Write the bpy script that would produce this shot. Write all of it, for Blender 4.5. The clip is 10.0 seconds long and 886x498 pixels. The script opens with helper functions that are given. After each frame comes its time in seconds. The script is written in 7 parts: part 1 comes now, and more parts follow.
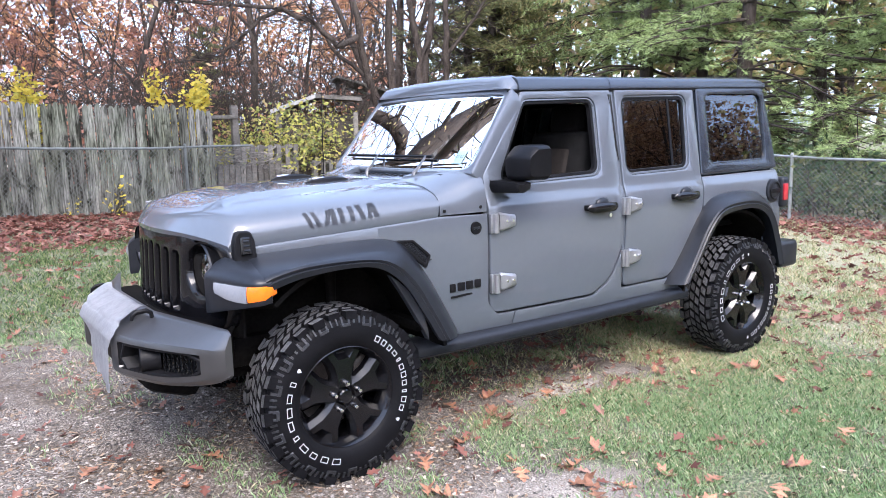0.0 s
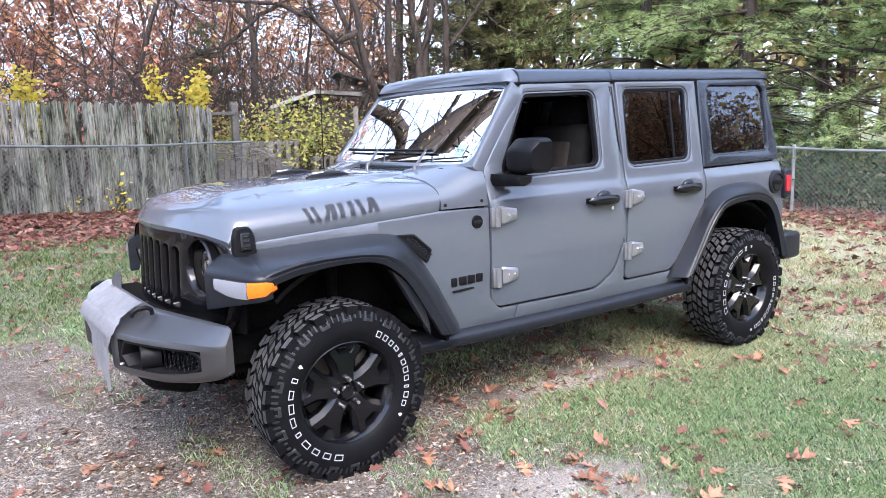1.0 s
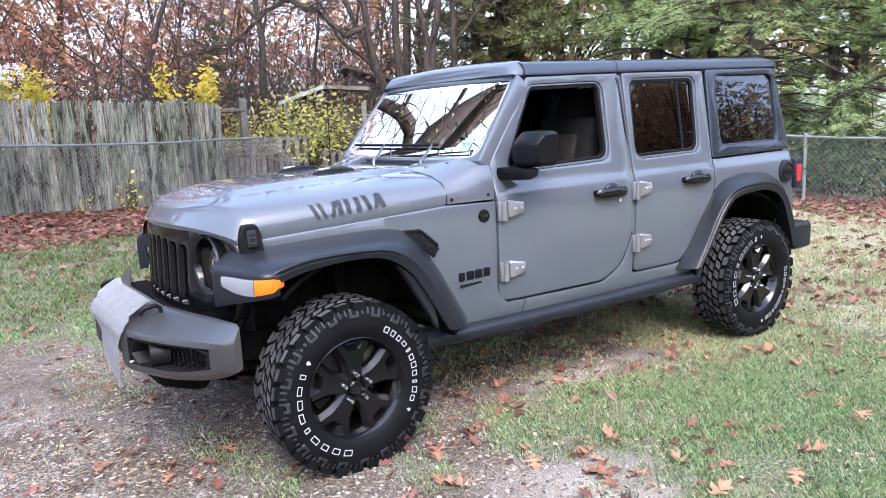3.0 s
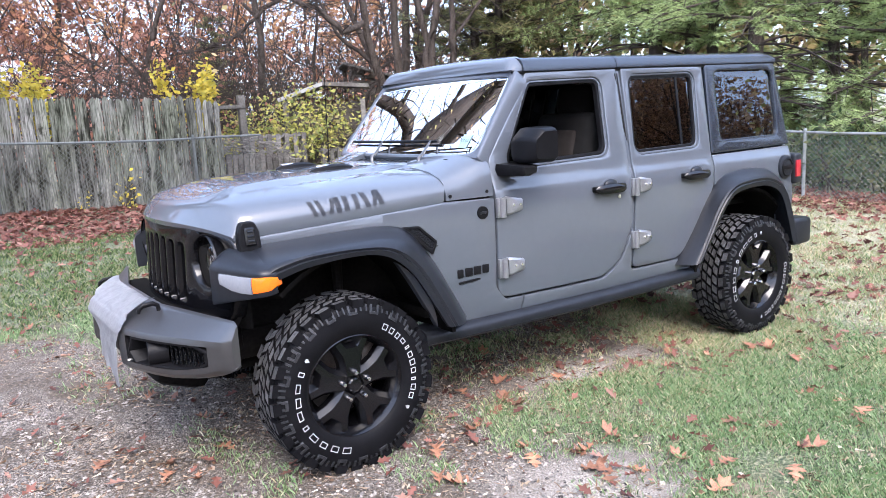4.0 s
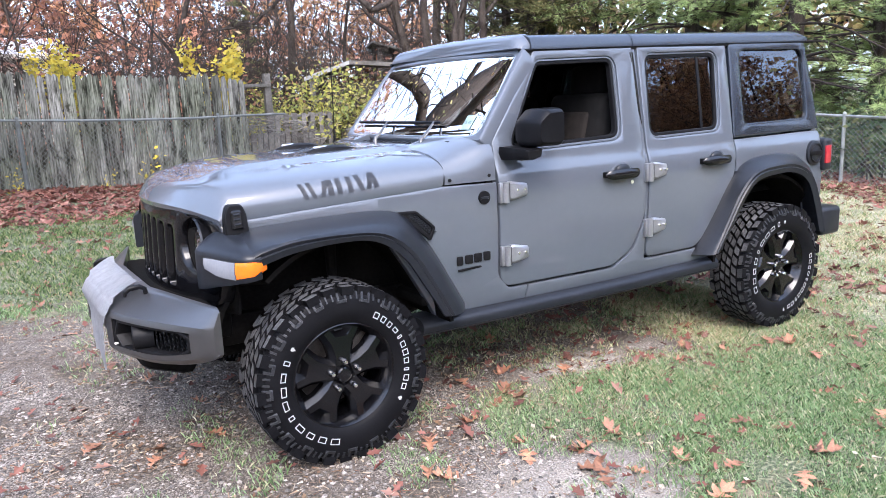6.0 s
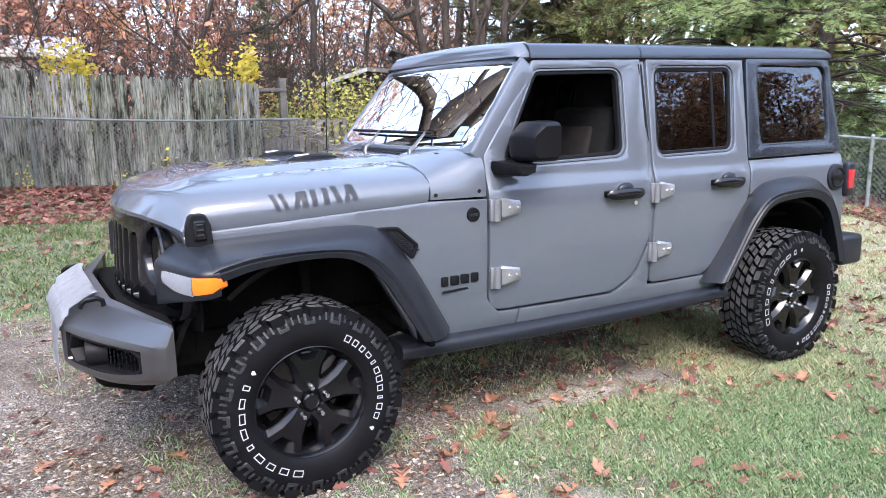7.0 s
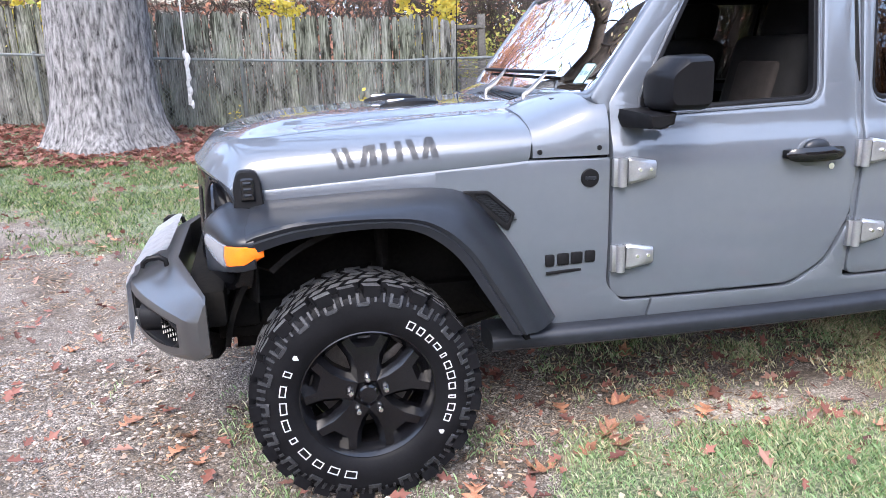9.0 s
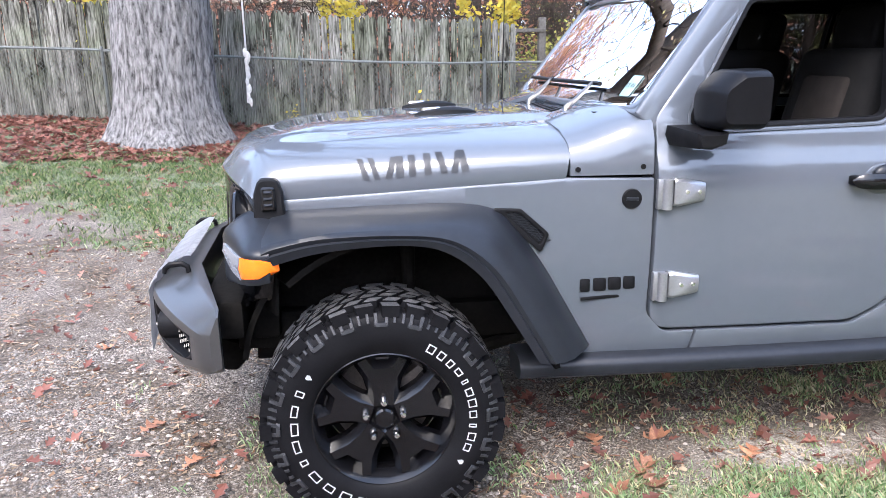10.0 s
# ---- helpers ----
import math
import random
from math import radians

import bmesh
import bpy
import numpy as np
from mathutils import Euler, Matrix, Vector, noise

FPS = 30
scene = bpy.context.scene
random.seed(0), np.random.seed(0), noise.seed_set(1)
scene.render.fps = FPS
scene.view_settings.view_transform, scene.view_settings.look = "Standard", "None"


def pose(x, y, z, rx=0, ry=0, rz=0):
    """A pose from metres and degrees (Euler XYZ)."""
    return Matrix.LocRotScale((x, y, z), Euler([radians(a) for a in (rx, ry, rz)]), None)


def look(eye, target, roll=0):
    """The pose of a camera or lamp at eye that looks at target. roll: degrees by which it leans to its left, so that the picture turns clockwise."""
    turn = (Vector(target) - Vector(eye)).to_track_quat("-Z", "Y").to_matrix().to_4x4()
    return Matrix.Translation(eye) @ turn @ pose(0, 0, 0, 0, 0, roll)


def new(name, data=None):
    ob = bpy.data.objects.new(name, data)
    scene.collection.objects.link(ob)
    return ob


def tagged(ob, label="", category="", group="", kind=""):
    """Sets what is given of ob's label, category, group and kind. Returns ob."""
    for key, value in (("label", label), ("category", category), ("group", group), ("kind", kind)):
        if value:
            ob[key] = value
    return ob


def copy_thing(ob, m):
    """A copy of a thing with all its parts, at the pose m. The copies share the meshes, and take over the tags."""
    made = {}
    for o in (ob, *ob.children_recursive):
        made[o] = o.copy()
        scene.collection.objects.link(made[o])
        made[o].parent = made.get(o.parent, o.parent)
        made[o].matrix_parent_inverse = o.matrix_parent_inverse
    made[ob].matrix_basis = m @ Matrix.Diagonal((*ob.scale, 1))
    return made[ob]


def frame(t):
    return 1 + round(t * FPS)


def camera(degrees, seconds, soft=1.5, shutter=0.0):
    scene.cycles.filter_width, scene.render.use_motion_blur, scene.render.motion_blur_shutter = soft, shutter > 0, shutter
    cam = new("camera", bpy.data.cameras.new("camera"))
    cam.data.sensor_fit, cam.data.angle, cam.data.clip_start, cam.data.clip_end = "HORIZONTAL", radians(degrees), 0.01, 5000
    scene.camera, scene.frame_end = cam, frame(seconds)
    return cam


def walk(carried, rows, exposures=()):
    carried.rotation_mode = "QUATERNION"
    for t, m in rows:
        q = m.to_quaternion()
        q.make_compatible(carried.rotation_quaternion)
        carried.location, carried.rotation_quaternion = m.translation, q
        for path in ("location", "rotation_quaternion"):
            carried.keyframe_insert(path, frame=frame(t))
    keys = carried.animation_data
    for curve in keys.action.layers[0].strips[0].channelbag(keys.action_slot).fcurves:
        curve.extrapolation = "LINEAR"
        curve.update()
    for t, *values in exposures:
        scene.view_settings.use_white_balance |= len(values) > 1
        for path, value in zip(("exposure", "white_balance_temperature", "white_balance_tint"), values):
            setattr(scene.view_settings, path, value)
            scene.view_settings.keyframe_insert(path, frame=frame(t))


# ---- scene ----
cam = camera(62.4, 10.0, 0.8)
PATH = [
    (0, (-1.41, -3.73, 1.547), (-0.287, -2.105, 1.23), -1.5),
    (0.5, (-1.402, -3.73, 1.544), (-0.281, -2.105, 1.221), -1.8),
    (1, (-1.397, -3.715, 1.54), (-0.28, -2.09, 1.21), -2.0),
    (1.5, (-1.386, -3.719, 1.543), (-0.277, -2.089, 1.205), -2.2),
    (2, (-1.386, -3.72, 1.541), (-0.285, -2.086, 1.199), -2.5),
    (2.5, (-1.383, -3.722, 1.546), (-0.288, -2.084, 1.201), -2.7),
    (4, (-1.367, -3.716, 1.544), (-0.277, -2.077, 1.188), -3.0),
    (4.5, (-1.363, -3.689, 1.542), (-0.27, -2.055, 1.174), -3.0),
    (5, (-1.359, -3.645, 1.533), (-0.271, -2.01, 1.152), -2.9),
    (6.5, (-0.999, -3.704, 1.537), (-0.034, -1.999, 1.135), -1.9),
    (7, (-0.883, -3.565, 1.528), (0.078, -1.852, 1.152), -0.9),
    (7.5, (-0.728, -3.464, 1.514), (0.256, -1.771, 1.108), -2.1),
    (8, (-0.421, -3.416, 1.514), (0.52, -1.713, 1.048), -3.9),
    (8.5, (-0.257, -3.344, 1.526), (0.471, -1.549, 1.029), -4.1),
    (9, (-0.19, -3.186, 1.505), (0.196, -1.293, 0.985), -2.0),
    (9.5, (-0.107, -3.07, 1.509), (0.142, -1.164, 0.954), -0.8),
    (10, (-0.066, -3.054, 1.522), (0.169, -1.135, 1.01), -0.8),
]
walk(cam, [(t, look(eye, target, roll)) for t, eye, target, roll in PATH], [(0.0, 1.92, 6080, 15), (5.0, 1.92, 6080, 15), (7.0, 1.94, 6120, 14), (8.5, 2.14, 6160, 13), (10.0, 2.12, 6130, 13)])

# ---- world and light ----
world = bpy.data.worlds.new("sky")
scene.world = world
world.use_nodes = True
wn, wl = world.node_tree.nodes, world.node_tree.links
sky = wn.new("ShaderNodeTexSky")
sky.sky_type, sky.sun_disc = "NISHITA", False
sky.sun_elevation, sky.sun_rotation = radians(50), radians(203)
sky.air_density, sky.dust_density, sky.ozone_density = 1.0, 3.0, 1.0
wn["Background"].inputs[1].default_value = 0.15
# a thin even veil of high cloud over the clear sky
veil = wn.new("ShaderNodeMix")
veil.data_type, veil.blend_type = "RGBA", "ADD"
veil.inputs[0].default_value = 1.0
veil.inputs[7].default_value = (1.72, 2.1, 2.83, 1)
wl.new(sky.outputs[0], veil.inputs[6])
wl.new(veil.outputs[2], wn["Background"].inputs[0])
sun = new("sun", bpy.data.lights.new("sun", "SUN"))
sun.data.energy, sun.data.angle, sun.data.color = 1.15, radians(32), (1.0, 0.94, 0.86)
SUN_AT = Vector((-0.251, -0.592, 0.766))
sun.matrix_world = look(SUN_AT * 30, (0, 0, 0))

# ---- materials ----
def links_of(m):
    m.use_nodes = True
    return m.node_tree.nodes, m.node_tree.links, m.node_tree.nodes["Principled BSDF"]


def surface(name, a, b, scale=8.0, rough=0.5, bump=0.0, fine=0.0, metal=0.0, coat=0.0, spread=0.06, island=0.0, chance=0.0, squash=(1, 1, 1), gloss=0.5):
    """Two colours mixed by coarse and fine noise, with relief and uneven gloss. island, chance: how much pieces differ."""
    m = bpy.data.materials.new(name)
    n, l, p = links_of(m)
    co = n.new("ShaderNodeTexCoord")
    mp = n.new("ShaderNodeMapping")
    mp.inputs["Scale"].default_value = squash
    l.new(co.outputs["Object"], mp.inputs[0])
    if chance:
        off = n.new("ShaderNodeVectorMath")
        off.operation = "SCALE"
        off.inputs[0].default_value = (17.0, 29.0, 41.0)
        l.new(n.new("ShaderNodeObjectInfo").outputs["Random"], off.inputs["Scale"])
        l.new(off.outputs[0], mp.inputs["Location"])
    big, small = n.new("ShaderNodeTexNoise"), n.new("ShaderNodeTexNoise")
    for node, s in ((big, scale), (small, scale * 9)):
        node.inputs["Scale"].default_value, node.inputs["Detail"].default_value = s, 5
        l.new(mp.outputs[0], node.inputs["Vector"])
    add = n.new("ShaderNodeMath")
    add.operation = "MULTIPLY_ADD"
    add.inputs[1].default_value = 0.45
    l.new(small.outputs[0], add.inputs[0])
    half = n.new("ShaderNodeMath")
    half.operation = "MULTIPLY"
    half.inputs[1].default_value = 0.55
    l.new(big.outputs[0], half.inputs[0])
    l.new(half.outputs[0], add.inputs[2])
    ramp = n.new("ShaderNodeValToRGB")
    ramp.color_ramp.elements[0].position, ramp.color_ramp.elements[1].position = 0.36, 0.64
    ramp.color_ramp.elements[0].color, ramp.color_ramp.elements[1].color = (*a, 1), (*b, 1)
    l.new(add.outputs[0], ramp.inputs[0])
    colour = ramp.outputs[0]
    if island or chance:
        src = n.new("ShaderNodeNewGeometry").outputs["Random Per Island"] if island else n.new("ShaderNodeObjectInfo").outputs["Random"]
        hsv, rng = n.new("ShaderNodeHueSaturation"), n.new("ShaderNodeMapRange")
        amount = island or chance
        rng.inputs["To Min"].default_value, rng.inputs["To Max"].default_value = 1 - amount, 1 + amount
        l.new(src, rng.inputs["Value"])
        l.new(rng.outputs[0], hsv.inputs["Value"])
        l.new(colour, hsv.inputs["Color"])
        colour = hsv.outputs[0]
    l.new(colour, p.inputs["Base Color"])
    rr = n.new("ShaderNodeMapRange")
    rr.inputs["To Min"].default_value, rr.inputs["To Max"].default_value = max(0.0, rough - spread), min(1.0, rough + spread)
    l.new(add.outputs[0], rr.inputs["Value"])
    l.new(rr.outputs[0], p.inputs["Roughness"])
    p.inputs["Metallic"].default_value, p.inputs["Specular IOR Level"].default_value = metal, gloss
    if coat:
        p.inputs["Coat Weight"].default_value, p.inputs["Coat Roughness"].default_value, p.inputs["Coat IOR"].default_value = coat, 0.015, 1.65
    if bump:
        bp = n.new("ShaderNodeBump")
        bp.inputs["Strength"].default_value, bp.inputs["Distance"].default_value = 1.0, bump
        if fine:
            grain = n.new("ShaderNodeTexNoise")
            grain.inputs["Scale"].default_value, grain.inputs["Detail"].default_value = fine, 3
            l.new(mp.outputs[0], grain.inputs["Vector"])
            l.new(grain.outputs[0], bp.inputs["Height"])
        else:
            l.new(add.outputs[0], bp.inputs["Height"])
        l.new(bp.outputs[0], p.inputs["Normal"])
    return m


def clear(name, tint, rough=0.0, ior=1.5):
    m = bpy.data.materials.new(name)
    n, l, p = links_of(m)
    p.inputs["Base Color"].default_value = (*tint, 1)
    p.inputs["Roughness"].default_value, p.inputs["IOR"].default_value = rough, ior
    p.inputs["Transmission Weight"].default_value = 1.0
    return m


PAINT = surface("grey_car_paint", (0.0605, 0.0695, 0.0835), (0.0655, 0.0745, 0.0885), 3, 0.5, coat=1.0, spread=0.02, gloss=0.2)
PLASTIC = surface("dark_grey_textured_plastic", (0.009, 0.0102, 0.013), (0.0135, 0.0152, 0.019), 5, 0.3, 0.00004, 700, spread=0.03, gloss=0.25)
BUMPER = surface("grey_bumper_plastic", (0.02, 0.0198, 0.0203), (0.027, 0.0268, 0.0273), 5, 0.3, 0.00006, 700, spread=0.02, gloss=1.0)
ROOF = surface("black_hardtop", (0.009, 0.0122, 0.018), (0.014, 0.0185, 0.026), 4, 0.22, 0.0001, 500, spread=0.04, gloss=0.8)
BLACK = surface("matt_black_plastic", (0.004, 0.004, 0.0045), (0.008, 0.008, 0.009), 9, 0.42, 0.0002, 500, gloss=0.1)
GLOSS = surface("gloss_black_plastic", (0.003, 0.003, 0.0035), (0.005, 0.005, 0.006), 6, 0.1, gloss=0.4)
GRILLE = surface("black_grille_plastic", (0.0025, 0.0025, 0.003), (0.004, 0.004, 0.005), 6, 0.11, gloss=0.35)
RIM = surface("satin_black_wheel_paint", (0.0025, 0.0025, 0.003), (0.004, 0.004, 0.005), 12, 0.12, spread=0.02, gloss=0.42)
UNDER = surface("dusty_black_underbody", (0.004, 0.004, 0.004), (0.012, 0.011, 0.01), 6, 0.75, 0.003, gloss=0.03)
RUBBER = surface("black_tyre_rubber", (0.004, 0.004, 0.0047), (0.007, 0.007, 0.008), 14, 0.5, 0.00025, 160, spread=0.08, gloss=0.07)
TREAD = surface("dusty_tyre_tread", (0.02, 0.02, 0.021), (0.075, 0.075, 0.077), 22, 0.75, 0.0012, 220, island=0.25, gloss=0.15)
RIB = surface("scuffed_sidewall_rubber", (0.011, 0.0115, 0.013), (0.028, 0.029, 0.032), 18, 0.45, 0.0003, 200, gloss=0.3)
WHITE = surface("white_tyre_paint", (0.62, 0.62, 0.62), (0.78, 0.78, 0.78), 40, 0.6)
CHROME = surface("bright_steel", (0.62, 0.62, 0.63), (0.75, 0.75, 0.76), 20, 0.16, metal=1.0)
HINGE = surface("silver_hinge_metal", (0.27, 0.275, 0.29), (0.33, 0.335, 0.35), 16, 0.3, metal=0.75)
DISC = surface("brake_iron", (0.045, 0.038, 0.033), (0.1, 0.085, 0.074), 14, 0.5, metal=0.3)
DECAL = surface("charcoal_decal", (0.03, 0.034, 0.042), (0.045, 0.05, 0.06), 30, 0.4)
CLOTH = surface("thin_white_plastic_wrap", (0.3, 0.305, 0.32), (0.4, 0.405, 0.42), 7, 0.42, 0.004, 30)
SEAT = surface("dark_grey_seat_fabric", (0.006, 0.006, 0.006), (0.011, 0.0105, 0.0105), 20, 0.9, 0.0015, 300, gloss=0.1)
SEATMID = surface("brown_grey_seat_fabric", (0.014, 0.012, 0.011), (0.024, 0.0205, 0.0185), 20, 0.9, 0.0015, 300, gloss=0.1)
TRIM = surface("dark_cabin_plastic", (0.004, 0.004, 0.004), (0.008, 0.008, 0.008), 10, 0.6, 0.0005, 300, gloss=0.15)
GLASS = clear("clear_windscreen_glass", (0.86, 0.9, 0.88), 0.0, 1.62)
TINT = clear("dark_tinted_glass", (0.15, 0.155, 0.165), 0.0, 1.7)
LENS = clear("clear_lamp_lens", (0.95, 0.95, 0.95), 0.03)
AMBER = surface("amber_lamp_lens", (0.75, 0.125, 0.003), (0.83, 0.16, 0.006), 30, 0.12, coat=0.6)
RED = surface("red_lamp_lens", (0.26, 0.012, 0.018), (0.34, 0.018, 0.026), 30, 0.15, coat=0.6)
PALE = surface("pale_lamp_reflector", (0.17, 0.18, 0.2), (0.2, 0.21, 0.23), 12, 0.25, coat=0.4)
DARKLAMP = surface("dark_lamp_bowl", (0.01, 0.01, 0.012), (0.03, 0.03, 0.033), 30, 0.2, metal=0.6)
TEAL = surface("pale_teal_paper", (0.2, 0.31, 0.3), (0.25, 0.36, 0.35), 30, 0.6)


def fence_wood():
    """Bleached boards with fine grain, dark runs of damp and green-grey algae that cross from board to board."""
    m = bpy.data.materials.new("weathered_grey_fence_wood")
    n, l, p = links_of(m)
    def noise_at(vec, scale, squash, detail=5):
        mp, t = n.new("ShaderNodeMapping"), n.new("ShaderNodeTexNoise")
        mp.inputs["Scale"].default_value = squash
        t.inputs["Scale"].default_value, t.inputs["Detail"].default_value, t.inputs["Roughness"].default_value = scale, detail, 0.65
        l.new(vec, mp.inputs[0])
        l.new(mp.outputs[0], t.inputs["Vector"])
        return t.outputs[0]
    def ramp(src, *stops):
        r = n.new("ShaderNodeValToRGB")
        while len(r.color_ramp.elements) < len(stops):
            r.color_ramp.elements.new(0.5)
        for e, (at, c) in zip(r.color_ramp.elements, stops):
            e.position, e.color = at, (*c, 1)
        l.new(src, r.inputs[0])
        return r.outputs[0]
    def mixed(f, a, b, how="MIX"):
        x = n.new("ShaderNodeMix")
        x.data_type, x.blend_type = "RGBA", how
        if hasattr(f, "links"):
            l.new(f, x.inputs["Factor"])
        else:
            x.inputs["Factor"].default_value = f
        l.new(a, x.inputs[6])
        l.new(b, x.inputs[7])
        return x.outputs[2]
    where = n.new("ShaderNodeNewGeometry").outputs["Position"]
    chance = n.new("ShaderNodeObjectInfo").outputs["Random"]
    grain = ramp(noise_at(where, 1.0, (60, 60, 4)), (0.36, (0.07, 0.068, 0.058)), (0.5, (0.2, 0.198, 0.178)), (0.66, (0.34, 0.335, 0.31)))
    board = ramp(chance, (0.0, (0.5, 0.5, 0.48)), (0.3, (0.9, 0.9, 0.88)), (0.7, (1.0, 1.0, 1.0)), (1.0, (1.25, 1.24, 1.2)))
    algae = ramp(noise_at(where, 1.0, (1.4, 1.4, 1.1)), (0.45, (1, 1, 1)), (0.62, (0.84, 0.9, 0.78)))
    runs = ramp(noise_at(where, 1.0, (9, 9, 1.6), 7), (0.36, (0.13, 0.125, 0.115)), (0.47, (0.75, 0.75, 0.74)), (0.6, (1, 1, 1)))
    blots = ramp(noise_at(where, 1.0, (3.5, 3.5, 2.6), 7), (0.34, (0.2, 0.2, 0.17)), (0.44, (1, 1, 1)))
    col = grain
    for layer in (board, algae, runs, blots):
        col = mixed(1.0, col, layer, "MULTIPLY")
    l.new(col, p.inputs["Base Color"])
    p.inputs["Roughness"].default_value, p.inputs["Specular IOR Level"].default_value = 0.9, 0.1
    bp = n.new("ShaderNodeBump")
    bp.inputs["Strength"].default_value, bp.inputs["Distance"].default_value = 1.0, 0.004
    l.new(noise_at(where, 1.0, (80, 80, 5)), bp.inputs["Height"])
    l.new(bp.outputs[0], p.inputs["Normal"])
    return m


WOOD_GREY = fence_wood()
GALV = surface("galvanised_steel", (0.18, 0.195, 0.19), (0.3, 0.315, 0.31), 10, 0.5, 0.0006, metal=0.5)
DULL = surface("dull_weathered_galvanising", (0.085, 0.095, 0.095), (0.16, 0.172, 0.17), 9, 0.6, 0.0006, metal=0.3, gloss=0.3)
BARK = surface("grey_oak_bark", (0.012, 0.011, 0.011), (0.36, 0.35, 0.345), 7, 0.95, 0.045, squash=(3.4, 3.4, 0.9), gloss=0.1)
BARK_DARK = surface("brown_grey_bark", (0.028, 0.022, 0.018), (0.085, 0.07, 0.06), 4, 0.95, 0.02, squash=(3, 3, 1), gloss=0.1)
OLDWOOD = surface("old_bare_timber", (0.055, 0.048, 0.041), (0.18, 0.168, 0.15), 3, 0.9, 0.004, chance=0.25)

MIRROR_SHELL = surface("black_mirror_plastic", (0.0035, 0.0035, 0.0042), (0.006, 0.006, 0.007), 8, 0.34, 0.0001, 600, gloss=0.13)

# ---- mesh tools ----
def wm(ob):
    return (wm(ob.parent) @ ob.matrix_parent_inverse if ob.parent else Matrix()) @ ob.matrix_basis


def mesh_of(bm, material, smooth=35):
    me = bpy.data.meshes.new("mesh")
    bmesh.ops.recalc_face_normals(bm, faces=bm.faces)
    bm.to_mesh(me)
    bm.free()
    me.materials.append(material)
    if smooth:
        me.polygons.foreach_set("use_smooth", [True] * len(me.polygons))
        me.set_sharp_from_angle(angle=radians(smooth))
    return me


def part(name, bm, material, parent=None, label="", smooth=35):
    """One mesh object under a thing or a part; the bmesh is in world coordinates."""
    ob = new(name, mesh_of(bm, material, smooth))
    if parent:
        ob.parent = parent
        ob.matrix_parent_inverse = wm(parent).inverted()
    if label:
        ob["label"] = label
    return ob


def thing(name, at, label, category, group="", kind=""):
    ob = new(name)
    ob.empty_display_size = 0.1
    ob.matrix_basis = Matrix.Translation(at)
    return tagged(ob, label, category, group, kind)


def add_box(bm, centre, size, bevel=0.0, turn=(0, 0, 0), seg=2, taper=None):
    r = bmesh.ops.create_cube(bm, size=1)
    vs = r["verts"]
    for v in vs:
        k = 1.0
        if taper and v.co.z > 0:
            k = taper
        v.co = Vector((v.co.x * size[0] * k, v.co.y * size[1] * k, v.co.z * size[2]))
    if bevel:
        es = list({e for v in vs for e in v.link_edges})
        vs = bmesh.ops.bevel(bm, geom=es, offset=bevel, segments=seg, affect="EDGES", profile=0.5)["verts"]
        vs = list({v for v in vs})
    m = pose(*centre, *turn)
    bmesh.ops.transform(bm, matrix=m, verts=vs)
    return vs


def box(centre, size, bevel=0.0, turn=(0, 0, 0), seg=2, taper=None):
    bm = bmesh.new()
    add_box(bm, centre, size, bevel, turn, seg, taper)
    return bm


def add_tube(bm, path, radii, n=8, caps=True):
    """A tapered tube along a path of points."""
    path = [Vector(p) for p in path]
    if not hasattr(radii, "__len__"):
        radii = [radii] * len(path)
    rings, side = [], None
    for i, p in enumerate(path):
        d = (path[min(i + 1, len(path) - 1)] - path[max(i - 1, 0)]).normalized()
        if side is None:
            side = d.orthogonal().normalized()
        side = (side - d * side.dot(d)).normalized()
        up = d.cross(side)
        rings.append([bm.verts.new(p + (side * math.cos(a) + up * math.sin(a)) * radii[i]) for a in (2 * math.pi * k / n for k in range(n))])
    for a, b in zip(rings, rings[1:]):
        for k in range(n):
            bm.faces.new((a[k], a[(k + 1) % n], b[(k + 1) % n], b[k]))
    if caps:
        bm.faces.new(rings[0][::-1])
        bm.faces.new(rings[-1])


def tube(path, radii, n=10):
    bm = bmesh.new()
    add_tube(bm, path, radii, n)
    return bm


def loft(rings, closed=True, caps=True):
    bm = bmesh.new()
    vs = [[bm.verts.new(p) for p in ring] for ring in rings]
    m = len(rings[0])
    for a, b in zip(vs, vs[1:]):
        for k in range(m if closed else m - 1):
            bm.faces.new((a[k], a[(k + 1) % m], b[(k + 1) % m], b[k]))
    if caps and closed:
        bm.faces.new(vs[0][::-1])
        bm.faces.new(vs[-1])
    return bm


def revolve(profile, n=64, centre=(0, 0, 0), start=0.0):
    """Turns (radius, y) pairs round the y axis."""
    c = Vector(centre)
    rings = []
    for k in range(n):
        a = start + 2 * math.pi * k / n
        rings.append([c + Vector((r * math.cos(a), y, r * math.sin(a))) for r, y in profile])
    bm = bmesh.new()
    vs = [[bm.verts.new(p) for p in ring] for ring in rings]
    for i in range(n):
        a, b = vs[i], vs[(i + 1) % n]
        for k in range(len(profile) - 1):
            bm.faces.new((a[k], a[k + 1], b[k + 1], b[k]))
    bmesh.ops.remove_doubles(bm, verts=bm.verts, dist=1e-5)
    return bm


def rounded(corners, seg=5):
    """A polygon from (u, v, radius) corners."""
    out, n = [], len(corners)
    for i, (u, v, r) in enumerate(corners):
        p = Vector((u, v))
        a, b = Vector(corners[i - 1][:2]) - p, Vector(corners[(i + 1) % n][:2]) - p
        if not r:
            out.append(p)
            continue
        half = a.angle(b) / 2
        d = min(r / math.tan(half), a.length * 0.48, b.length * 0.48)
        s, e = p + a.normalized() * d, p + b.normalized() * d
        for k in range(seg + 1):
            t = k / seg
            out.append(s * (1 - t) ** 2 + p * 2 * t * (1 - t) + e * t * t)
    return out


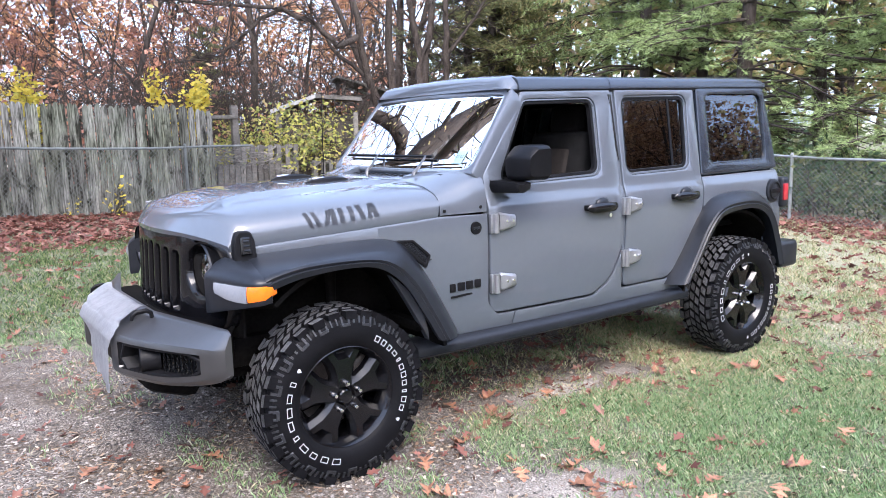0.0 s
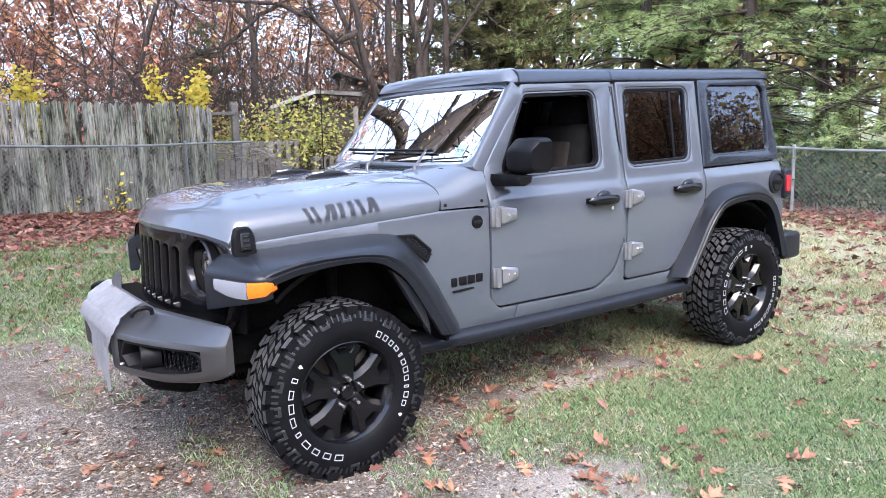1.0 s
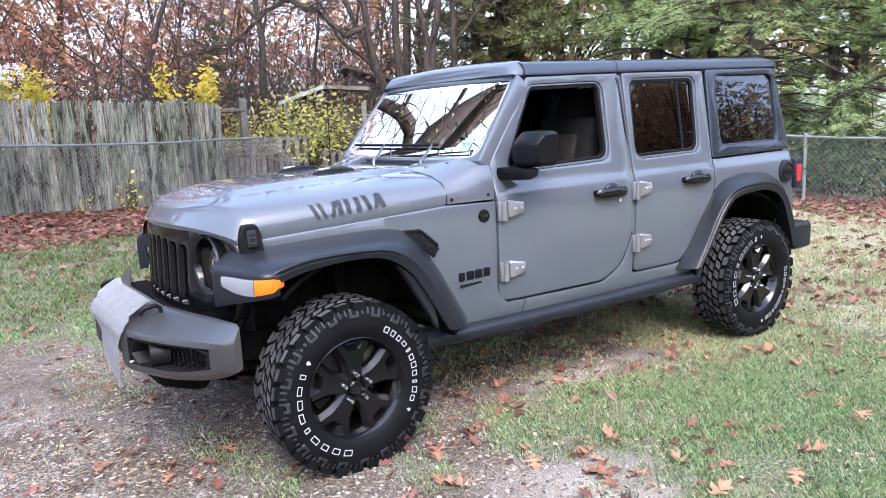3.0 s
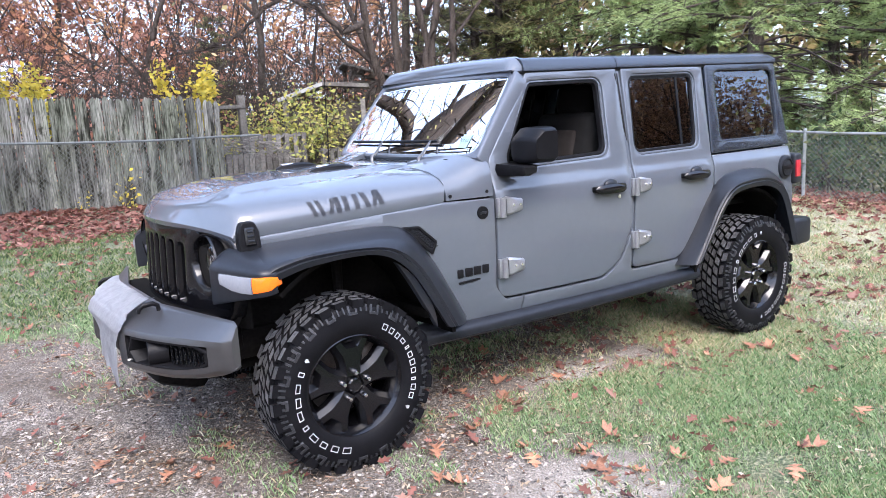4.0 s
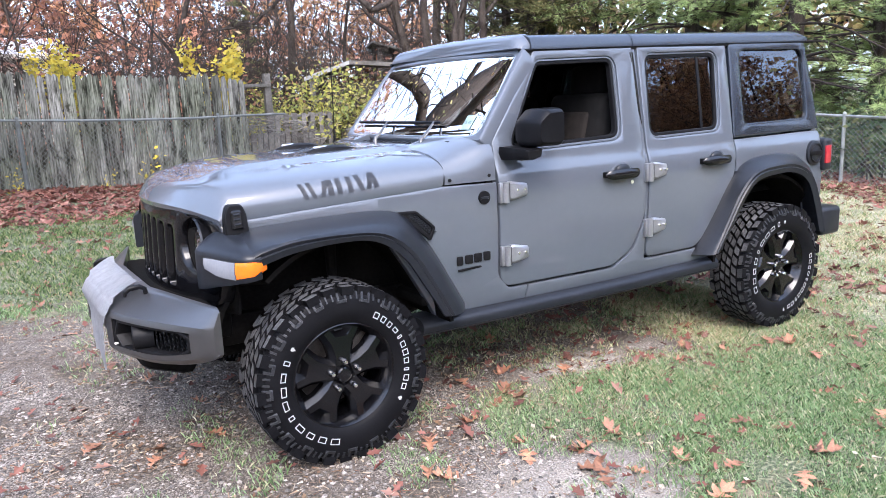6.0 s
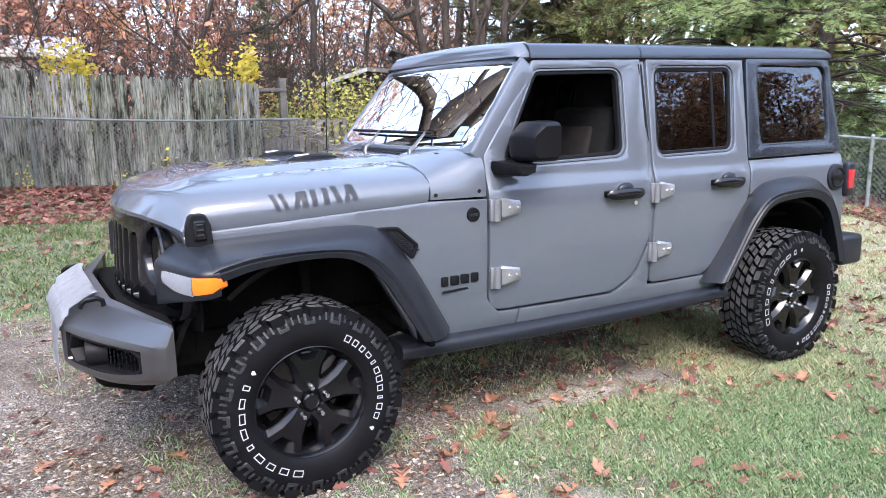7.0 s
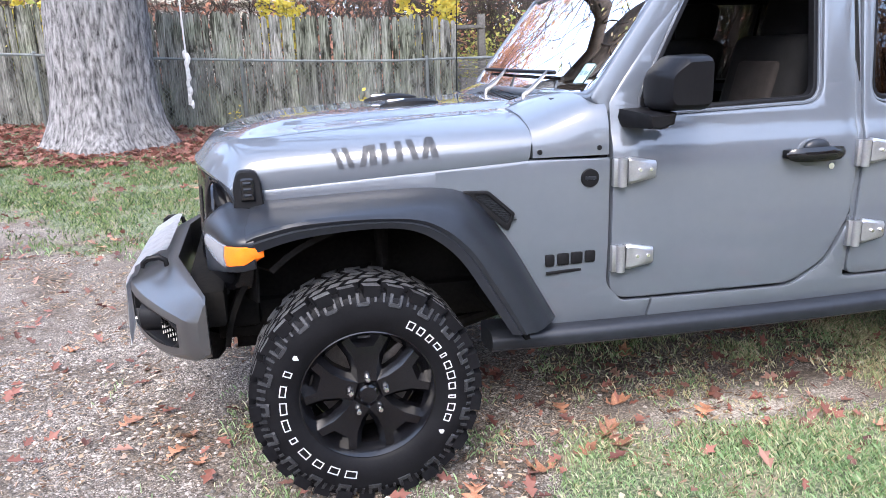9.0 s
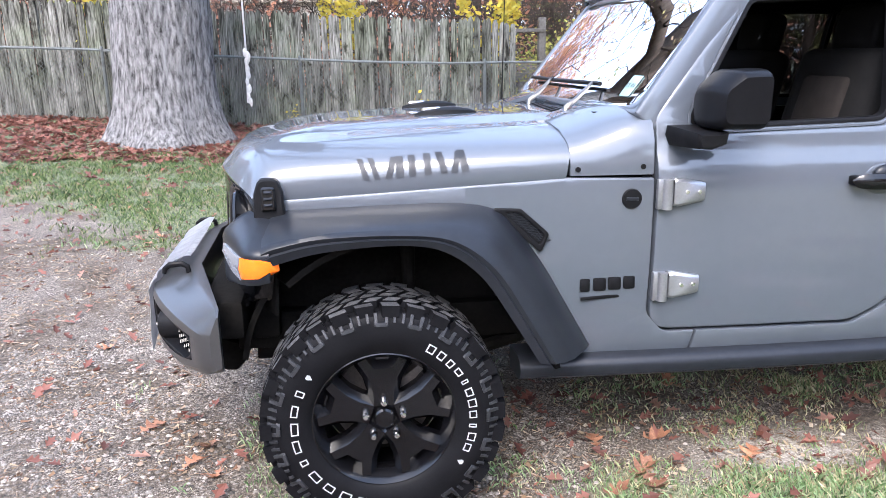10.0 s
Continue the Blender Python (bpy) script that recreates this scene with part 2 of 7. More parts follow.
def shrink(loop, d):
    """A polygon moved inwards by d."""
    n = len(loop)
    area = sum(loop[i - 1].x * loop[i].y - loop[i].x * loop[i - 1].y for i in range(n))
    sgn = 1 if area > 0 else -1
    out = []
    for i in range(n):
        e1, e2 = (loop[i] - loop[i - 1]), (loop[(i + 1) % n] - loop[i])
        n1, n2 = Vector((-e1.y, e1.x)).normalized(), Vector((-e2.y, e2.x)).normalized()
        m = n1 + n2
        k = max(m.length_squared / 2, 0.3)
        out.append(loop[i] + sgn * d * m / k)
    return out


def sheet(outer, holes, place, thick=0.03, curl=0.006, cuts_u=(), cuts_v=(), back=True):
    """A panel with a rolled edge and real openings: place(u, v, depth) gives the point; depth goes inwards."""
    bm = bmesh.new()
    fronts, backs = [], []
    for k, loop in enumerate([outer] + list(holes)):
        inner = shrink(loop, curl if k == 0 else -curl)
        rings = []
        for pts, depth in ((inner, 0.0), (shrink(loop, curl * 0.3 if k == 0 else -curl * 0.3), curl * 0.3), (loop, curl), (loop, thick)):
            rings.append([bm.verts.new((p.x, depth, p.y)) for p in pts])
        n = len(loop)
        for a, b in zip(rings, rings[1:]):
            for i in range(n):
                bm.faces.new((a[i], a[(i + 1) % n], b[(i + 1) % n], b[i]))
        fronts += [bm.edges.get((rings[0][i], rings[0][(i + 1) % n])) for i in range(n)]
        backs += [bm.edges.get((rings[-1][i], rings[-1][(i + 1) % n])) for i in range(n)]
    bmesh.ops.triangle_fill(bm, use_beauty=True, edges=fronts)
    if back:
        bmesh.ops.triangle_fill(bm, use_beauty=True, edges=backs)
    for axis, cuts in (((1, 0, 0), cuts_u), ((0, 0, 1), cuts_v)):
        for c in cuts:
            bmesh.ops.bisect_plane(bm, geom=bm.verts[:] + bm.edges[:] + bm.faces[:], plane_co=Vector(axis) * c, plane_no=axis, dist=1e-5)
    for v in bm.verts:
        v.co = place(v.co.x, v.co.z, v.co.y)
    return bm


def steps(a, b, d):
    n = max(1, round((b - a) / d))
    return [a + (b - a) * i / n for i in range(n + 1)]


def mix(a, b, t):
    return a + (b - a) * t


def curve_at(table, x):
    """Smooth interpolation in a short table of (x, value)."""
    xs = [t[0] for t in table]
    if x <= xs[0]:
        return table[0][1]
    if x >= xs[-1]:
        return table[-1][1]
    i = max(k for k in range(len(xs) - 1) if xs[k] <= x)
    def slope(k):
        if k == 0 or k == len(xs) - 1:
            j = min(k, len(xs) - 2)
            return (table[j + 1][1] - table[j][1]) / (xs[j + 1] - xs[j])
        return (table[k + 1][1] - table[k - 1][1]) / (xs[k + 1] - xs[k - 1])
    h = xs[i + 1] - xs[i]
    t = (x - xs[i]) / h
    return ((2 * t ** 3 - 3 * t * t + 1) * table[i][1] + (t ** 3 - 2 * t * t + t) * h * slope(i)
            + (3 * t * t - 2 * t ** 3) * table[i + 1][1] + (t ** 3 - t * t) * h * slope(i + 1))

# ---- ground ----
def ground_z(x, y):
    rise = min(max((y - 1.0) / 8.0, 0.0), 1.6)
    z = rise * (0.33 + 0.05 * min(max(1.3 - x, 0.0), 9.0))
    far = min(max((abs(x) + abs(y) - 3.0) / 10.0, 0.0), 1.0)
    z += (noise.noise(Vector((x * 0.35, y * 0.35, 0.0))) * 0.05 + noise.noise(Vector((x * 1.3, y * 1.3, 5.0))) * 0.012) * (0.15 + far)
    return z


def bare(x, y):
    """How far the soil is bare: 0 grass, 1 gravel."""
    n = noise.noise(Vector((x * 0.9, y * 0.9, 3.0))) * 0.55 + noise.noise(Vector((x * 3.1, y * 3.1, 8.0))) * 0.5
    edge = 0.95 - 0.85 * (x + 0.05) - 0.12 * abs(y + 1.0) + 0.4 * math.exp(-((y + 0.4) / 0.5) ** 2)
    back = 1.0 - max(0.0, (y - (1.5 - 0.8 * (x + 0.7))) / 1.2)
    under = 0.72 * math.exp(-((x - 1.3) / 1.5) ** 4 - (y / 0.92) ** 4)
    return min(max(max(min(edge, back), under) + n + sand(x, y), 0.0), 1.0)


def sand(x, y):
    """Pale worn patches in the lawn."""
    p = math.exp(-((x - 1.58) / 0.4) ** 2 - ((y + 0.7) / 0.17) ** 2) + math.exp(-((x - 0.62) / 0.4) ** 2 - ((y + 1.75) / 0.28) ** 2) + math.exp(-((x - 2.2) / 0.5) ** 2 - ((y + 2.45) / 0.32) ** 2)
    return min(1.0, p * (0.9 + noise.noise(Vector((x * 4, y * 4, 2.0)))))


def parched(x, y):
    """Where the lawn is dry and straw-coloured, along the car's flank and towards the wire fence."""
    p = math.exp(-((x - 2.1) / 1.2) ** 2 - ((y + 0.42) / 0.6) ** 2) + 0.45 * math.exp(-((x - 7.0) / 2.5) ** 2 - ((y - 1.0) / 3.5) ** 2)
    p += max(0.0, min(1.0, (x - 1.0) / 1.5)) * max(0.0, 1.2 * noise.noise(Vector((x * 0.8, y * 0.8, 14.0))) + 0.15)
    p += 0.5 * max(0.0, min(1.0, (x - 2.2) / 2.0))
    return min(1.0, max(0.0, p * (1.0 + 0.8 * noise.noise(Vector((x * 2.5, y * 2.5, 6.0))))))


def soil_material():
    m = bpy.data.materials.new("leafy_lawn_and_gravel")
    n, l, p = links_of(m)
    co = n.new("ShaderNodeTexCoord")
    def tex(scale, detail=5, rough=0.6):
        t = n.new("ShaderNodeTexNoise")
        t.inputs["Scale"].default_value, t.inputs["Detail"].default_value, t.inputs["Roughness"].default_value = scale, detail, rough
        l.new(co.outputs["Object"], t.inputs["Vector"])
        return t.outputs[0]
    def ramp(src, *stops):
        r = n.new("ShaderNodeValToRGB")
        while len(r.color_ramp.elements) < len(stops):
            r.color_ramp.elements.new(0.5)
        for e, (at, c) in zip(r.color_ramp.elements, stops):
            e.position, e.color = at, (*c, 1)
        l.new(src, r.inputs[0])
        return r.outputs[0]
    def blend(f, a, b):
        x = n.new("ShaderNodeMix")
        x.data_type = "RGBA"
        l.new(f, x.inputs["Factor"])
        l.new(a, x.inputs[6])
        l.new(b, x.inputs[7])
        return x.outputs[2]
    grass = ramp(tex(60), (0.36, (0.02, 0.03, 0.013)), (0.5, (0.075, 0.1, 0.045)), (0.64, (0.24, 0.23, 0.14)))
    straw = ramp(tex(3.0), (0.52, (0, 0, 0)), (0.68, (1, 1, 1)))
    dry = ramp(tex(70), (0.3, (0.09, 0.068, 0.045)), (0.7, (0.3, 0.24, 0.16)))
    at3 = n.new("ShaderNodeAttribute")
    at3.attribute_name = "parched"
    lawn = blend(at3.outputs["Fac"], blend(straw, grass, dry), ramp(tex(60), (0.34, (0.1, 0.095, 0.055)), (0.5, (0.25, 0.24, 0.15)), (0.66, (0.46, 0.43, 0.31))))
    pebble = ramp(tex(130, 4, 0.7), (0.38, (0.016, 0.012, 0.009)), (0.47, (0.07, 0.055, 0.042)), (0.55, (0.2, 0.168, 0.138)), (0.64, (0.5, 0.45, 0.39)))
    dirt = ramp(tex(50, 6, 0.7), (0.36, (0.02, 0.015, 0.01)), (0.5, (0.07, 0.052, 0.036)), (0.64, (0.18, 0.14, 0.1)))
    gravel = blend(ramp(tex(1.9, 7, 0.68), (0.42, (0, 0, 0)), (0.56, (1, 1, 1))), dirt, pebble)
    at = n.new("ShaderNodeAttribute")
    at.attribute_name = "bare"
    ml = n.new("ShaderNodeMath")
    ml.operation = "MULTIPLY_ADD"
    ml.inputs[1].default_value, ml.inputs[2].default_value = 0.7, -0.35
    l.new(tex(9), ml.inputs[0])
    sm = n.new("ShaderNodeMath")
    sm.use_clamp = True
    l.new(ml.outputs[0], sm.inputs[0])
    l.new(at.outputs["Fac"], sm.inputs[1])
    pale = ramp(tex(110, 5, 0.75), (0.34, (0.06, 0.048, 0.036)), (0.45, (0.25, 0.215, 0.175)), (0.56, (0.44, 0.4, 0.345)), (0.66, (0.62, 0.58, 0.52)))
    at2 = n.new("ShaderNodeAttribute")
    at2.attribute_name = "sand"
    gravel = blend(at2.outputs["Fac"], gravel, pale)
    edge = ramp(sm.outputs[0], (0.35, (0, 0, 0)), (0.6, (1, 1, 1)))
    l.new(blend(edge, lawn, gravel), p.inputs["Base Color"])
    p.inputs["Roughness"].default_value = 0.95
    bp = n.new("ShaderNodeBump")
    bp.inputs["Strength"].default_value, bp.inputs["Distance"].default_value = 0.9, 0.02
    l.new(tex(80, 6), bp.inputs["Height"])
    l.new(bp.outputs[0], p.inputs["Normal"])
    return m


SOIL = soil_material()


def make_ground():
    near = steps(-7, 12, 0.11)
    xs = [-420, -220, -120, -70, -45, -30, -22, -16, -12, -9.5, -8] + near + [13, 14.5, 17, 21, 28, 40, 60, 110, 220, 420]
    ys = [-420, -220, -120, -70, -45, -30, -20, -14, -10, -8, -6.5] + steps(-5.5, 10, 0.11) + [11, 12.5, 15, 19, 26, 38, 60, 110, 220, 420]
    verts = [(x, y, ground_z(x, y)) for y in ys for x in xs]
    w = len(xs)
    faces = [(j * w + i, j * w + i + 1, (j + 1) * w + i + 1, (j + 1) * w + i) for j in range(len(ys) - 1) for i in range(w - 1)]
    me = bpy.data.meshes.new("ground")
    me.from_pydata(verts, [], faces)
    me.attributes.new("bare", "FLOAT", "POINT").data.foreach_set("value", [bare(x, y) for y in ys for x in xs])
    me.attributes.new("parched", "FLOAT", "POINT").data.foreach_set("value", [parched(x, y) for y in ys for x in xs])
    me.attributes.new("sand", "FLOAT", "POINT").data.foreach_set("value", [sand(x, y) for y in ys for x in xs])
    me.materials.append(SOIL)
    me.polygons.foreach_set("use_smooth", [True] * len(me.polygons))
    return tagged(new("ground", me), "patchy autumn lawn with bare gravelly soil", "ground", kind="structure")


make_ground()

# ---- the car: nose towards -x, wheels at x = 0 and 3.008 ----
FRONT, REAR, HUB = 0.0, 3.008, 0.392


def half_width(x, z):
    b = 0.82 - 0.10 * max(0.0, (1.9 - x) / 1.6) ** 1.6
    return b - curve_at(((0.42, 0.045), (0.58, 0.016), (0.8, 0.002), (1.0, 0.0), (1.11, 0.003), (1.16, 0.012), (1.2, 0.028), (1.24, 0.038), (1.4, 0.068), (1.85, 0.155)), z)


def flank(s, proud=0.0):
    return lambda u, v, d: Vector((u, s * (half_width(u, v) + proud - d), v))


def poly(*corners):
    return rounded(corners)


car = thing("off_road_car", (1.5, 0, 0), "grey four-door off-road car with black hardtop and mud tyres", "car")
VCUTS = steps(0.5, 1.75, 0.05) + [1.13, 1.17, 1.19, 1.21, 1.23]


def side_panel(name, outline, holes=(), mat=PAINT, s=-1, label="", parent=None, thick=0.035, curl=0.007, proud=0.0):
    us = [p.x for p in outline]
    bm = sheet(outline, holes, flank(s, proud), thick, curl, steps(min(us), max(us), 0.16)[1:-1], VCUTS)
    return part(name, bm, mat, parent or car, label)


# door outlines as (x, z, radius)
DOOR_F = poly((1.252, 1.752, 0.02), (1.916, 1.768, 0.01), (1.893, 0.86, 0.2), (1.802, 0.672, 0.2), (1.665, 0.592, 0.15), (0.93, 0.586, 0.08), (0.932, 1.315, 0.06))
GLASS_F = poly((1.268, 1.692, 0.05), (1.768, 1.704, 0.05), (1.748, 1.292, 0.06), (1.03, 1.272, 0.05))
DOOR_R = poly((1.955, 1.769, 0.01), (2.702, 1.786, 0.02), (2.668, 1.2, 0.2), (2.648, 1.0, 0.2), (2.392, 0.66, 0.18), (2.32, 0.604, 0.1), (1.908, 0.604, 0.05))
GLASS_R = poly((2.022, 1.716, 0.05), (2.602, 1.726, 0.05), (2.552, 1.288, 0.06), (1.985, 1.28, 0.06))
GLASS_Q = poly((2.815, 1.746, 0.06), (3.455, 1.75, 0.07), (3.422, 1.3, 0.06), (2.782, 1.292, 0.06))
for s in (-1, 1):
    side_panel("cowl_side", poly((0.92, 1.122, 0.004), (0.92, 0.65, 0.07), (0.985, 0.577, 0.05), (1.098, 0.577, 0), (1.085, 0.497, 0), (0.58, 0.487, 0), (0.42, 0.76, 0),
               (0.3, 0.95, 0), (-0.3, 0.97, 0), (-0.34, 0.97, 0), (-0.34, 1.067, 0), (-0.3, 1.07, 0), (0.63, 1.128, 0)), s=s)
    side_panel("rocker", poly((1.092, 0.499, 0), (1.104, 0.577, 0), (1.67, 0.58, 0.1), (1.812, 0.662, 0.15), (1.9, 0.845, 0), (1.9, 0.6, 0.04), (1.94, 0.595, 0), (2.325, 0.595, 0.05),
               (2.42, 0.655, 0), (2.5, 0.51, 0)), s=s)
    side_panel("rear_quarter", poly((2.676, 1.214, 0.004), (3.528, 1.222, 0.02), (3.545, 0.9, 0), (3.545, 0.58, 0), (3.42, 0.58, 0), (3.36, 0.9, 0.1), (3.2, 1.01, 0.1), (2.86, 1.01, 0.1),
               (2.68, 0.9, 0.1), (2.5, 0.52, 0), (2.425, 0.66, 0), (2.658, 0.985, 0.1)), s=s)
    side_panel("b_pillar", poly((1.9, 0.86, 0), (1.922, 1.765, 0), (1.95, 1.766, 0), (1.915, 0.62, 0), (1.9, 0.62, 0)), s=s, proud=-0.012, thick=0.05, curl=0.003)
    side_panel("door_shadow_gap", poly((0.94, 0.56, 0), (2.6, 0.57, 0), (2.72, 1.1, 0), (2.72, 1.235, 0), (0.9, 1.235, 0), (0.9, 0.66, 0)), mat=BLACK, s=s, proud=-0.06, thick=0.03)
    for name, outline, hole in (("front_door", DOOR_F, GLASS_F), ("rear_door", DOOR_R, GLASS_R)):
        door = side_panel(name, outline, [shrink(hole, -0.018)], s=s, label="grey painted door, window down" if name == "front_door" else "grey painted door with tinted window", thick=0.05)
        side_panel("window_frame", shrink(hole, -0.02), [shrink(hole, -0.003)], PAINT, s, "rolled grey window frame", door, 0.03, 0.012, -0.009)
        side_panel("window_seal", shrink(hole, -0.006), [shrink(hole, 0.012)], BLACK, s, "black rubber seal", door, 0.03, 0.003, -0.018)
        if name == "rear_door":
            side_panel("window_pane", shrink(hole, 0.002), (), TINT, s, "dark tinted pane", door, 0.005, 0.001, -0.028)
            side_panel("window_divider", poly((2.452, 1.72, 0), (2.472, 1.72, 0), (2.44, 1.29, 0), (2.42, 1.29, 0)), (), BLACK, s, "", door, 0.02, 0.002, -0.024)
    q = side_panel("hardtop_side", poly((2.728, 1.786, 0.02), (3.492, 1.8, 0.05), (3.53, 1.232, 0.01), (2.672, 1.224, 0.01)), [GLASS_Q], ROOF, s, "black hardtop quarter", proud=0.004)
    side_panel("quarter_pane", shrink(GLASS_Q, -0.002), (), TINT, s, "dark tinted pane", q, 0.005, 0.001, -0.012)
    # bright sill of the quarter window
    side_panel("window_ledge", poly((2.8, 1.302, 0), (3.42, 1.309, 0), (3.425, 1.292, 0.01), (2.795, 1.284, 0.01)), (), ROOF, s, "", q, 0.02, 0.004, -0.002)


# hood
def hood_front(y):
    return -0.545 + 0.15 * (abs(y) / 0.64) ** 2.2


def hood_z(x, y):
    w = half_width(max(x, -0.5), 1.08) - 0.002
    ze = 1.082 + (x + 0.31) * 0.062
    zt = curve_at(((-0.57, 1.125), (-0.5, 1.195), (-0.41, 1.231), (-0.28, 1.259), (-0.11, 1.272), (0.13, 1.281), (0.47, 1.292), (0.66, 1.296)), x)
    t = min(abs(y) / w, 1.0)
    z = ze + (zt - ze) * (1 - t ** 3.6) ** (1 / 3.0)
    b = min(max((0.42 - abs(y)) / 0.1, 0.0), 1.0)
    k = min(max((x + 0.42) / 0.3, 0.0), 1.0)
    return z + 0.016 * b * b * (3 - 2 * b) * k * k * (3 - 2 * k)


def make_hood():
    vs = [0, .08, .16, .24, .32, .4, .46, .5, .54, .58, .62, .68, .74, .8, .85, .89, .92, .945, .965, .98, .99, .996, 1.0]
    vs = [-v for v in vs[:0:-1]] + vs
    us = [0, .008, .02, .035, .055, .08, .11, .15, .2, .27, .35, .45, .55, .65, .75, .85, .95, .99, 1.0]
    rings = []
    for u in us:
        ring = []
        for v in vs:
            y0 = v * 0.64
            xf = hood_front(y0)
            xr = 0.628 + 0.1 * max(0.0, 1 - abs(v)) ** 0.5 * (abs(v) < 1)
            x = mix(xf, xr, u)
            y = v * (half_width(max(x, -0.5), 1.08) - 0.002)
            z = hood_z(x, y)
            lip = max(0.0, 1 - u / 0.07)
            z = mix(z, min(z, 1.08 + 0.05 * (1 - abs(v) ** 4)), lip ** 2)
            ring.append((x, y, z))
        rings.append(ring)
    bm = loft(rings, closed=False, caps=False)
    edge = [e for e in bm.edges if e.is_boundary]
    r = bmesh.ops.extrude_edge_only(bm, edges=edge)
    for v in [g for g in r["geom"] if isinstance(g, bmesh.types.BMVert)]:
        v.co = Vector((v.co.x * 0.985 + 0.002, v.co.y * 0.985, v.co.z - 0.03))
    return part("hood", bm, PAINT, car, "grey painted bonnet")


hood = make_hood()


def on_hood(x, y, up=0.0):
    return Vector((x, y, hood_z(x, y) + up))


for y in (-0.2, 0.23):
    rings = []
    for i in range(9):
        t = i / 8
        x = 0.2 + 0.24 * t
        k = math.sin(math.pi * min(max(t, 0.02), 0.98)) ** 0.5
        rings.append([on_hood(x, y + a * 0.035 * k, h * k) for a, h in ((-1, -0.005), (-0.85, 0.016), (-0.4, 0.026), (0.4, 0.026), (0.85, 0.016), (1, -0.005))])
    v = part("hood_vent", loft(rings), BLACK, hood, "black plastic bonnet vent")
    part("vent_insert", box(on_hood(0.265, y, 0.022), (0.07, 0.03, 0.012), 0.005, (0, -3, 0)), CHROME, v)
# cowl grille: louvres in front of the screen
for i in range(11):
    part("cowl_louvre", box((0.735, -0.24 + i * 0.05, 1.307), (0.075, 0.014, 0.012), 0.003, (0, -8, 20)), BLACK, hood)
for y in (-0.53, 0.53):
    part("rubber_stop", box((0.8, y, 1.318), (0.05, 0.09, 0.018), 0.006), BLACK, car)


# decal bars on the bonnet's flank
def decal_bar(x0, z0, x1, z1, w, s=-1):
    bm = bmesh.new()
    n = 5
    rows = []
    for i in range(n):
        t = i / (n - 1)
        x, z = mix(x0, x1, t), mix(z0, z1, t)
        row = []
        for dx in (-w / 2, w / 2):
            lo, hi = 0.3, half_width(x + dx, 1.08) - 0.002
            for _ in range(30):
                m = (lo + hi) / 2
                if hood_z(x + dx, m) > z:
                    lo = m
                else:
                    hi = m
            row.append(bm.verts.new((x + dx, s * (lo + 0.0025), z + 0.0015)))
        rows.append(row)
    for a, b in zip(rows, rows[1:]):
        bm.faces.new((a[0], a[1], b[1], b[0]))
    bmesh.ops.solidify(bm, geom=bm.faces[:], thickness=0.002)
    return part("decal_bar", bm, DECAL, hood, "charcoal decal bar")


for s in (-1, 1):
    for x, dx, w in ((-0.02, -0.02, 0.018), (0.015, -0.02, 0.018), (0.05, 0.02, 0.02), (0.088, 0.0, 0.024), (0.128, 0.0, 0.022), (0.178, 0.0, 0.022), (0.232, -0.015, 0.022), (0.262, 0.018, 0.02), (0.3, -0.012, 0.024)):
        zb = 1.13 + (x + 0.02) * 0.075
        decal_bar(x, zb, x + dx, zb + 0.066, w, s)


# hood latches
def latch(s):
    def shape(pts, d0, d1, x0=-0.338):
        out = shrink(pts, 0.006)
        def at(p, d):
            return (x0 + p.x, s * (0.655 + d - (p.y - 1.08) * 0.12), p.y)
        return loft([[at(p, d0) for p in pts], [at(p, d1 - 0.006) for p in pts], [at(p, d1) for p in out]])
    body = poly((-0.05, 1.005, 0.01), (0.05, 1.005, 0.01), (0.046, 1.1, 0.02), (0.03, 1.145, 0.025), (-0.03, 1.145, 0.025), (-0.046, 1.1, 0.02))
    base = part("hood_latch", shape(body, -0.005, 0.032), BLACK, car, "black rubber bonnet latch", 25)
    part("latch_frame", shape(poly((-0.024, 1.045, 0.004), (0.024, 1.045, 0.004), (0.022, 1.122, 0.012), (-0.022, 1.122, 0.012)), 0.03, 0.046), GLOSS, base)
    for z in (1.065, 1.085, 1.105):
        part("latch_rib", shape(poly((-0.014, z - 0.005, 0), (0.014, z - 0.005, 0), (0.014, z + 0.005, 0), (-0.014, z + 0.005, 0)), 0.044, 0.052), PLASTIC, base)
    part("latch_foot", shape(poly((-0.056, 0.992, 0.004), (0.056, 0.992, 0.004), (0.052, 1.022, 0.008), (-0.052, 1.022, 0.008)), 0.0, 0.044), BLACK, base)


latch(-1), latch(1)

# cowl between hood and windscreen
for s in (-1, 1):
    rings = []
    for i, x in enumerate(steps(0.64, 0.915, 0.03)):
        w = half_width(x, 1.14) + 0.001
        top = 1.255 + (min(x, 0.85) - 0.64) * 0.3
        k = min(max((x - 0.72) / 0.17, 0.0), 1.0)
        inn = 0.04 * (1 - 0.55 * k)
        rings.append([(x, s * (w - d), z) for d, z in ((0.0, 1.134), (0.0, 1.17), (0.004 + inn * 0.3, mix(1.17, top, 0.55)), (0.014 + inn * 0.8, mix(1.17, top, 0.85)), (0.035 + inn * 1.2, top), (0.09 + inn, top + 0.018),
                      (0.25, top + 0.034), (0.42, top + 0.036), (0.42, 1.134))])
    part("cowl_corner", loft(rings), PAINT, car, "grey painted cowl")
    for x, z in ((0.665, 1.154), (0.88, 1.16)):
        b = part("cowl_bolt", tube([(x, s * (half_width(x, z) - 0.005), z), (x, s * (half_width(x, z) + 0.007), z)], [0.011, 0.009], 12), BLACK, car)
part("cowl_panel", box((0.74, 0, 1.285), (0.26, 0.9, 0.04), 0.008, (0, -6, 0)), PAINT, car)


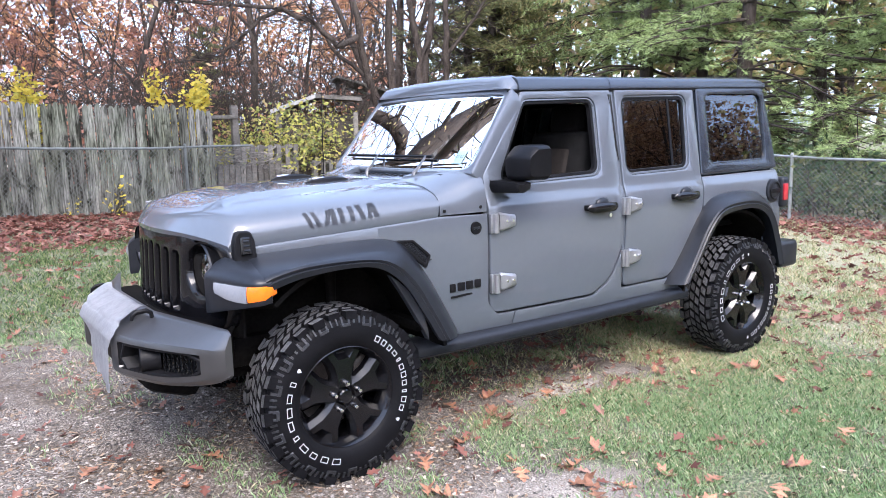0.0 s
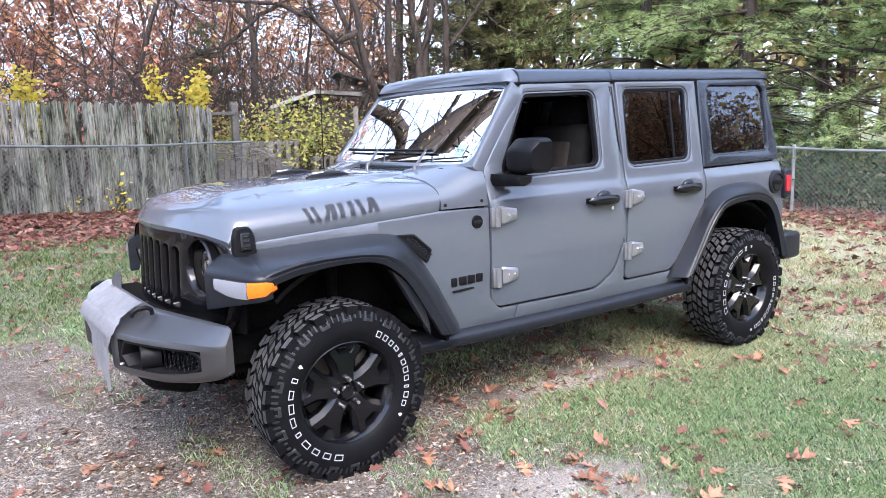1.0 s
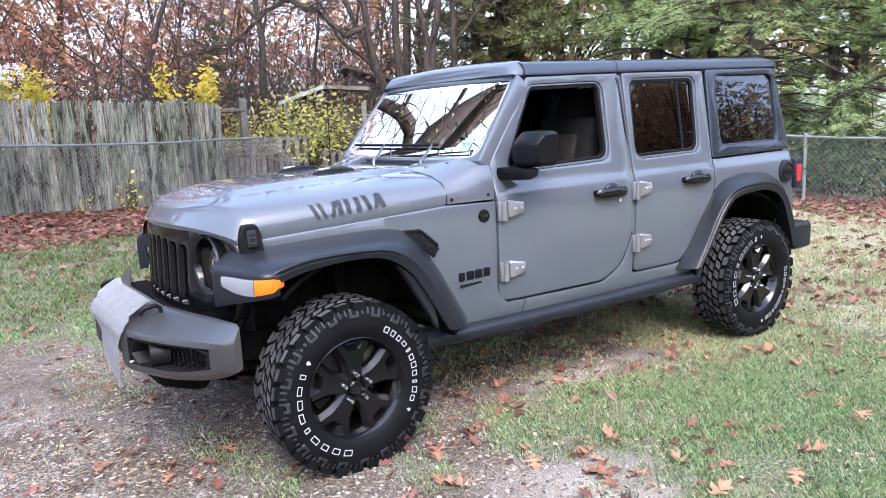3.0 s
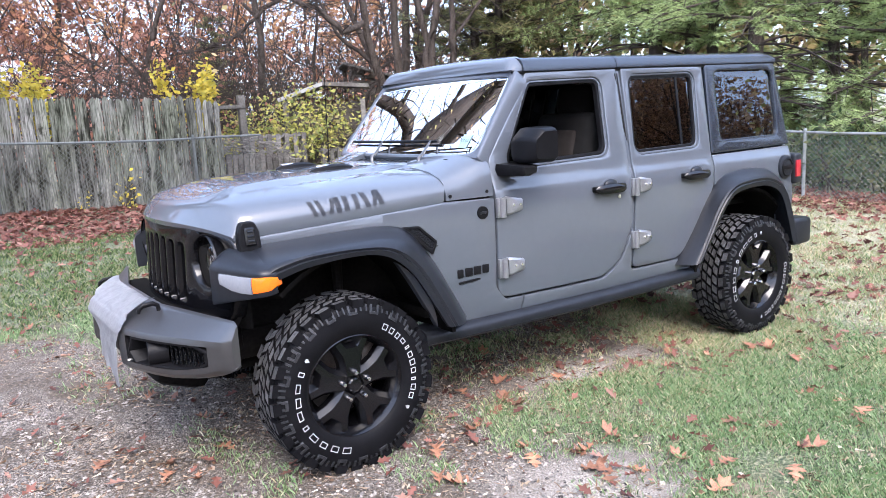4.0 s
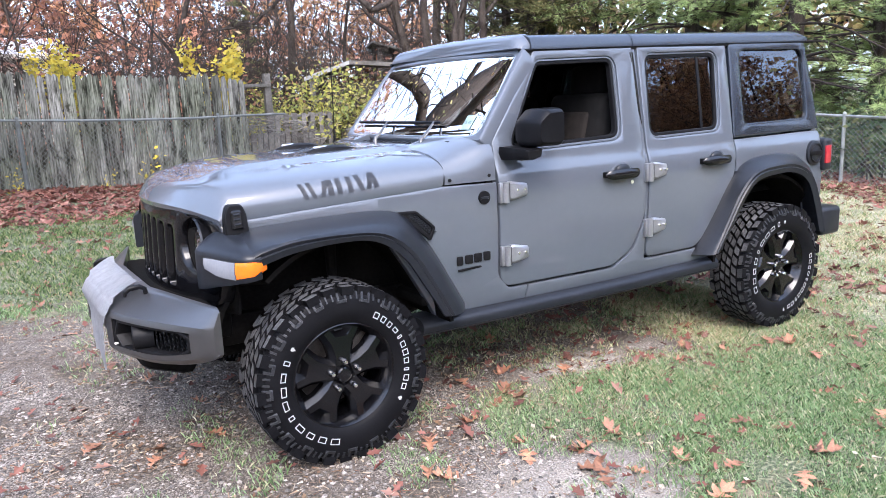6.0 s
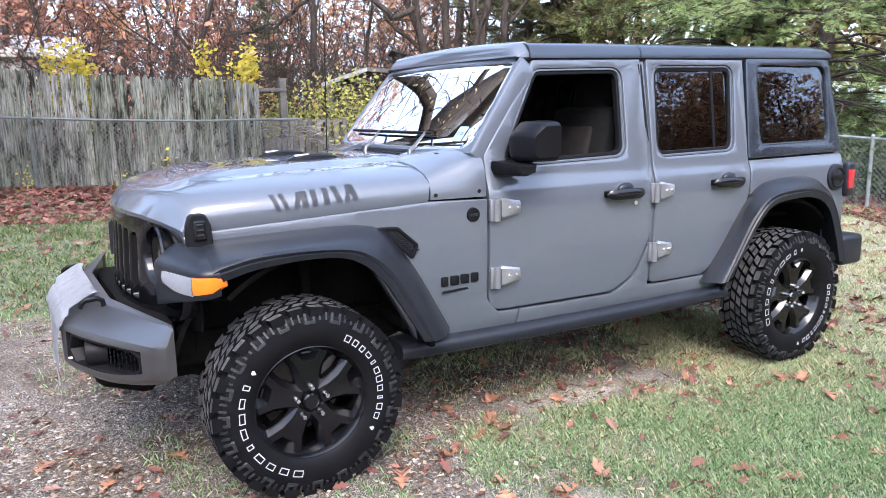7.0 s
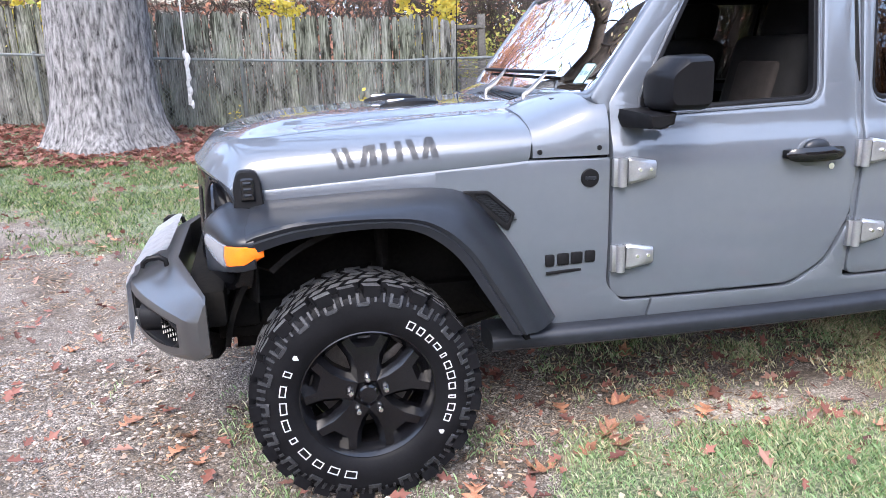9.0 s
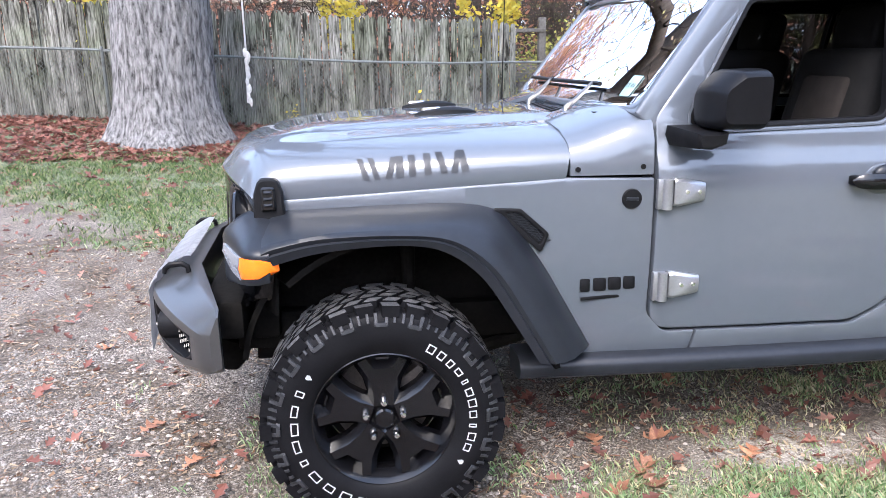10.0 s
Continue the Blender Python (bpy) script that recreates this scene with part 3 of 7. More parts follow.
# windscreen frame and glass
def screen(proud=0.0):
    def place(u, v, d):
        bow = 0.05 * (1 - (u / 0.72) ** 2)
        p = Vector((0.855 + v * 0.612 - bow, u, 1.325 + v * 0.79))
        return p + Vector((0.79, 0, -0.612)) * (d - proud)
    return place


SCREEN = poly((-0.724, 0.005, 0.01), (0.724, 0.005, 0.01), (0.668, 0.575, 0.06), (-0.668, 0.575, 0.06))
PANE = poly((-0.688, 0.035, 0.07), (0.688, 0.035, 0.07), (0.628, 0.528, 0.05), (-0.628, 0.528, 0.05))
vc = steps(-0.75, 0.75, 0.1)
wsf = part("windscreen_frame", sheet(SCREEN, [PANE], screen(), 0.1, 0.014, vc, steps(0, 0.6, 0.1)), PAINT, car, "grey painted windscreen frame")
pane = part("windscreen", sheet(shrink(PANE, -0.004), [], screen(-0.008), 0.006, 0.001, vc, steps(0, 0.6, 0.1)), GLASS, wsf, "clear glass mirroring sky and branches")
part("screen_border", sheet(shrink(PANE, -0.002), [shrink(PANE, 0.022)], screen(-0.0155), 0.004, 0.001, vc), BLACK, wsf)
sticker = part("inspection_sticker", sheet(poly((-0.6, 0.07, 0.004), (-0.535, 0.07, 0.004), (-0.535, 0.155, 0.004), (-0.6, 0.155, 0.004)), [], screen(-0.0035), 0.001, 0.0003), TEAL, wsf, "pale teal sticker with dark numbers")


def lettering(text, size, m, material, parent, name="lettering"):
    cu = bpy.data.curves.new("text", "FONT")
    cu.body, cu.size, cu.align_x, cu.align_y, cu.extrude = text, size, "CENTER", "CENTER", 0.0004
    tmp = bpy.data.objects.new("text", cu)
    scene.collection.objects.link(tmp)
    me = bpy.data.meshes.new_from_object(tmp)
    bpy.data.objects.remove(tmp)
    me.transform(m)
    me.materials.append(material)
    ob = new(name, me)
    ob.parent, ob.matrix_parent_inverse = parent, wm(parent).inverted()
    return ob


e = (screen()(-0.5675, 0.12, 0) - screen()(-0.5675, 0.1, 0)).normalized()
ex = (screen()(-0.56, 0.11, 0) - screen()(-0.57, 0.11, 0)).normalized()
en = ex.cross(e)
at = screen(-0.002)(-0.5675, 0.112, 0)
lettering("10 27", 0.026, Matrix((( -ex.x * -1, e.x, en.x, at.x), (ex.y, e.y, en.y, at.y), (ex.z, e.z, en.z, at.z), (0, 0, 0, 1))), DECAL, sticker)

for y0, y1, yp in ((-0.36, 0.12, -0.385), (0.16, 0.56, 0.1)):
    arm = part("wiper_arm", tube([(0.735, yp, 1.3), (0.742, yp + 0.008, 1.33), (0.785, yp + 0.025, 1.357), screen(0.02)(yp + 0.06, 0.1, 0)], [0.011, 0.0105, 0.009, 0.006], 8), BUMPER, car, "wiper with a grey arm and black blade")
    part("wiper_blade", tube([screen(0.014)(y, 0.1, 0) for y in (y0 - 0.02, (y0 + y1) / 2, y1)], 0.009, 6), BLACK, arm)
    part("wiper_pivot", tube([(0.735, yp, 1.285), (0.735, yp, 1.312)], [0.024, 0.018], 12), BLACK, arm)


# hardtop roof
def roof(x0, x1, name, label):
    rings = []
    for x in steps(x0, x1, 0.08):
        zg = 1.752 + (x - 1.24) * 0.019
        w = half_width(x, zg) + 0.006
        end = max(0.0, (x - 3.42) / 0.1)
        zt = 1.83 + (x - 1.24) * 0.016 - 0.02 * end * end
        half = [(w, zg + 0.006), (w - 0.003, zg + 0.03), (w - 0.014, zt - 0.02), (w - 0.035, zt - 0.005), (w - 0.07, zt + 0.004), (w - 0.3, zt + 0.016), (0.0, zt + 0.022)]
        ring = [(x, -y, z) for y, z in half] + [(x, y, z) for y, z in half[-2::-1]]
        ring += [(x, w - 0.05, zg + 0.006), (x, -w + 0.05, zg + 0.006)]
        rings.append(ring)
    return part(name, loft(rings), ROOF, car, label)


roof(1.238, 1.915, "front_roof_panel", "black removable roof panel")
roof(1.922, 3.515, "rear_roof", "black hardtop roof")
def roof_header():
    """The painted top rail of the windscreen frame, crowned like the roof behind it."""
    rings = []
    for y in [0.65 * math.sin(math.pi * k / 40) for k in range(-20, 21)]:
        a = abs(y) / 0.65
        drop = 0.05 * max(0.0, (a - 0.88) / 0.12) ** 2
        c = 0.02 * (1 - a * a)
        rings.append([(x, y, z) for x, z in ((1.262, 1.755), (1.185, 1.755), (1.158 - c * 0.8, 1.766), (1.166 - c * 0.8, 1.796 + c - drop), (1.19 - c * 0.6, 1.822 + c - drop), (1.222, 1.834 + c - drop), (1.262, 1.838 + c - drop))])
    return part("roof_header", loft(rings), PAINT, car, smooth=80)


roof_header()
for s in (-1, 1):
    part("rain_gutter", tube([(x, s * (half_width(x, 1.755) - 0.012), 1.752 + (x - 1.24) * 0.019) for x in steps(1.2, 3.5, 0.2)], 0.012, 6), BLACK, car)
part("tailgate", sheet(poly((-0.74, 0.6, 0.03), (0.74, 0.6, 0.03), (0.76, 1.2, 0.03), (0.64, 1.8, 0.08), (-0.64, 1.8, 0.08), (-0.76, 1.2, 0.03)), [poly((-0.6, 1.3, 0.06), (0.6, 1.3, 0.06), (0.55, 1.72, 0.06), (-0.55, 1.72, 0.06))],
     lambda u, v, d: Vector((3.55 - max(0, v - 1.2) * 0.06 - d, u, v)), 0.05), PAINT, car)
part("rear_pane", sheet(poly((-0.6, 1.3, 0.06), (0.6, 1.3, 0.06), (0.55, 1.72, 0.06), (-0.55, 1.72, 0.06)), [], lambda u, v, d: Vector((3.53 - max(0, v - 1.2) * 0.06 - d, u, v)), 0.005, 0.001), TINT, car)


# fender flares: sweeps between the wheel opening, the lip's upper edge and the body
def flare(name, inner, body, s, lip=0.055, out=0.925, label="dark grey plastic wheel-arch flare"):
    n = 40
    def sample(pts):
        d = [0.0]
        for a, b in zip(pts, pts[1:]):
            d.append(d[-1] + math.hypot(b[0] - a[0], b[1] - a[1]))
        res = []
        for k in range(n + 1):
            t = d[-1] * k / n
            res.append((curve_at([(q, p[0]) for q, p in zip(d, pts)], t), curve_at([(q, p[1]) for q, p in zip(d, pts)], t)))
        return res
    I, B = sample(inner), sample(body)
    rings = []
    for (ix, iz), (bx, bz) in zip(I, B):
        n2 = Vector((bx - ix, bz - iz)).normalized()
        rx, rz = ix + n2.x * lip, iz + n2.y * lip
        wb = half_width(bx, bz) + 0.002
        pts = [(bx, wb - 0.02, bz), (bx, wb + 0.004, bz)]
        for t, f in ((0.3, 0.42), (0.6, 0.76), (0.85, 0.95)):
            pts.append((mix(bx, rx, t * 0.92), mix(wb, out - 0.012, f), mix(bz, rz, t * 0.92)))
        pts += [(rx + n2.x * 0.006, out - 0.008, rz + n2.y * 0.006), (rx - n2.x * 0.004, out, rz - n2.y * 0.004), (mix(rx, ix, 0.35), out - 0.006, mix(rz, iz, 0.35)), (mix(rx, ix, 0.45), out + 0.002, mix(rz, iz, 0.45)), (ix, out - 0.006, iz), (ix + n2.x * 0.004, out - 0.03, iz + n2.y * 0.004),
                (mix(ix, bx, 0.4), wb - 0.02, mix(iz, bz, 0.4))]
        rings.append([(x, s * y, z) for x, y, z in pts])
    return part(name, loft(rings), PLASTIC, car, label)


FI = [(-0.35, 0.91), (-0.325, 0.922), (-0.185, 0.955), (0.05, 0.968), (0.188, 0.945), (0.305, 0.86), (0.4, 0.72), (0.5, 0.555)]
FB = [(-0.36, 1.022), (-0.3, 1.034), (-0.117, 1.044), (0.1, 1.052), (0.3, 1.05), (0.41, 1.02), (0.49, 0.93), (0.565, 0.82), (0.645, 0.68), (0.728, 0.535)]
RI = [(2.41, 0.575), (2.52, 0.72), (2.64, 0.885), (2.74, 0.965), (2.9, 0.99), (3.1, 0.985), (3.24, 0.92), (3.33, 0.76), (3.4, 0.57)]
RB = [(2.3, 0.56), (2.44, 0.74), (2.6, 0.96), (2.72, 1.065), (2.9, 1.1), (3.1, 1.1), (3.28, 1.06), (3.4, 0.92), (3.47, 0.56)]
flares = {}
for s in (-1, 1):
    flares[s] = flare("front_flare", FI, FB, s)
    flare("rear_flare", RI, RB, s)
    # the flare's blunt nose with the marker lamp, a sweep that goes on from the arch
    rings = []
    for ox, oy, ix, iy, iz, low in ((-0.33, 0.925, -0.33, 0.655, 1.024, 0.872), (-0.365, 0.925, -0.345, 0.652, 1.026, 0.866), (-0.388, 0.914, -0.358, 0.645, 1.028, 0.862), (-0.404, 0.9, -0.37, 0.636, 1.03, 0.86), (-0.432, 0.835, -0.385, 0.625, 1.032, 0.845), (-0.456, 0.768, -0.4, 0.615, 1.034, 0.832), (-0.484, 0.68, -0.41, 0.6, 1.03, 0.812),
                                    (-0.496, 0.635, -0.42, 0.59, 1.022, 0.803), (-0.498, 0.615, -0.42, 0.58, 1.01, 0.8)):
        ring = [(ix, iy, iz - 0.08), (ix, iy, iz)]
        for t, f in ((0.14, 0.3), (0.5, 0.64), (0.88, 0.93)):
            ring.append((mix(ix, ox, f), mix(iy, oy, f), mix(iz, 0.965, t * 0.92)))
        ring += [(ox, oy - 0.004, 0.962), (ox - 0.002, oy, 0.954), (ox - 0.002, oy, 0.946), (ox - 0.003, oy + 0.001, low + 0.012), (ox, oy - 0.004, low), (mix(ox, ix, 0.5), mix(oy, iy, 0.5), low + 0.004)]
        rings.append([(x, s * y, z) for x, y, z in ring])
    nose = part("flare_nose", loft(rings), PLASTIC, flares[s], smooth=40)
    for name, mat, pts in (("amber_marker_lamp", AMBER, [(-0.334, 0.927), (-0.365, 0.929), (-0.409, 0.904), (-0.42, 0.882)]), ("daytime_lamp", PALE, [(-0.423, 0.879), (-0.445, 0.82), (-0.465, 0.766), (-0.488, 0.695)])):
        rings = []
        for i, (x, y) in enumerate(pts):
            hi, lo = (0.943, 0.876)
            if name[0] == "a":
                lo, hi = ((0.905, 0.938), (0.888, 0.945), (0.882, 0.945), (0.878, 0.943))[i]
            else:
                lo, hi = ((0.874, 0.943), (0.874, 0.943), (0.88, 0.945), (0.9, 0.945))[i]
            rings.append([(x + dx, s * (y + dy), z) for dx, dy, z in ((0.03, -0.02, lo), (-0.001, 0.001, lo), (-0.006, 0.005, mix(lo, hi, 0.5)), (-0.001, 0.001, hi), (0.03, -0.02, hi))])
        part(name, loft(rings), mat, flares[s], "amber turn lamp" if name[0] == "a" else "clear white daytime lamp")
    # side vent behind the arch
    side_panel("fender_vent", poly((0.375, 1.034, 0.01), (0.478, 1.03, 0.02), (0.572, 0.945, 0.015), (0.545, 0.878, 0.01)), [poly((0.42, 1.02, 0.01), (0.472, 1.016, 0.015), (0.555, 0.94, 0.01), (0.54, 0.905, 0.01))], BLACK, s, "black plastic side vent", proud=0.012, thick=0.03, curl=0.004)
    side_panel("vent_mesh", poly((0.4, 1.03, 0), (0.475, 1.022, 0), (0.56, 0.94, 0), (0.54, 0.89, 0)), [], BLACK, s, "", proud=0.002, thick=0.01, curl=0.001)
    bm = bmesh.new()
    for i in range(12):
        a = i / 11
        top, low = Vector((mix(0.42, 0.548, a), mix(1.02, 0.91, a))), Vector((mix(0.475, 0.556, a), mix(1.02, 0.938, a)))
        for p, q in ((top, low), (top, Vector((mix(0.42, 0.548, min(1.0, a + 0.2)) + 0.03, mix(1.02, 0.91, min(1.0, a + 0.2)) + 0.012)))):
            add_tube(bm, [(p.x, s * (half_width(p.x, p.y) + 0.004), p.y), (q.x, s * (half_width(q.x, q.y) + 0.004), q.y)], 0.0022, 4)
    part("vent_lattice", bm, PLASTIC, car, "fine black lattice of the side vent")

# sill rails
for s in (-1, 1):
    rings = []
    for x in steps(0.48, 2.5, 0.2):
        z = 0.455 + (x - 0.5) * 0.012
        w = half_width(x, 0.5)
        rings.append([(x, s * (w + dy), z + dz) for dy, dz in ((-0.1, 0.045), (0.0, 0.045), (0.03, 0.036), (0.045, 0.02), (0.05, 0.0), (0.044, -0.025), (0.02, -0.04), (-0.1, -0.04))])
    part("sill_rail", loft(rings), PLASTIC, car, "dark grey plastic sill rail")


# grille
def grille_face(proud=0.0):
    def place(u, v, d):
        return Vector((-0.548 + 0.15 * (abs(u) / 0.64) ** 2.2 + (v - 0.9) * 0.05 + d - proud, u, v))
    return place


slots = [poly((y - 0.031, 0.765, 0.012), (y + 0.031, 0.765, 0.012), (y + 0.031, 1.055 - abs(y) * 0.06, 0.03), (y - 0.031, 1.055 - abs(y) * 0.06, 0.03)) for y in [(i - 3) * 0.094 for i in range(7)]]


def ring2(y, z, r, n=28):
    return [Vector((y + r * math.cos(2 * math.pi * k / n), z + r * math.sin(2 * math.pi * k / n))) for k in range(n)]


lamps = [ring2(y, 0.967, 0.116) for y in (-0.488, 0.488)]
grille = part("grille", sheet(poly((-0.6, 0.7, 0.05), (0.6, 0.7, 0.05), (0.655, 1.0, 0.1), (0.625, 1.075, 0.06), (0.35, 1.118, 0.2), (-0.35, 1.118, 0.2), (-0.625, 1.075, 0.06), (-0.655, 1.0, 0.1)), slots + lamps, grille_face(), 0.07, 0.012,
              steps(-0.6, 0.6, 0.1)), GRILLE, car, "gloss black seven-slot grille")
part("radiator_screen", sheet(poly((-0.62, 0.66, 0), (0.62, 0.66, 0), (0.62, 1.08, 0), (-0.62, 1.08, 0)), [], grille_face(-0.075), 0.01, 0.001, steps(-0.6, 0.6, 0.1)), UNDER, grille)
part("grille_chin", tube([grille_face(0.012)(y, 0.7, 0) for y in steps(-0.58, 0.58, 0.1)], 0.014, 8), GLOSS, grille)
for y in (-0.488, 0.488):
    p = grille_face()(y, 0.967, 0)
    yaw = math.degrees(math.atan(0.15 * 2.2 * (0.475 / 0.64) ** 1.2 / 0.64)) * (-1 if y > 0 else 1)
    m = pose(p.x + 0.012, y, 0.967, 0, 0, -90) @ Matrix.Scale(1.13, 4)
    bm = revolve([(0.0, -0.012), (0.04, -0.008), (0.066, 0.004), (0.082, 0.022), (0.084, 0.05)], 32)
    bmesh.ops.transform(bm, matrix=m, verts=bm.verts)
    lamp = part("headlight", bm, LENS, grille, "round headlight with clear lens")
    for prof, mat, nm in (([(0.0, 0.0), (0.022, 0.006), (0.026, 0.03), (0.045, 0.045), (0.07, 0.032), (0.08, 0.024), (0.09, 0.03), (0.09, 0.06)], CHROME, "reflector"), ([(0.1, -0.014), (0.104, -0.006), (0.1, 0.0), (0.092, 0.03), (0.086, 0.062), (0.1, 0.07)], GLOSS, "lamp_bowl")):
        bm = revolve(prof, 32)
        bmesh.ops.transform(bm, matrix=m, verts=bm.verts)
        part(nm, bm, mat, lamp)


# front bumper
def bumper_x(y):
    a = abs(y)
    return -0.822 + 0.275 * max(0.0, (a - 0.28) / 0.62) ** 1.4


def make_bumper():
    rings = []
    half = [0.0, 0.1, 0.255, 0.27, 0.3, 0.344, 0.35, 0.4, 0.45, 0.5, 0.55, 0.6, 0.65, 0.7, 0.75, 0.797, 0.803, 0.825, 0.85, 0.868, 0.88, 0.886]
    for y in [-v for v in half[:0:-1]] + half:
        a = abs(y)
        pocket = 0.1 if 0.348 < a < 0.8 else 0.0
        mid = 0.05 if a < 0.26 else 0.0
        e = max(0.0, (a - 0.846) / 0.04)
        x = bumper_x(y) + 0.025 * e * e
        zt, zb = 0.772 - 0.014 * e * e, 0.515 + 0.012 * e * e + (0.03 if a < 0.26 else 0) + 0.07 * max(0.0, (a - 0.55) / 0.35) ** 2
        back = mix(-0.63, -0.5, min(1.0, max(0.0, a - 0.3) / 0.55))
        d = back - x
        k = min(1.0, d / 0.175)
        ring = [(back, zb), (x + 0.06 * k, zb - 0.008), (x + 0.016 + mid, zb), (x + 0.003 + mid, zb + 0.016), (x + mid, zb + 0.04), (x + pocket + mid, zb + 0.048), (x + pocket + mid, 0.668), (x + mid, 0.675), (x + mid + 0.003, 0.69), (x + mid * 0.5 + 0.01 * k, 0.7),
                (x + 0.026 * k, 0.707), (x + 0.135 * k, zt - 0.005), (x + 0.15 * k, zt), (back, zt + 0.002)]
        rings.append([(px, y, pz) for px, pz in ring])
    ob = part("front_bumper", loft(rings), BUMPER, car, "grey plastic front bumper", 24)
    ob.data.materials.append(BLACK)
    for f in ob.data.polygons:
        c = f.center
        if 0.34 < abs(c.y) < 0.81 and 0.5 < c.z < 0.67 and bumper_x(c.y) + 0.03 < c.x < bumper_x(c.y) + 0.13:
            f.material_index = 1
    return ob


bumper = make_bumper()
for s in (-1, 1):
    rings = []
    for y in steps(0.36, 0.79, 0.04):
        x = bumper_x(y) + 0.095
        rings.append([(x, s * y, 0.56), (x, s * y, 0.66), (x + 0.01, s * y, 0.66), (x + 0.01, s * y, 0.56)])
    pk = part("lamp_pocket", loft(rings), BLACK, bumper, "black plastic fog lamp pocket")
    hexa = poly((0.352, 0.6, 0.01), (0.385, 0.668, 0.01), (0.74, 0.672, 0.01), (0.79, 0.65, 0.01), (0.79, 0.6, 0.01), (0.74, 0.567, 0.01), (0.4, 0.55, 0.01))
    part("lamp_bezel", sheet(shrink(hexa, -0.006), [shrink(hexa, 0.008)], lambda u, v, d, s=s: Vector((bumper_x(u) + 0.004 + d, s * u, v)), 0.09, 0.004, steps(0.36, 0.8, 0.05)), BLACK, pk)
    # honeycomb beside the lamp
    bm = bmesh.new()
    for i in range(9):
        for j in range(5):
            cy, cz = 0.575 + i * 0.0225, 0.57 + j * 0.02 + (0.01 if i % 2 else 0)
            if cz > 0.662 or cy > 0.765:
                continue
            add_tube(bm, [(bumper_x(cy) + 0.045, s * (cy + 0.0125 * math.cos(q * math.pi / 3)), cz + 0.0115 * math.sin(q * math.pi / 3)) for q in range(7)], 0.0022, 4)
    part("honeycomb", bm, GLOSS, pk, "black honeycomb insert")
    y0 = 0.48
    m = pose(bumper_x(y0) + 0.045, s * y0, 0.608, 0, 0, -90 + s * 14)
    bm = revolve([(0.0, 0.012), (0.03, 0.01), (0.043, 0.002), (0.046, -0.03), (0.05, -0.034), (0.055, -0.03), (0.057, 0.0), (0.057, 0.05)], 32)
    bmesh.ops.transform(bm, matrix=m, verts=bm.verts)
    fog = part("fog_lamp", bm, BLACK, bumper, "round dark fog lamp")
    bm = revolve([(0.0, 0.004), (0.03, 0.006), (0.042, 0.012), (0.042, 0.016), (0.0, 0.016)], 28)
    bmesh.ops.transform(bm, matrix=m, verts=bm.verts)
    part("fog_lens", bm, GLOSS, fog)
    y0 = 0.385
    hk = part("tow_hook", tube([(-0.665, s * y0, 0.765), (-0.668, s * y0, 0.788), (-0.688, s * y0, 0.8), (-0.73, s * y0, 0.797), (-0.748, s * y0, 0.783), (-0.752, s * y0, 0.765)], [0.01, 0.01, 0.011, 0.011, 0.01, 0.007], 8), BLACK, bumper, "black tow hook")
part("centre_insert", box((-0.776, 0, 0.6), (0.02, 0.5, 0.14), 0.004), BLACK, bumper)

# rear bumper corners and lamps
for s in (-1, 1):
    rb = part("rear_bumper_corner", box((3.56, s * 0.72, 0.62), (0.22, 0.36, 0.19), 0.03, (0, 0, 0), 3), PLASTIC, car, "dark grey rear bumper corner")
    tl = part("tail_lamp", box((3.565, s * 0.765, 1.06), (0.09, 0.17, 0.215), 0.022, (0, 0, 0), 3), PLASTIC, car, "red tail lamp in black housing")
    part("red_lens", box((3.556, s * 0.847, 1.062), (0.055, 0.02, 0.12), 0.006), RED, tl)
part("rear_bumper_beam", box((3.6, 0, 0.6), (0.14, 1.2, 0.16), 0.03), PLASTIC, car)

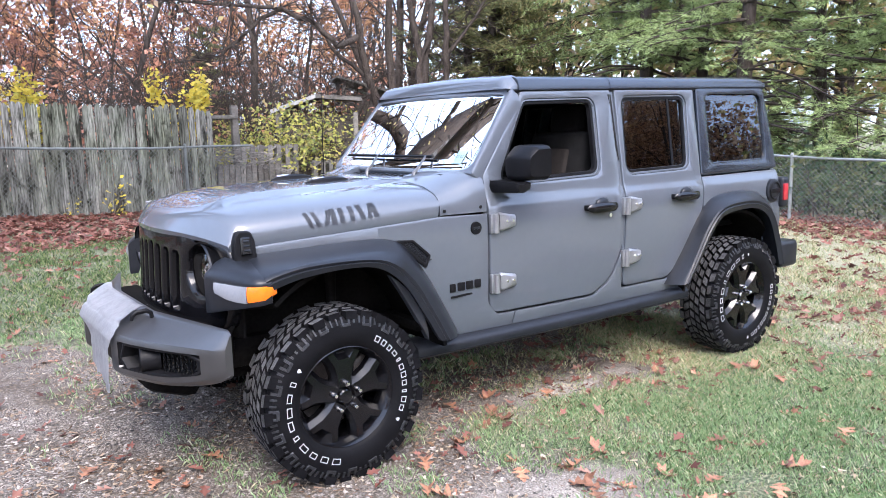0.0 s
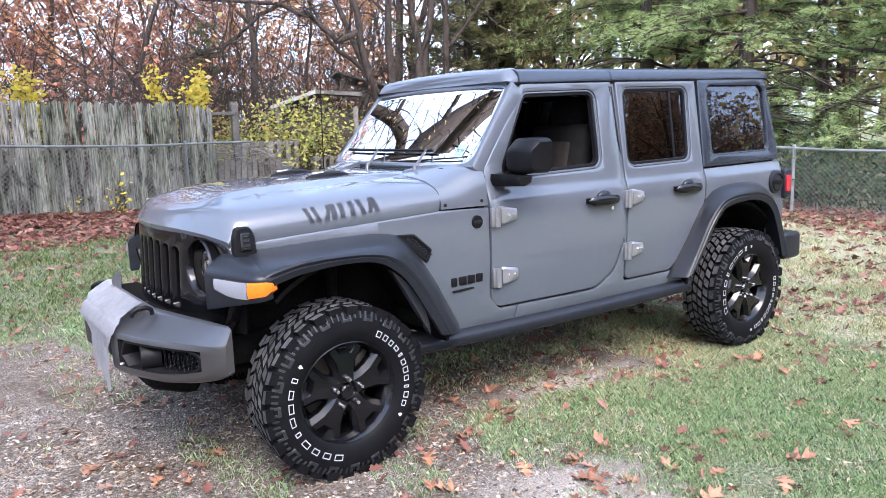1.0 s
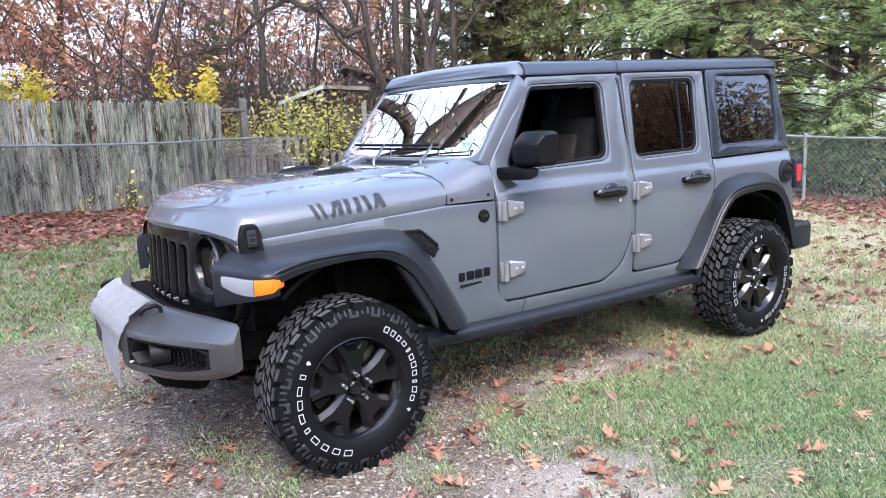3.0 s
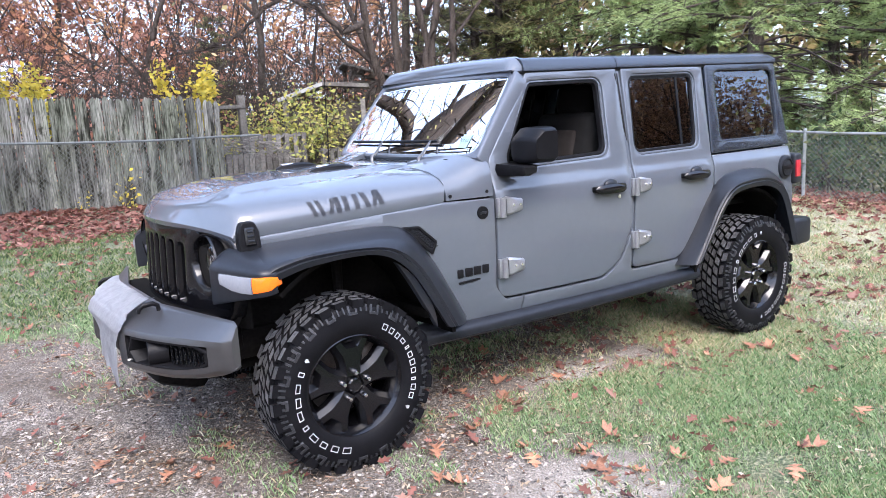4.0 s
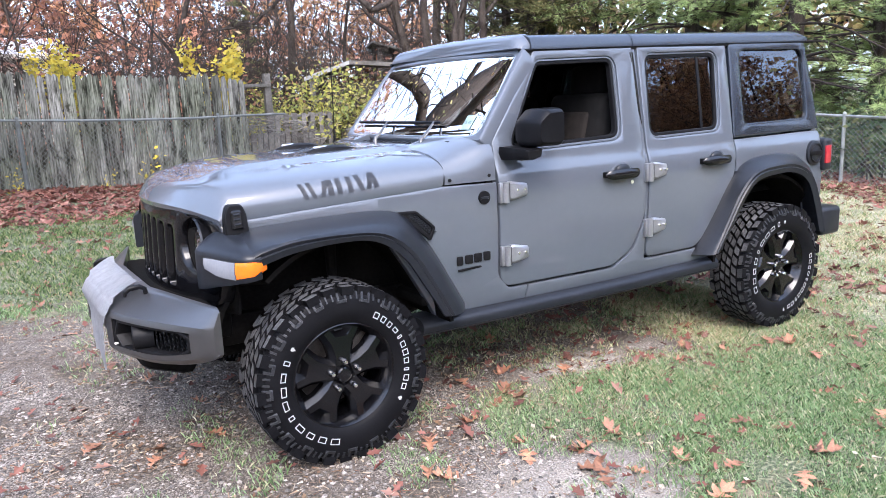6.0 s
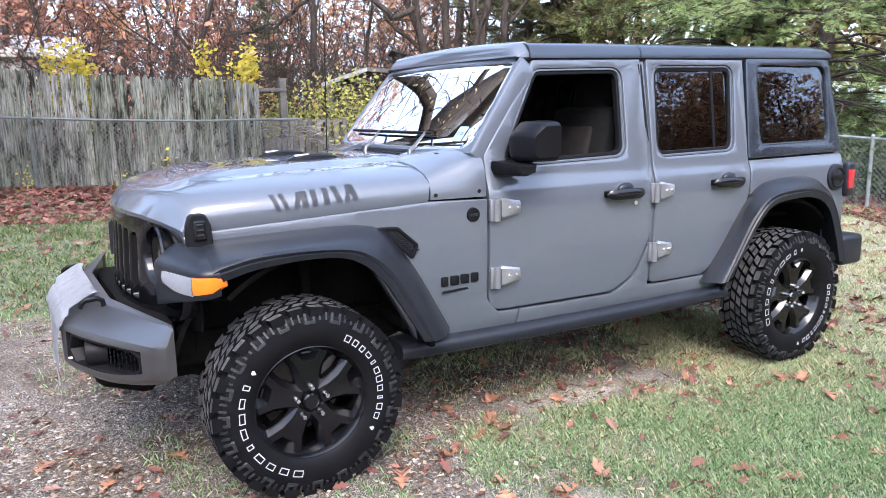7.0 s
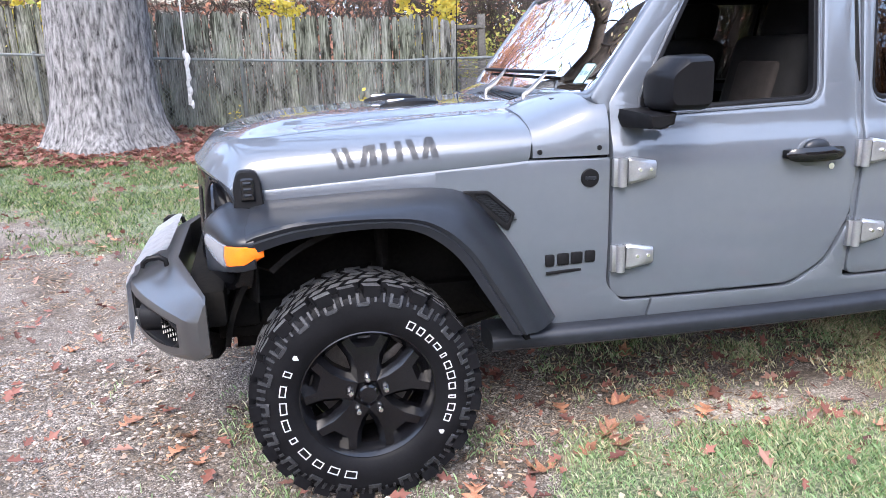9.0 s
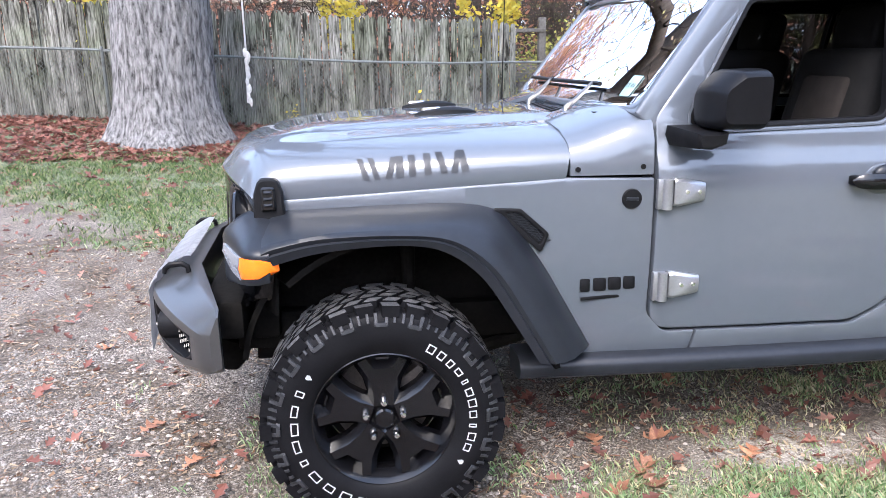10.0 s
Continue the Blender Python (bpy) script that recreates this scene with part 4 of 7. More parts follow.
# door hardware on both flanks
for s in (-1, 1):
    for x, z, back in ((0.945, 1.064, 0), (0.948, 0.745, 0), (1.905, 1.082, 0), (1.903, 0.772, 0)):
        y = half_width(x, z)
        rings = []
        for dx, h, t in ((0.03, 0.045, 0.026), (0.045, 0.047, 0.03), (0.11, 0.034, 0.027), (0.135, 0.03, 0.02), (0.14, 0.026, 0.01)):
            yy = half_width(x + dx, z)
            rings.append([(x + dx, s * (yy + dy), z + 0.012 + dz) for dy, dz in ((-0.004, -h), (t * 0.7, -h), (t, -h + 0.01), (t, h - 0.01), (t * 0.7, h), (-0.004, h))])
        hg = part("door_hinge", loft(rings), HINGE, car, "exposed silver door hinge")
        part("hinge_knuckle", tube([(x + 0.012, s * (y + 0.016), z - 0.045), (x + 0.012, s * (y + 0.016), z + 0.055)], 0.017, 12), HINGE, hg)
        part("hinge_plate", box((x - 0.006, s * (y + 0.005), z + 0.005), (0.028, 0.02, 0.1), 0.003), HINGE, hg)
        for dx in (0.07, 0.112):
            part("hinge_bolt", tube([(x + dx, s * (y + 0.022), z + 0.014), (x + dx, s * (y + 0.038), z + 0.014)], [0.009, 0.007], 6), CHROME, hg)
    for x, z in ((1.7, 1.1), (2.455, 1.112)):
        y = half_width(x, z)
        cup = bmesh.new()
        bmesh.ops.create_uvsphere(cup, u_segments=24, v_segments=12, radius=1)
        bmesh.ops.transform(cup, matrix=pose(x, s * (y + 0.001), z) @ Matrix.Diagonal((0.068, 0.004, 0.052, 1)), verts=cup.verts)
        cp = part("handle_cup", cup, PAINT, car)
        lobe = bmesh.new()
        bmesh.ops.create_uvsphere(lobe, u_segments=24, v_segments=12, radius=1)
        bmesh.ops.transform(lobe, matrix=pose(x + 0.012, s * (y + 0.012), z + 0.018) @ Matrix.Diagonal((0.055, 0.02, 0.034, 1)), verts=lobe.verts)
        part("handle_boss", lobe, PLASTIC, cp)
        rings = []
        for t in steps(-1, 1, 0.125):
            k = math.sqrt(max(0.02, 1 - abs(t) ** 6))
            o = 0.028 + 0.016 * (1 - t * t)
            rings.append([(x + 0.125 * t, s * (y + o + dy * k), z + dz * k) for dy, dz in ((-0.012, -0.024), (0.006, -0.027), (0.016, -0.012), (0.016, 0.01), (0.006, 0.025), (-0.012, 0.022))])
        hd = part("door_handle", loft(rings), GLOSS, car, "black door handle")
        for t in (-0.1, 0.1):
            part("handle_mount", box((x + t, s * (y + 0.014), z), (0.04, 0.04, 0.034), 0.008), BLACK, hd)
    y = half_width(1.785, 1.045)
    part("door_lock", tube([(1.785, s * (y - 0.002), 1.045), (1.785, s * (y + 0.006), 1.045)], [0.013, 0.012], 16), CHROME, car, "chrome lock cylinder")
    y = half_width(0.845, 1.055)
    bd = part("round_badge", tube([(0.845, s * (y - 0.002), 1.055), (0.845, s * (y + 0.006), 1.055)], [0.034, 0.032], 28), BLACK, car, "round dark badge")
    part("badge_bar", box((0.845, s * (y + 0.006), 1.055), (0.042, 0.004, 0.012), 0.001), PLASTIC, bd)
    # plain bars where the name badges sit
    for x, w in ((0.7, 0.035), (0.75, 0.045), (0.8, 0.045), (0.85, 0.04)):
        z = 0.758 + (x - 0.7) * 0.05
        part("badge_bar", box((x, s * (half_width(x, z) + 0.002), z), (w, 0.008, 0.045), 0.006), BLACK, car)
    part("badge_bar", box((0.775, s * (half_width(0.775, 0.715) + 0.001), 0.714), (0.18, 0.005, 0.012), 0.002, (0, -2, 0)), BLACK, car)

# fuel cap on the driver's flank
y = half_width(3.44, 1.075)
fc = part("fuel_cap", tube([(3.44, -y + 0.01, 1.078), (3.44, -y - 0.012, 1.078), (3.44, -y - 0.018, 1.078)], [0.082, 0.08, 0.07], 32), PLASTIC, car, "round black fuel filler door")
part("cap_bar", box((3.44, -y - 0.02, 1.078), (0.13, 0.012, 0.03), 0.005), BLACK, fc)
part("cap_ring", revolve([(0.05, -0.02), (0.058, -0.026), (0.066, -0.02)], 32, (3.44, -y, 1.078)), BLACK, fc)

# mirrors
for s in (-1, 1):
    rings = []
    for y, k, dx in ((0.79, 0.7, 0.0), (0.8, 0.94, 0.0), (0.83, 1.0, 0.0), (0.89, 1.0, 0.006), (0.925, 0.97, 0.018), (0.95, 0.9, 0.028), (0.962, 0.75, 0.034)):
        ring = []
        for u, v in rounded([(-0.088 + dx, -0.09 * k, 0.03), (0.09, -0.093 * k, 0.02), (0.09, 0.093 * k, 0.015), (-0.03 + dx, 0.09 * k, 0.03), (-0.088 + dx, 0.035 * k, 0.04)], 4):
            ring.append((1.1 + u - 0.12 * (y - 0.9), s * y, 1.378 + v))
        rings.append(ring)
    mh = part("door_mirror", loft(rings), MIRROR_SHELL, car, "dark grey door mirror")
    part("mirror_glass", box((1.192, s * 0.876, 1.378), (0.004, 0.13, 0.14), 0.0, (0, 0, s * 7)), CHROME, mh)
    part("mirror_foot", loft([[(1.0 + dx * k * 0.78, s * y, 1.256 + dz * k * 0.85) for dx, dz in ((-0.045, 0.005), (-0.03, -0.03), (0.03, -0.035), (0.1, -0.012), (0.11, 0.035), (-0.04, 0.035))] for y, k in ((0.74, 1.15), (0.8, 1.1), (0.85, 1.0), (0.93, 0.85), (0.94, 0.6))]), BLACK, mh)

# aerial on the far side of the cowl
ae = part("aerial", tube([(0.76, 0.69, 1.27), (0.765, 0.69, 1.4), (0.78, 0.69, 2.1)], [0.006, 0.003, 0.002], 6), BLACK, car, "thin black rod aerial")
part("aerial_base", tube([(0.76, 0.69, 1.24), (0.76, 0.69, 1.3)], [0.025, 0.012], 12), BLACK, ae)

# ---- wheels: built once at the origin facing -y, then copied ----
def make_wheel():
    R, yo, yi = 0.398, -0.128, 0.128
    prof = [(0.222, yo + 0.035), (0.232, yo + 0.02), (0.245, yo + 0.012), (0.262, yo + 0.006), (0.285, yo + 0.0), (0.31, yo + 0.001), (0.335, yo + 0.005), (0.352, yo + 0.01), (0.364, yo + 0.018), (0.371, yo + 0.03), (0.374, yo + 0.06), (0.374, 0.0)]
    prof += [(r, -y) for r, y in prof[-2::-1]]
    carcass = mesh_of(revolve(prof, 96), RUBBER, 30)
    bm = bmesh.new()
    rnd = random.Random(4)
    def block(a0, a1, ys, r0, r1, skew=0.0, cut=0.86):
        """A tread block over an angle range: ys are (inner, outer) y at its two ends."""
        base, top = [], []
        am = (a0 + a1) / 2
        ym = sum(ys) / 2
        for a, y in ((a0, ys[0]), (a1, ys[0]), (a1, ys[1]), (a0, ys[1])):
            aa = a + skew * (y - ym)
            base.append(bm.verts.new((r0 * math.sin(aa), y, r0 * math.cos(aa))))
            a2, y2 = am + (a - am) * cut + skew * (y - ym), ym + (y - ym) * (cut + 0.05)
            top.append(bm.verts.new((r1 * math.sin(a2), y2, r1 * math.cos(a2))))
        bm.faces.new(top)
        for k in range(4):
            bm.faces.new((base[k], base[(k + 1) % 4], top[(k + 1) % 4], top[k]))
    N = 40
    w = 2 * math.pi / N
    for k in range(N):
        a = w * k
        # two staggered centre rows of slanted blocks, and a row on each side of them
        block(a + 0.04 * w, a + 0.8 * w, (-0.034, -0.004), 0.368, R, 1.7, 0.93)
        block(a + 0.46 * w, a + 1.22 * w, (0.004, 0.034), 0.368, R, 1.7, 0.93)
        for sgn in (-1, 1):
            block(a + 0.25 * w, a + 1.01 * w, (sgn * 0.042, sgn * 0.078), 0.366, R - 0.001, sgn * -1.5, 0.93)
    N = 30
    w = 2 * math.pi / N
    for k in range(N):
        for sgn in (-1, 1):
            # shoulder lugs, alternately long and short
            a = w * (k + (0.5 if sgn > 0 else 0.0))
            block(a, a + 0.7 * w, (sgn * 0.086, sgn * (0.114 if k % 2 else 0.122)), 0.358, R - 0.003, sgn * 0.5, 0.94)
    # biting lugs on the shoulder: a U-shaped rib and two short ticks in turn
    def rib(sgn, r0, y0, r1, y1, c, hw):
        top, low = [], []
        for r, yy, u in ((r0, y0, -hw), (r0, y0, hw), (r1, y1, hw), (r1, y1, -hw)):
            top.append(bm.verts.new((r * math.sin(c + u * 0.85), sgn * yy, r * math.cos(c + u * 0.85))))
            low.append(bm.verts.new((r * math.sin(c + u * 1.15), sgn * (yy - 0.008), r * math.cos(c + u * 1.15))))
        bm.faces.new(top)
        for q in range(4):
            bm.faces.new((low[q], low[(q + 1) % 4], top[(q + 1) % 4], top[q]))
    for k in range(20):
        c = 2 * math.pi * k / 20
        for sgn in (-1, 1):
            for u in (-0.047, 0.047):
                rib(sgn, 0.336, 0.1305, 0.371, 0.115, c + u, 0.016)
            rib(sgn, 0.33, 0.1312, 0.342, 0.1292, c, 0.062)
            for u in (0.118, 0.196):
                rib(sgn, 0.342, 0.1285, 0.37, 0.1155, c + u, 0.012)
    tread = mesh_of(bm, RUBBER, 0)
    tread.materials.append(TREAD)
    tread.materials.append(RIB)
    for f in tread.polygons:
        r = (f.center.x ** 2 + f.center.z ** 2) ** 0.5
        if r > 0.384:
            f.material_index = 1
        elif r < 0.369 and abs(f.center.y) > 0.1:
            f.material_index = 2
    # barrel and outer lip
    bm = revolve([(0.2, yi - 0.03), (0.205, 0.02), (0.2, -0.06), (0.212, yo + 0.045), (0.222, yo + 0.028), (0.229, yo + 0.018), (0.234, yo + 0.02), (0.236, yo + 0.03), (0.226, yo + 0.05)], 72)
    barrel = mesh_of(bm, RIM, 30)
    return carcass, tread, barrel


TYRE, TREADS, BARREL = make_wheel()


def spoke_mesh():
    """One split spoke that points up, face towards -y."""
    bm = bmesh.new()
    def prism(outline, y0, y1, cut):
        outer = [Vector(p) for p in outline]
        top = shrink(outer, cut)
        wide = shrink(outer, -0.016)
        a = [bm.verts.new((p.x, y1 + 0.012, p.y)) for p in wide]
        m = [bm.verts.new((p.x, mix(y0, y1, 0.5), p.y)) for p in wide]
        b = [bm.verts.new((p.x, y0, p.y)) for p in top]
        n = len(outer)
        for k in range(n):
            bm.faces.new((a[k], a[(k + 1) % n], m[(k + 1) % n], m[k]))
            bm.faces.new((m[k], m[(k + 1) % n], b[(k + 1) % n], b[k]))
        bm.faces.new(b)
        bm.faces.new(a[::-1])
    arm = [(0.036, 0.04), (0.037, 0.09), (0.05, 0.14), (0.084, 0.198), (0.052, 0.214), (0.026, 0.176)]
    prism(arm + [(-x, z) for x, z in arm[::-1]], -0.066, -0.015, 0.004)
    # pocket floor between the arms, sloping inwards
    f = [bm.verts.new(p) for p in ((-0.04, -0.056, 0.125), (0.04, -0.056, 0.125), (0.07, -0.03, 0.214), (-0.07, -0.03, 0.214))]
    bm.faces.new(f)
    return mesh_of(bm, RIM, 25)


SPOKE = spoke_mesh()


def hub_mesh():
    return mesh_of(revolve([(0.0, -0.078), (0.028, -0.077), (0.034, -0.07), (0.036, -0.055), (0.05, -0.056), (0.075, -0.052), (0.082, -0.04), (0.08, 0.0)], 48), RIM, 30)


HUBM = hub_mesh()
NUT = mesh_of(revolve([(0.0, -0.1), (0.008, -0.098), (0.012, -0.09), (0.013, -0.062), (0.017, -0.058), (0.017, -0.05)], 12), CHROME, 25)
ROTOR = mesh_of(revolve([(0.07, 0.0), (0.07, 0.03), (0.09, 0.03), (0.165, 0.035), (0.168, 0.045), (0.165, 0.055), (0.05, 0.055)], 48), DISC, 30)
# dark disc added behind the brake to block pale light seen through the wheel
BACKING = mesh_of(revolve([(0.03, 0.075), (0.15, 0.075), (0.198, 0.07), (0.2, 0.076), (0.15, 0.082), (0.03, 0.082)], 40), UNDER, 30)
CALIPER = mesh_of(box((0.115, 0.03, 0.09), (0.075, 0.07, 0.13), 0.015, (0, 52, 0)), DISC, 30)


def outline_bar(r0, r1, a0, a1, y):
    """A hollow white bar that follows the sidewall."""
    bm = bmesh.new()
    def ring(k):
        ra, rb = r0 + k, r1 - k
        da = k / ((r0 + r1) / 2)
        pts = [(ra, a0 + da), (ra, (a0 + a1) / 2), (ra, a1 - da), (rb, a1 - da), (rb, (a0 + a1) / 2), (rb, a0 + da)]
        return [bm.verts.new((r * math.sin(a), y, r * math.cos(a))) for r, a in pts]
    o, i = ring(0.0), ring(0.0042)
    for k in range(6):
        bm.faces.new((o[k], o[(k + 1) % 6], i[(k + 1) % 6], i[k]))
    bmesh.ops.solidify(bm, geom=bm.faces[:], thickness=0.0025)
    return mesh_of(bm, WHITE, 0)


def shield_bar(r, a, y):
    bm = bmesh.new()
    ca = [(0.011, -0.5), (0.011, 0.5), (0.003, 0.8), (-0.012, 0.0), (0.003, -0.8)]
    vs = [bm.verts.new(((r + dr) * math.sin(a + u * 0.04), y, (r + dr) * math.cos(a + u * 0.04))) for dr, u in ca]
    bm.faces.new(vs)
    bmesh.ops.solidify(bm, geom=bm.faces[:], thickness=0.0025)
    return mesh_of(bm, WHITE, 0)


LETTERS = []
rl = random.Random(8)
for first, last, count in ((28, 116, 11), (190, 301, 9)):
    step = (last - first) / count
    for k in range(count):
        a = radians(first + (k + 0.5) * step)
        wd = radians(step) * (0.34, 0.31, 0.29, 0.34, 0.17, 0.36, 0.36, 0.33, 0.17, 0.36, 0.36)[k]
        LETTERS.append(outline_bar(0.274 + rl.uniform(-0.002, 0.003), 0.3 + rl.uniform(-0.003, 0.002), a - wd, a + wd, -0.1295))
LETTERS += [shield_bar(0.287, radians(a), -0.1295) for a in (123, 307)]


def child(name, me, parent, m=None, label=""):
    ob = new(name, me)
    ob.parent = parent
    if m is not None:
        ob.matrix_basis = m
    if label:
        ob["label"] = label
    return ob


def wheel(turn):
    """turn: how far the wheel has rolled, in degrees."""
    w = new("wheel", BARREL)
    w.parent = car
    w.matrix_parent_inverse = wm(car).inverted()
    w["label"] = "satin black five-spoke wheel with a mud-terrain tyre"
    child("tyre", TYRE, w, pose(0, 0, 0, 0, turn, 0), "knobbly black tyre with white raised bars")
    tagged(child("tread", TREADS, w, pose(0, 0, 0, 0, turn, 0), "dusty staggered tread blocks"), kind="stuff")
    for k in range(5):
        child("spoke", SPOKE, w, pose(0, -0.024, 0, 0, 72 * k, 0))
        child("lug_nut", NUT, w, pose(0, -0.024, 0, 0, 72 * k, 0) @ pose(0, 0, 0.0635), "chrome lug nut")
    child("hub_cap", HUBM, w, pose(0, -0.024, 0))
    child("brake_disc", ROTOR, w)
    child("dust_shield", BACKING, w)
    child("brake_caliper", CALIPER, w)
    for me in LETTERS:
        child("sidewall_bar", me, w, pose(0, 0, 0, 0, turn, 0))
    return w


front_left = wheel(0)
front_left.matrix_basis = pose(FRONT, -0.802, HUB - 0.004)
rear_left = wheel(52)
rear_left.matrix_basis = pose(REAR, -0.802, HUB + 0.004)
copy_thing(front_left, pose(FRONT, 0.802, HUB - 0.004, 0, 0, 180))
copy_thing(rear_left, pose(REAR, 0.802, HUB + 0.004, 0, 0, 180))

# ---- underbody ----
part("front_axle", tube([(0, -0.68, 0.39), (0, 0.68, 0.39)], 0.045, 12), UNDER, car)
part("rear_axle", tube([(3.008, -0.68, 0.39), (3.008, 0.68, 0.39)], 0.05, 12), UNDER, car)
for s in (-1, 1):
    part("frame_rail", box((1.5, s * 0.42, 0.55), (4.0, 0.09, 0.14), 0.01), UNDER, car)
    for x, y in ((0.02, 0.5), (2.95, 0.45)):
        coil = [(x + 0.06 * math.cos(a), s * y + 0.06 * math.sin(a), 0.45 + a * 0.0075) for a in steps(0, 12 * math.pi, 0.5)]
        part("coil_spring", tube(coil, 0.009, 5), UNDER, car)
        part("shock_absorber", tube([(x + 0.12, s * (y + 0.1), 0.36), (x + 0.1, s * (y + 0.06), 0.62), (x + 0.1, s * (y + 0.06), 0.9)], [0.018, 0.018, 0.028], 10), UNDER, car)
    part("control_arm", tube([(0.0, s * 0.48, 0.33), (0.75, s * 0.4, 0.5)], 0.026, 8), UNDER, car)
    part("tie_rod", tube([(-0.16, s * 0.62, 0.38), (-0.17, 0, 0.4)], 0.018, 8), UNDER, car)
    # arch liners: curved shells above the wheels
    for cx, r0 in ((0.06, 0.52), (2.98, 0.52)):
        rings = []
        for a in steps(math.radians(8), math.radians(172), 0.12):
            x, z = cx + r0 * math.cos(a), 0.42 + (r0 + 0.02) * math.sin(a)
            rings.append([(x, s * y, z) for y in (0.42, 0.84 if x > -0.3 else 0.6)] + [(cx + (r0 + 0.02) * math.cos(a), s * y, 0.42 + (r0 + 0.04) * math.sin(a)) for y in (0.84 if x > -0.3 else 0.6, 0.42)])
        part("arch_liner", loft(rings), UNDER, car)
        part("liner_wall", box((cx, s * 0.4, 0.72), (1.0, 0.02, 0.6), 0.0), UNDER, car)
part("engine_block", box((0.1, 0, 0.78), (0.85, 0.75, 0.5), 0.05), UNDER, car)
part("radiator_pack", box((-0.4, 0, 0.78), (0.12, 1.0, 0.5), 0.02), UNDER, car)
part("floor_pan", box((1.95, 0, 0.58), (2.9, 1.42, 0.06), 0.02), UNDER, car)
part("skid_plate", box((1.3, 0.05, 0.46), (1.2, 0.7, 0.05), 0.02), UNDER, car)
part("valance", box((-0.6, 0, 0.47), (0.25, 0.9, 0.14), 0.05, (0, 20, 0)), UNDER, car)
part("bumper_beam", box((-0.52, 0, 0.66), (0.14, 1.3, 0.14), 0.02), UNDER, car)

# ---- cabin ----
def seat(x, y, back_tilt=14, rear=False):
    st = part("seat_cushion", box((x, y, 0.93), (0.5, 0.5, 0.18), 0.05, (0, -4, 0), 3), SEAT, car, "dark cloth seat")
    part("seat_back", box((x + 0.3, y, 1.25), (0.15, 0.5, 0.56), 0.055, (0, back_tilt, 0), 3), SEAT, st)
    part("seat_insert", box((x + 0.232, y, 1.23), (0.06, 0.28, 0.4), 0.028, (0, back_tilt, 0), 4), SEATMID, st)
    part("head_rest", box((x + 0.4, y, 1.6), (0.11, 0.27, 0.19), 0.045, (0, 10, 0), 3), SEAT, st)
    for dy in (-0.06, 0.06):
        part("rest_post", tube([(x + 0.37, y + dy, 1.48), (x + 0.39, y + dy, 1.56)], 0.006, 6), CHROME, st)


for y in (-0.37, 0.37):
    seat(1.5, y)
    seat(2.5, y)
part("dashboard", loft([[(0.95, y, 0.95), (0.93, y, 1.2), (1.0, y, 1.285), (1.16, y, 1.29), (1.25, y, 1.22), (1.23, y, 1.0)] for y in (-0.7, 0.7)]), TRIM, car, "dark dashboard")
ring = [(1.36 + 0.07 * math.sin(a), -0.37 + 0.185 * math.cos(a), 1.19 + 0.17 * math.sin(a)) for a in steps(0, 2 * math.pi, 0.25)]
sw = part("steering_wheel", tube(ring, 0.015, 8), TRIM, car, "black steering wheel")
part("wheel_boss", box((1.345, -0.37, 1.19), (0.05, 0.16, 0.1), 0.02, (0, 22, 0)), TRIM, sw)
part("steering_column", tube([(1.34, -0.37, 1.18), (1.15, -0.37, 1.1)], 0.035, 8), TRIM, sw)
for s in (-1, 1):
    part("roll_bar", tube([(1.27, s * 0.6, 1.71), (1.9, s * 0.63, 1.735), (2.8, s * 0.63, 1.74), (3.3, s * 0.64, 1.55), (3.4, s * 0.66, 1.1)], 0.035, 8), TRIM, car)
    part("pillar_trim", tube([(1.9, s * 0.64, 1.73), (1.93, s * 0.7, 1.35), (1.93, s * 0.74, 0.7)], 0.05, 8), TRIM, car)
    part("screen_pillar_trim", tube([(1.23, s * 0.62, 1.71), (1.05, s * 0.66, 1.45), (0.98, s * 0.69, 1.28)], 0.03, 8), TRIM, car)
    belt = part("seat_belt", box((1.86, s * 0.665, 1.38), (0.05, 0.008, 0.5), 0.002, (s * 12, -6, 0)), SEAT, car)
    part("belt_anchor", box((1.82, s * 0.69, 1.33), (0.03, 0.02, 0.05), 0.006), CHROME, belt)
part("roof_lining", box((2.35, 0, 1.79), (2.2, 1.2, 0.012), 0.004, (0, -0.9, 0)), TRIM, car)
part("cargo_floor", box((3.05, 0, 0.85), (0.85, 1.2, 0.04), 0.01), TRIM, car)
part("inside_mirror", box((1.17, 0.0, 1.66), (0.03, 0.24, 0.065), 0.012), TRIM, car)

# the car stands a little askew: its nose reaches further forward on the passenger's side
for ob in car.children_recursive:
    if ob.type == "MESH" and ob.matrix_basis == Matrix() and ob.parent.name[:5] != "wheel":
        for v in ob.data.vertices:
            k = min(max((1.9 - v.co.x) / 0.9, 0.0), 1.0)
            v.co.x -= 0.04 * k * k * (3 - 2 * k) * (v.co.y + 0.74)

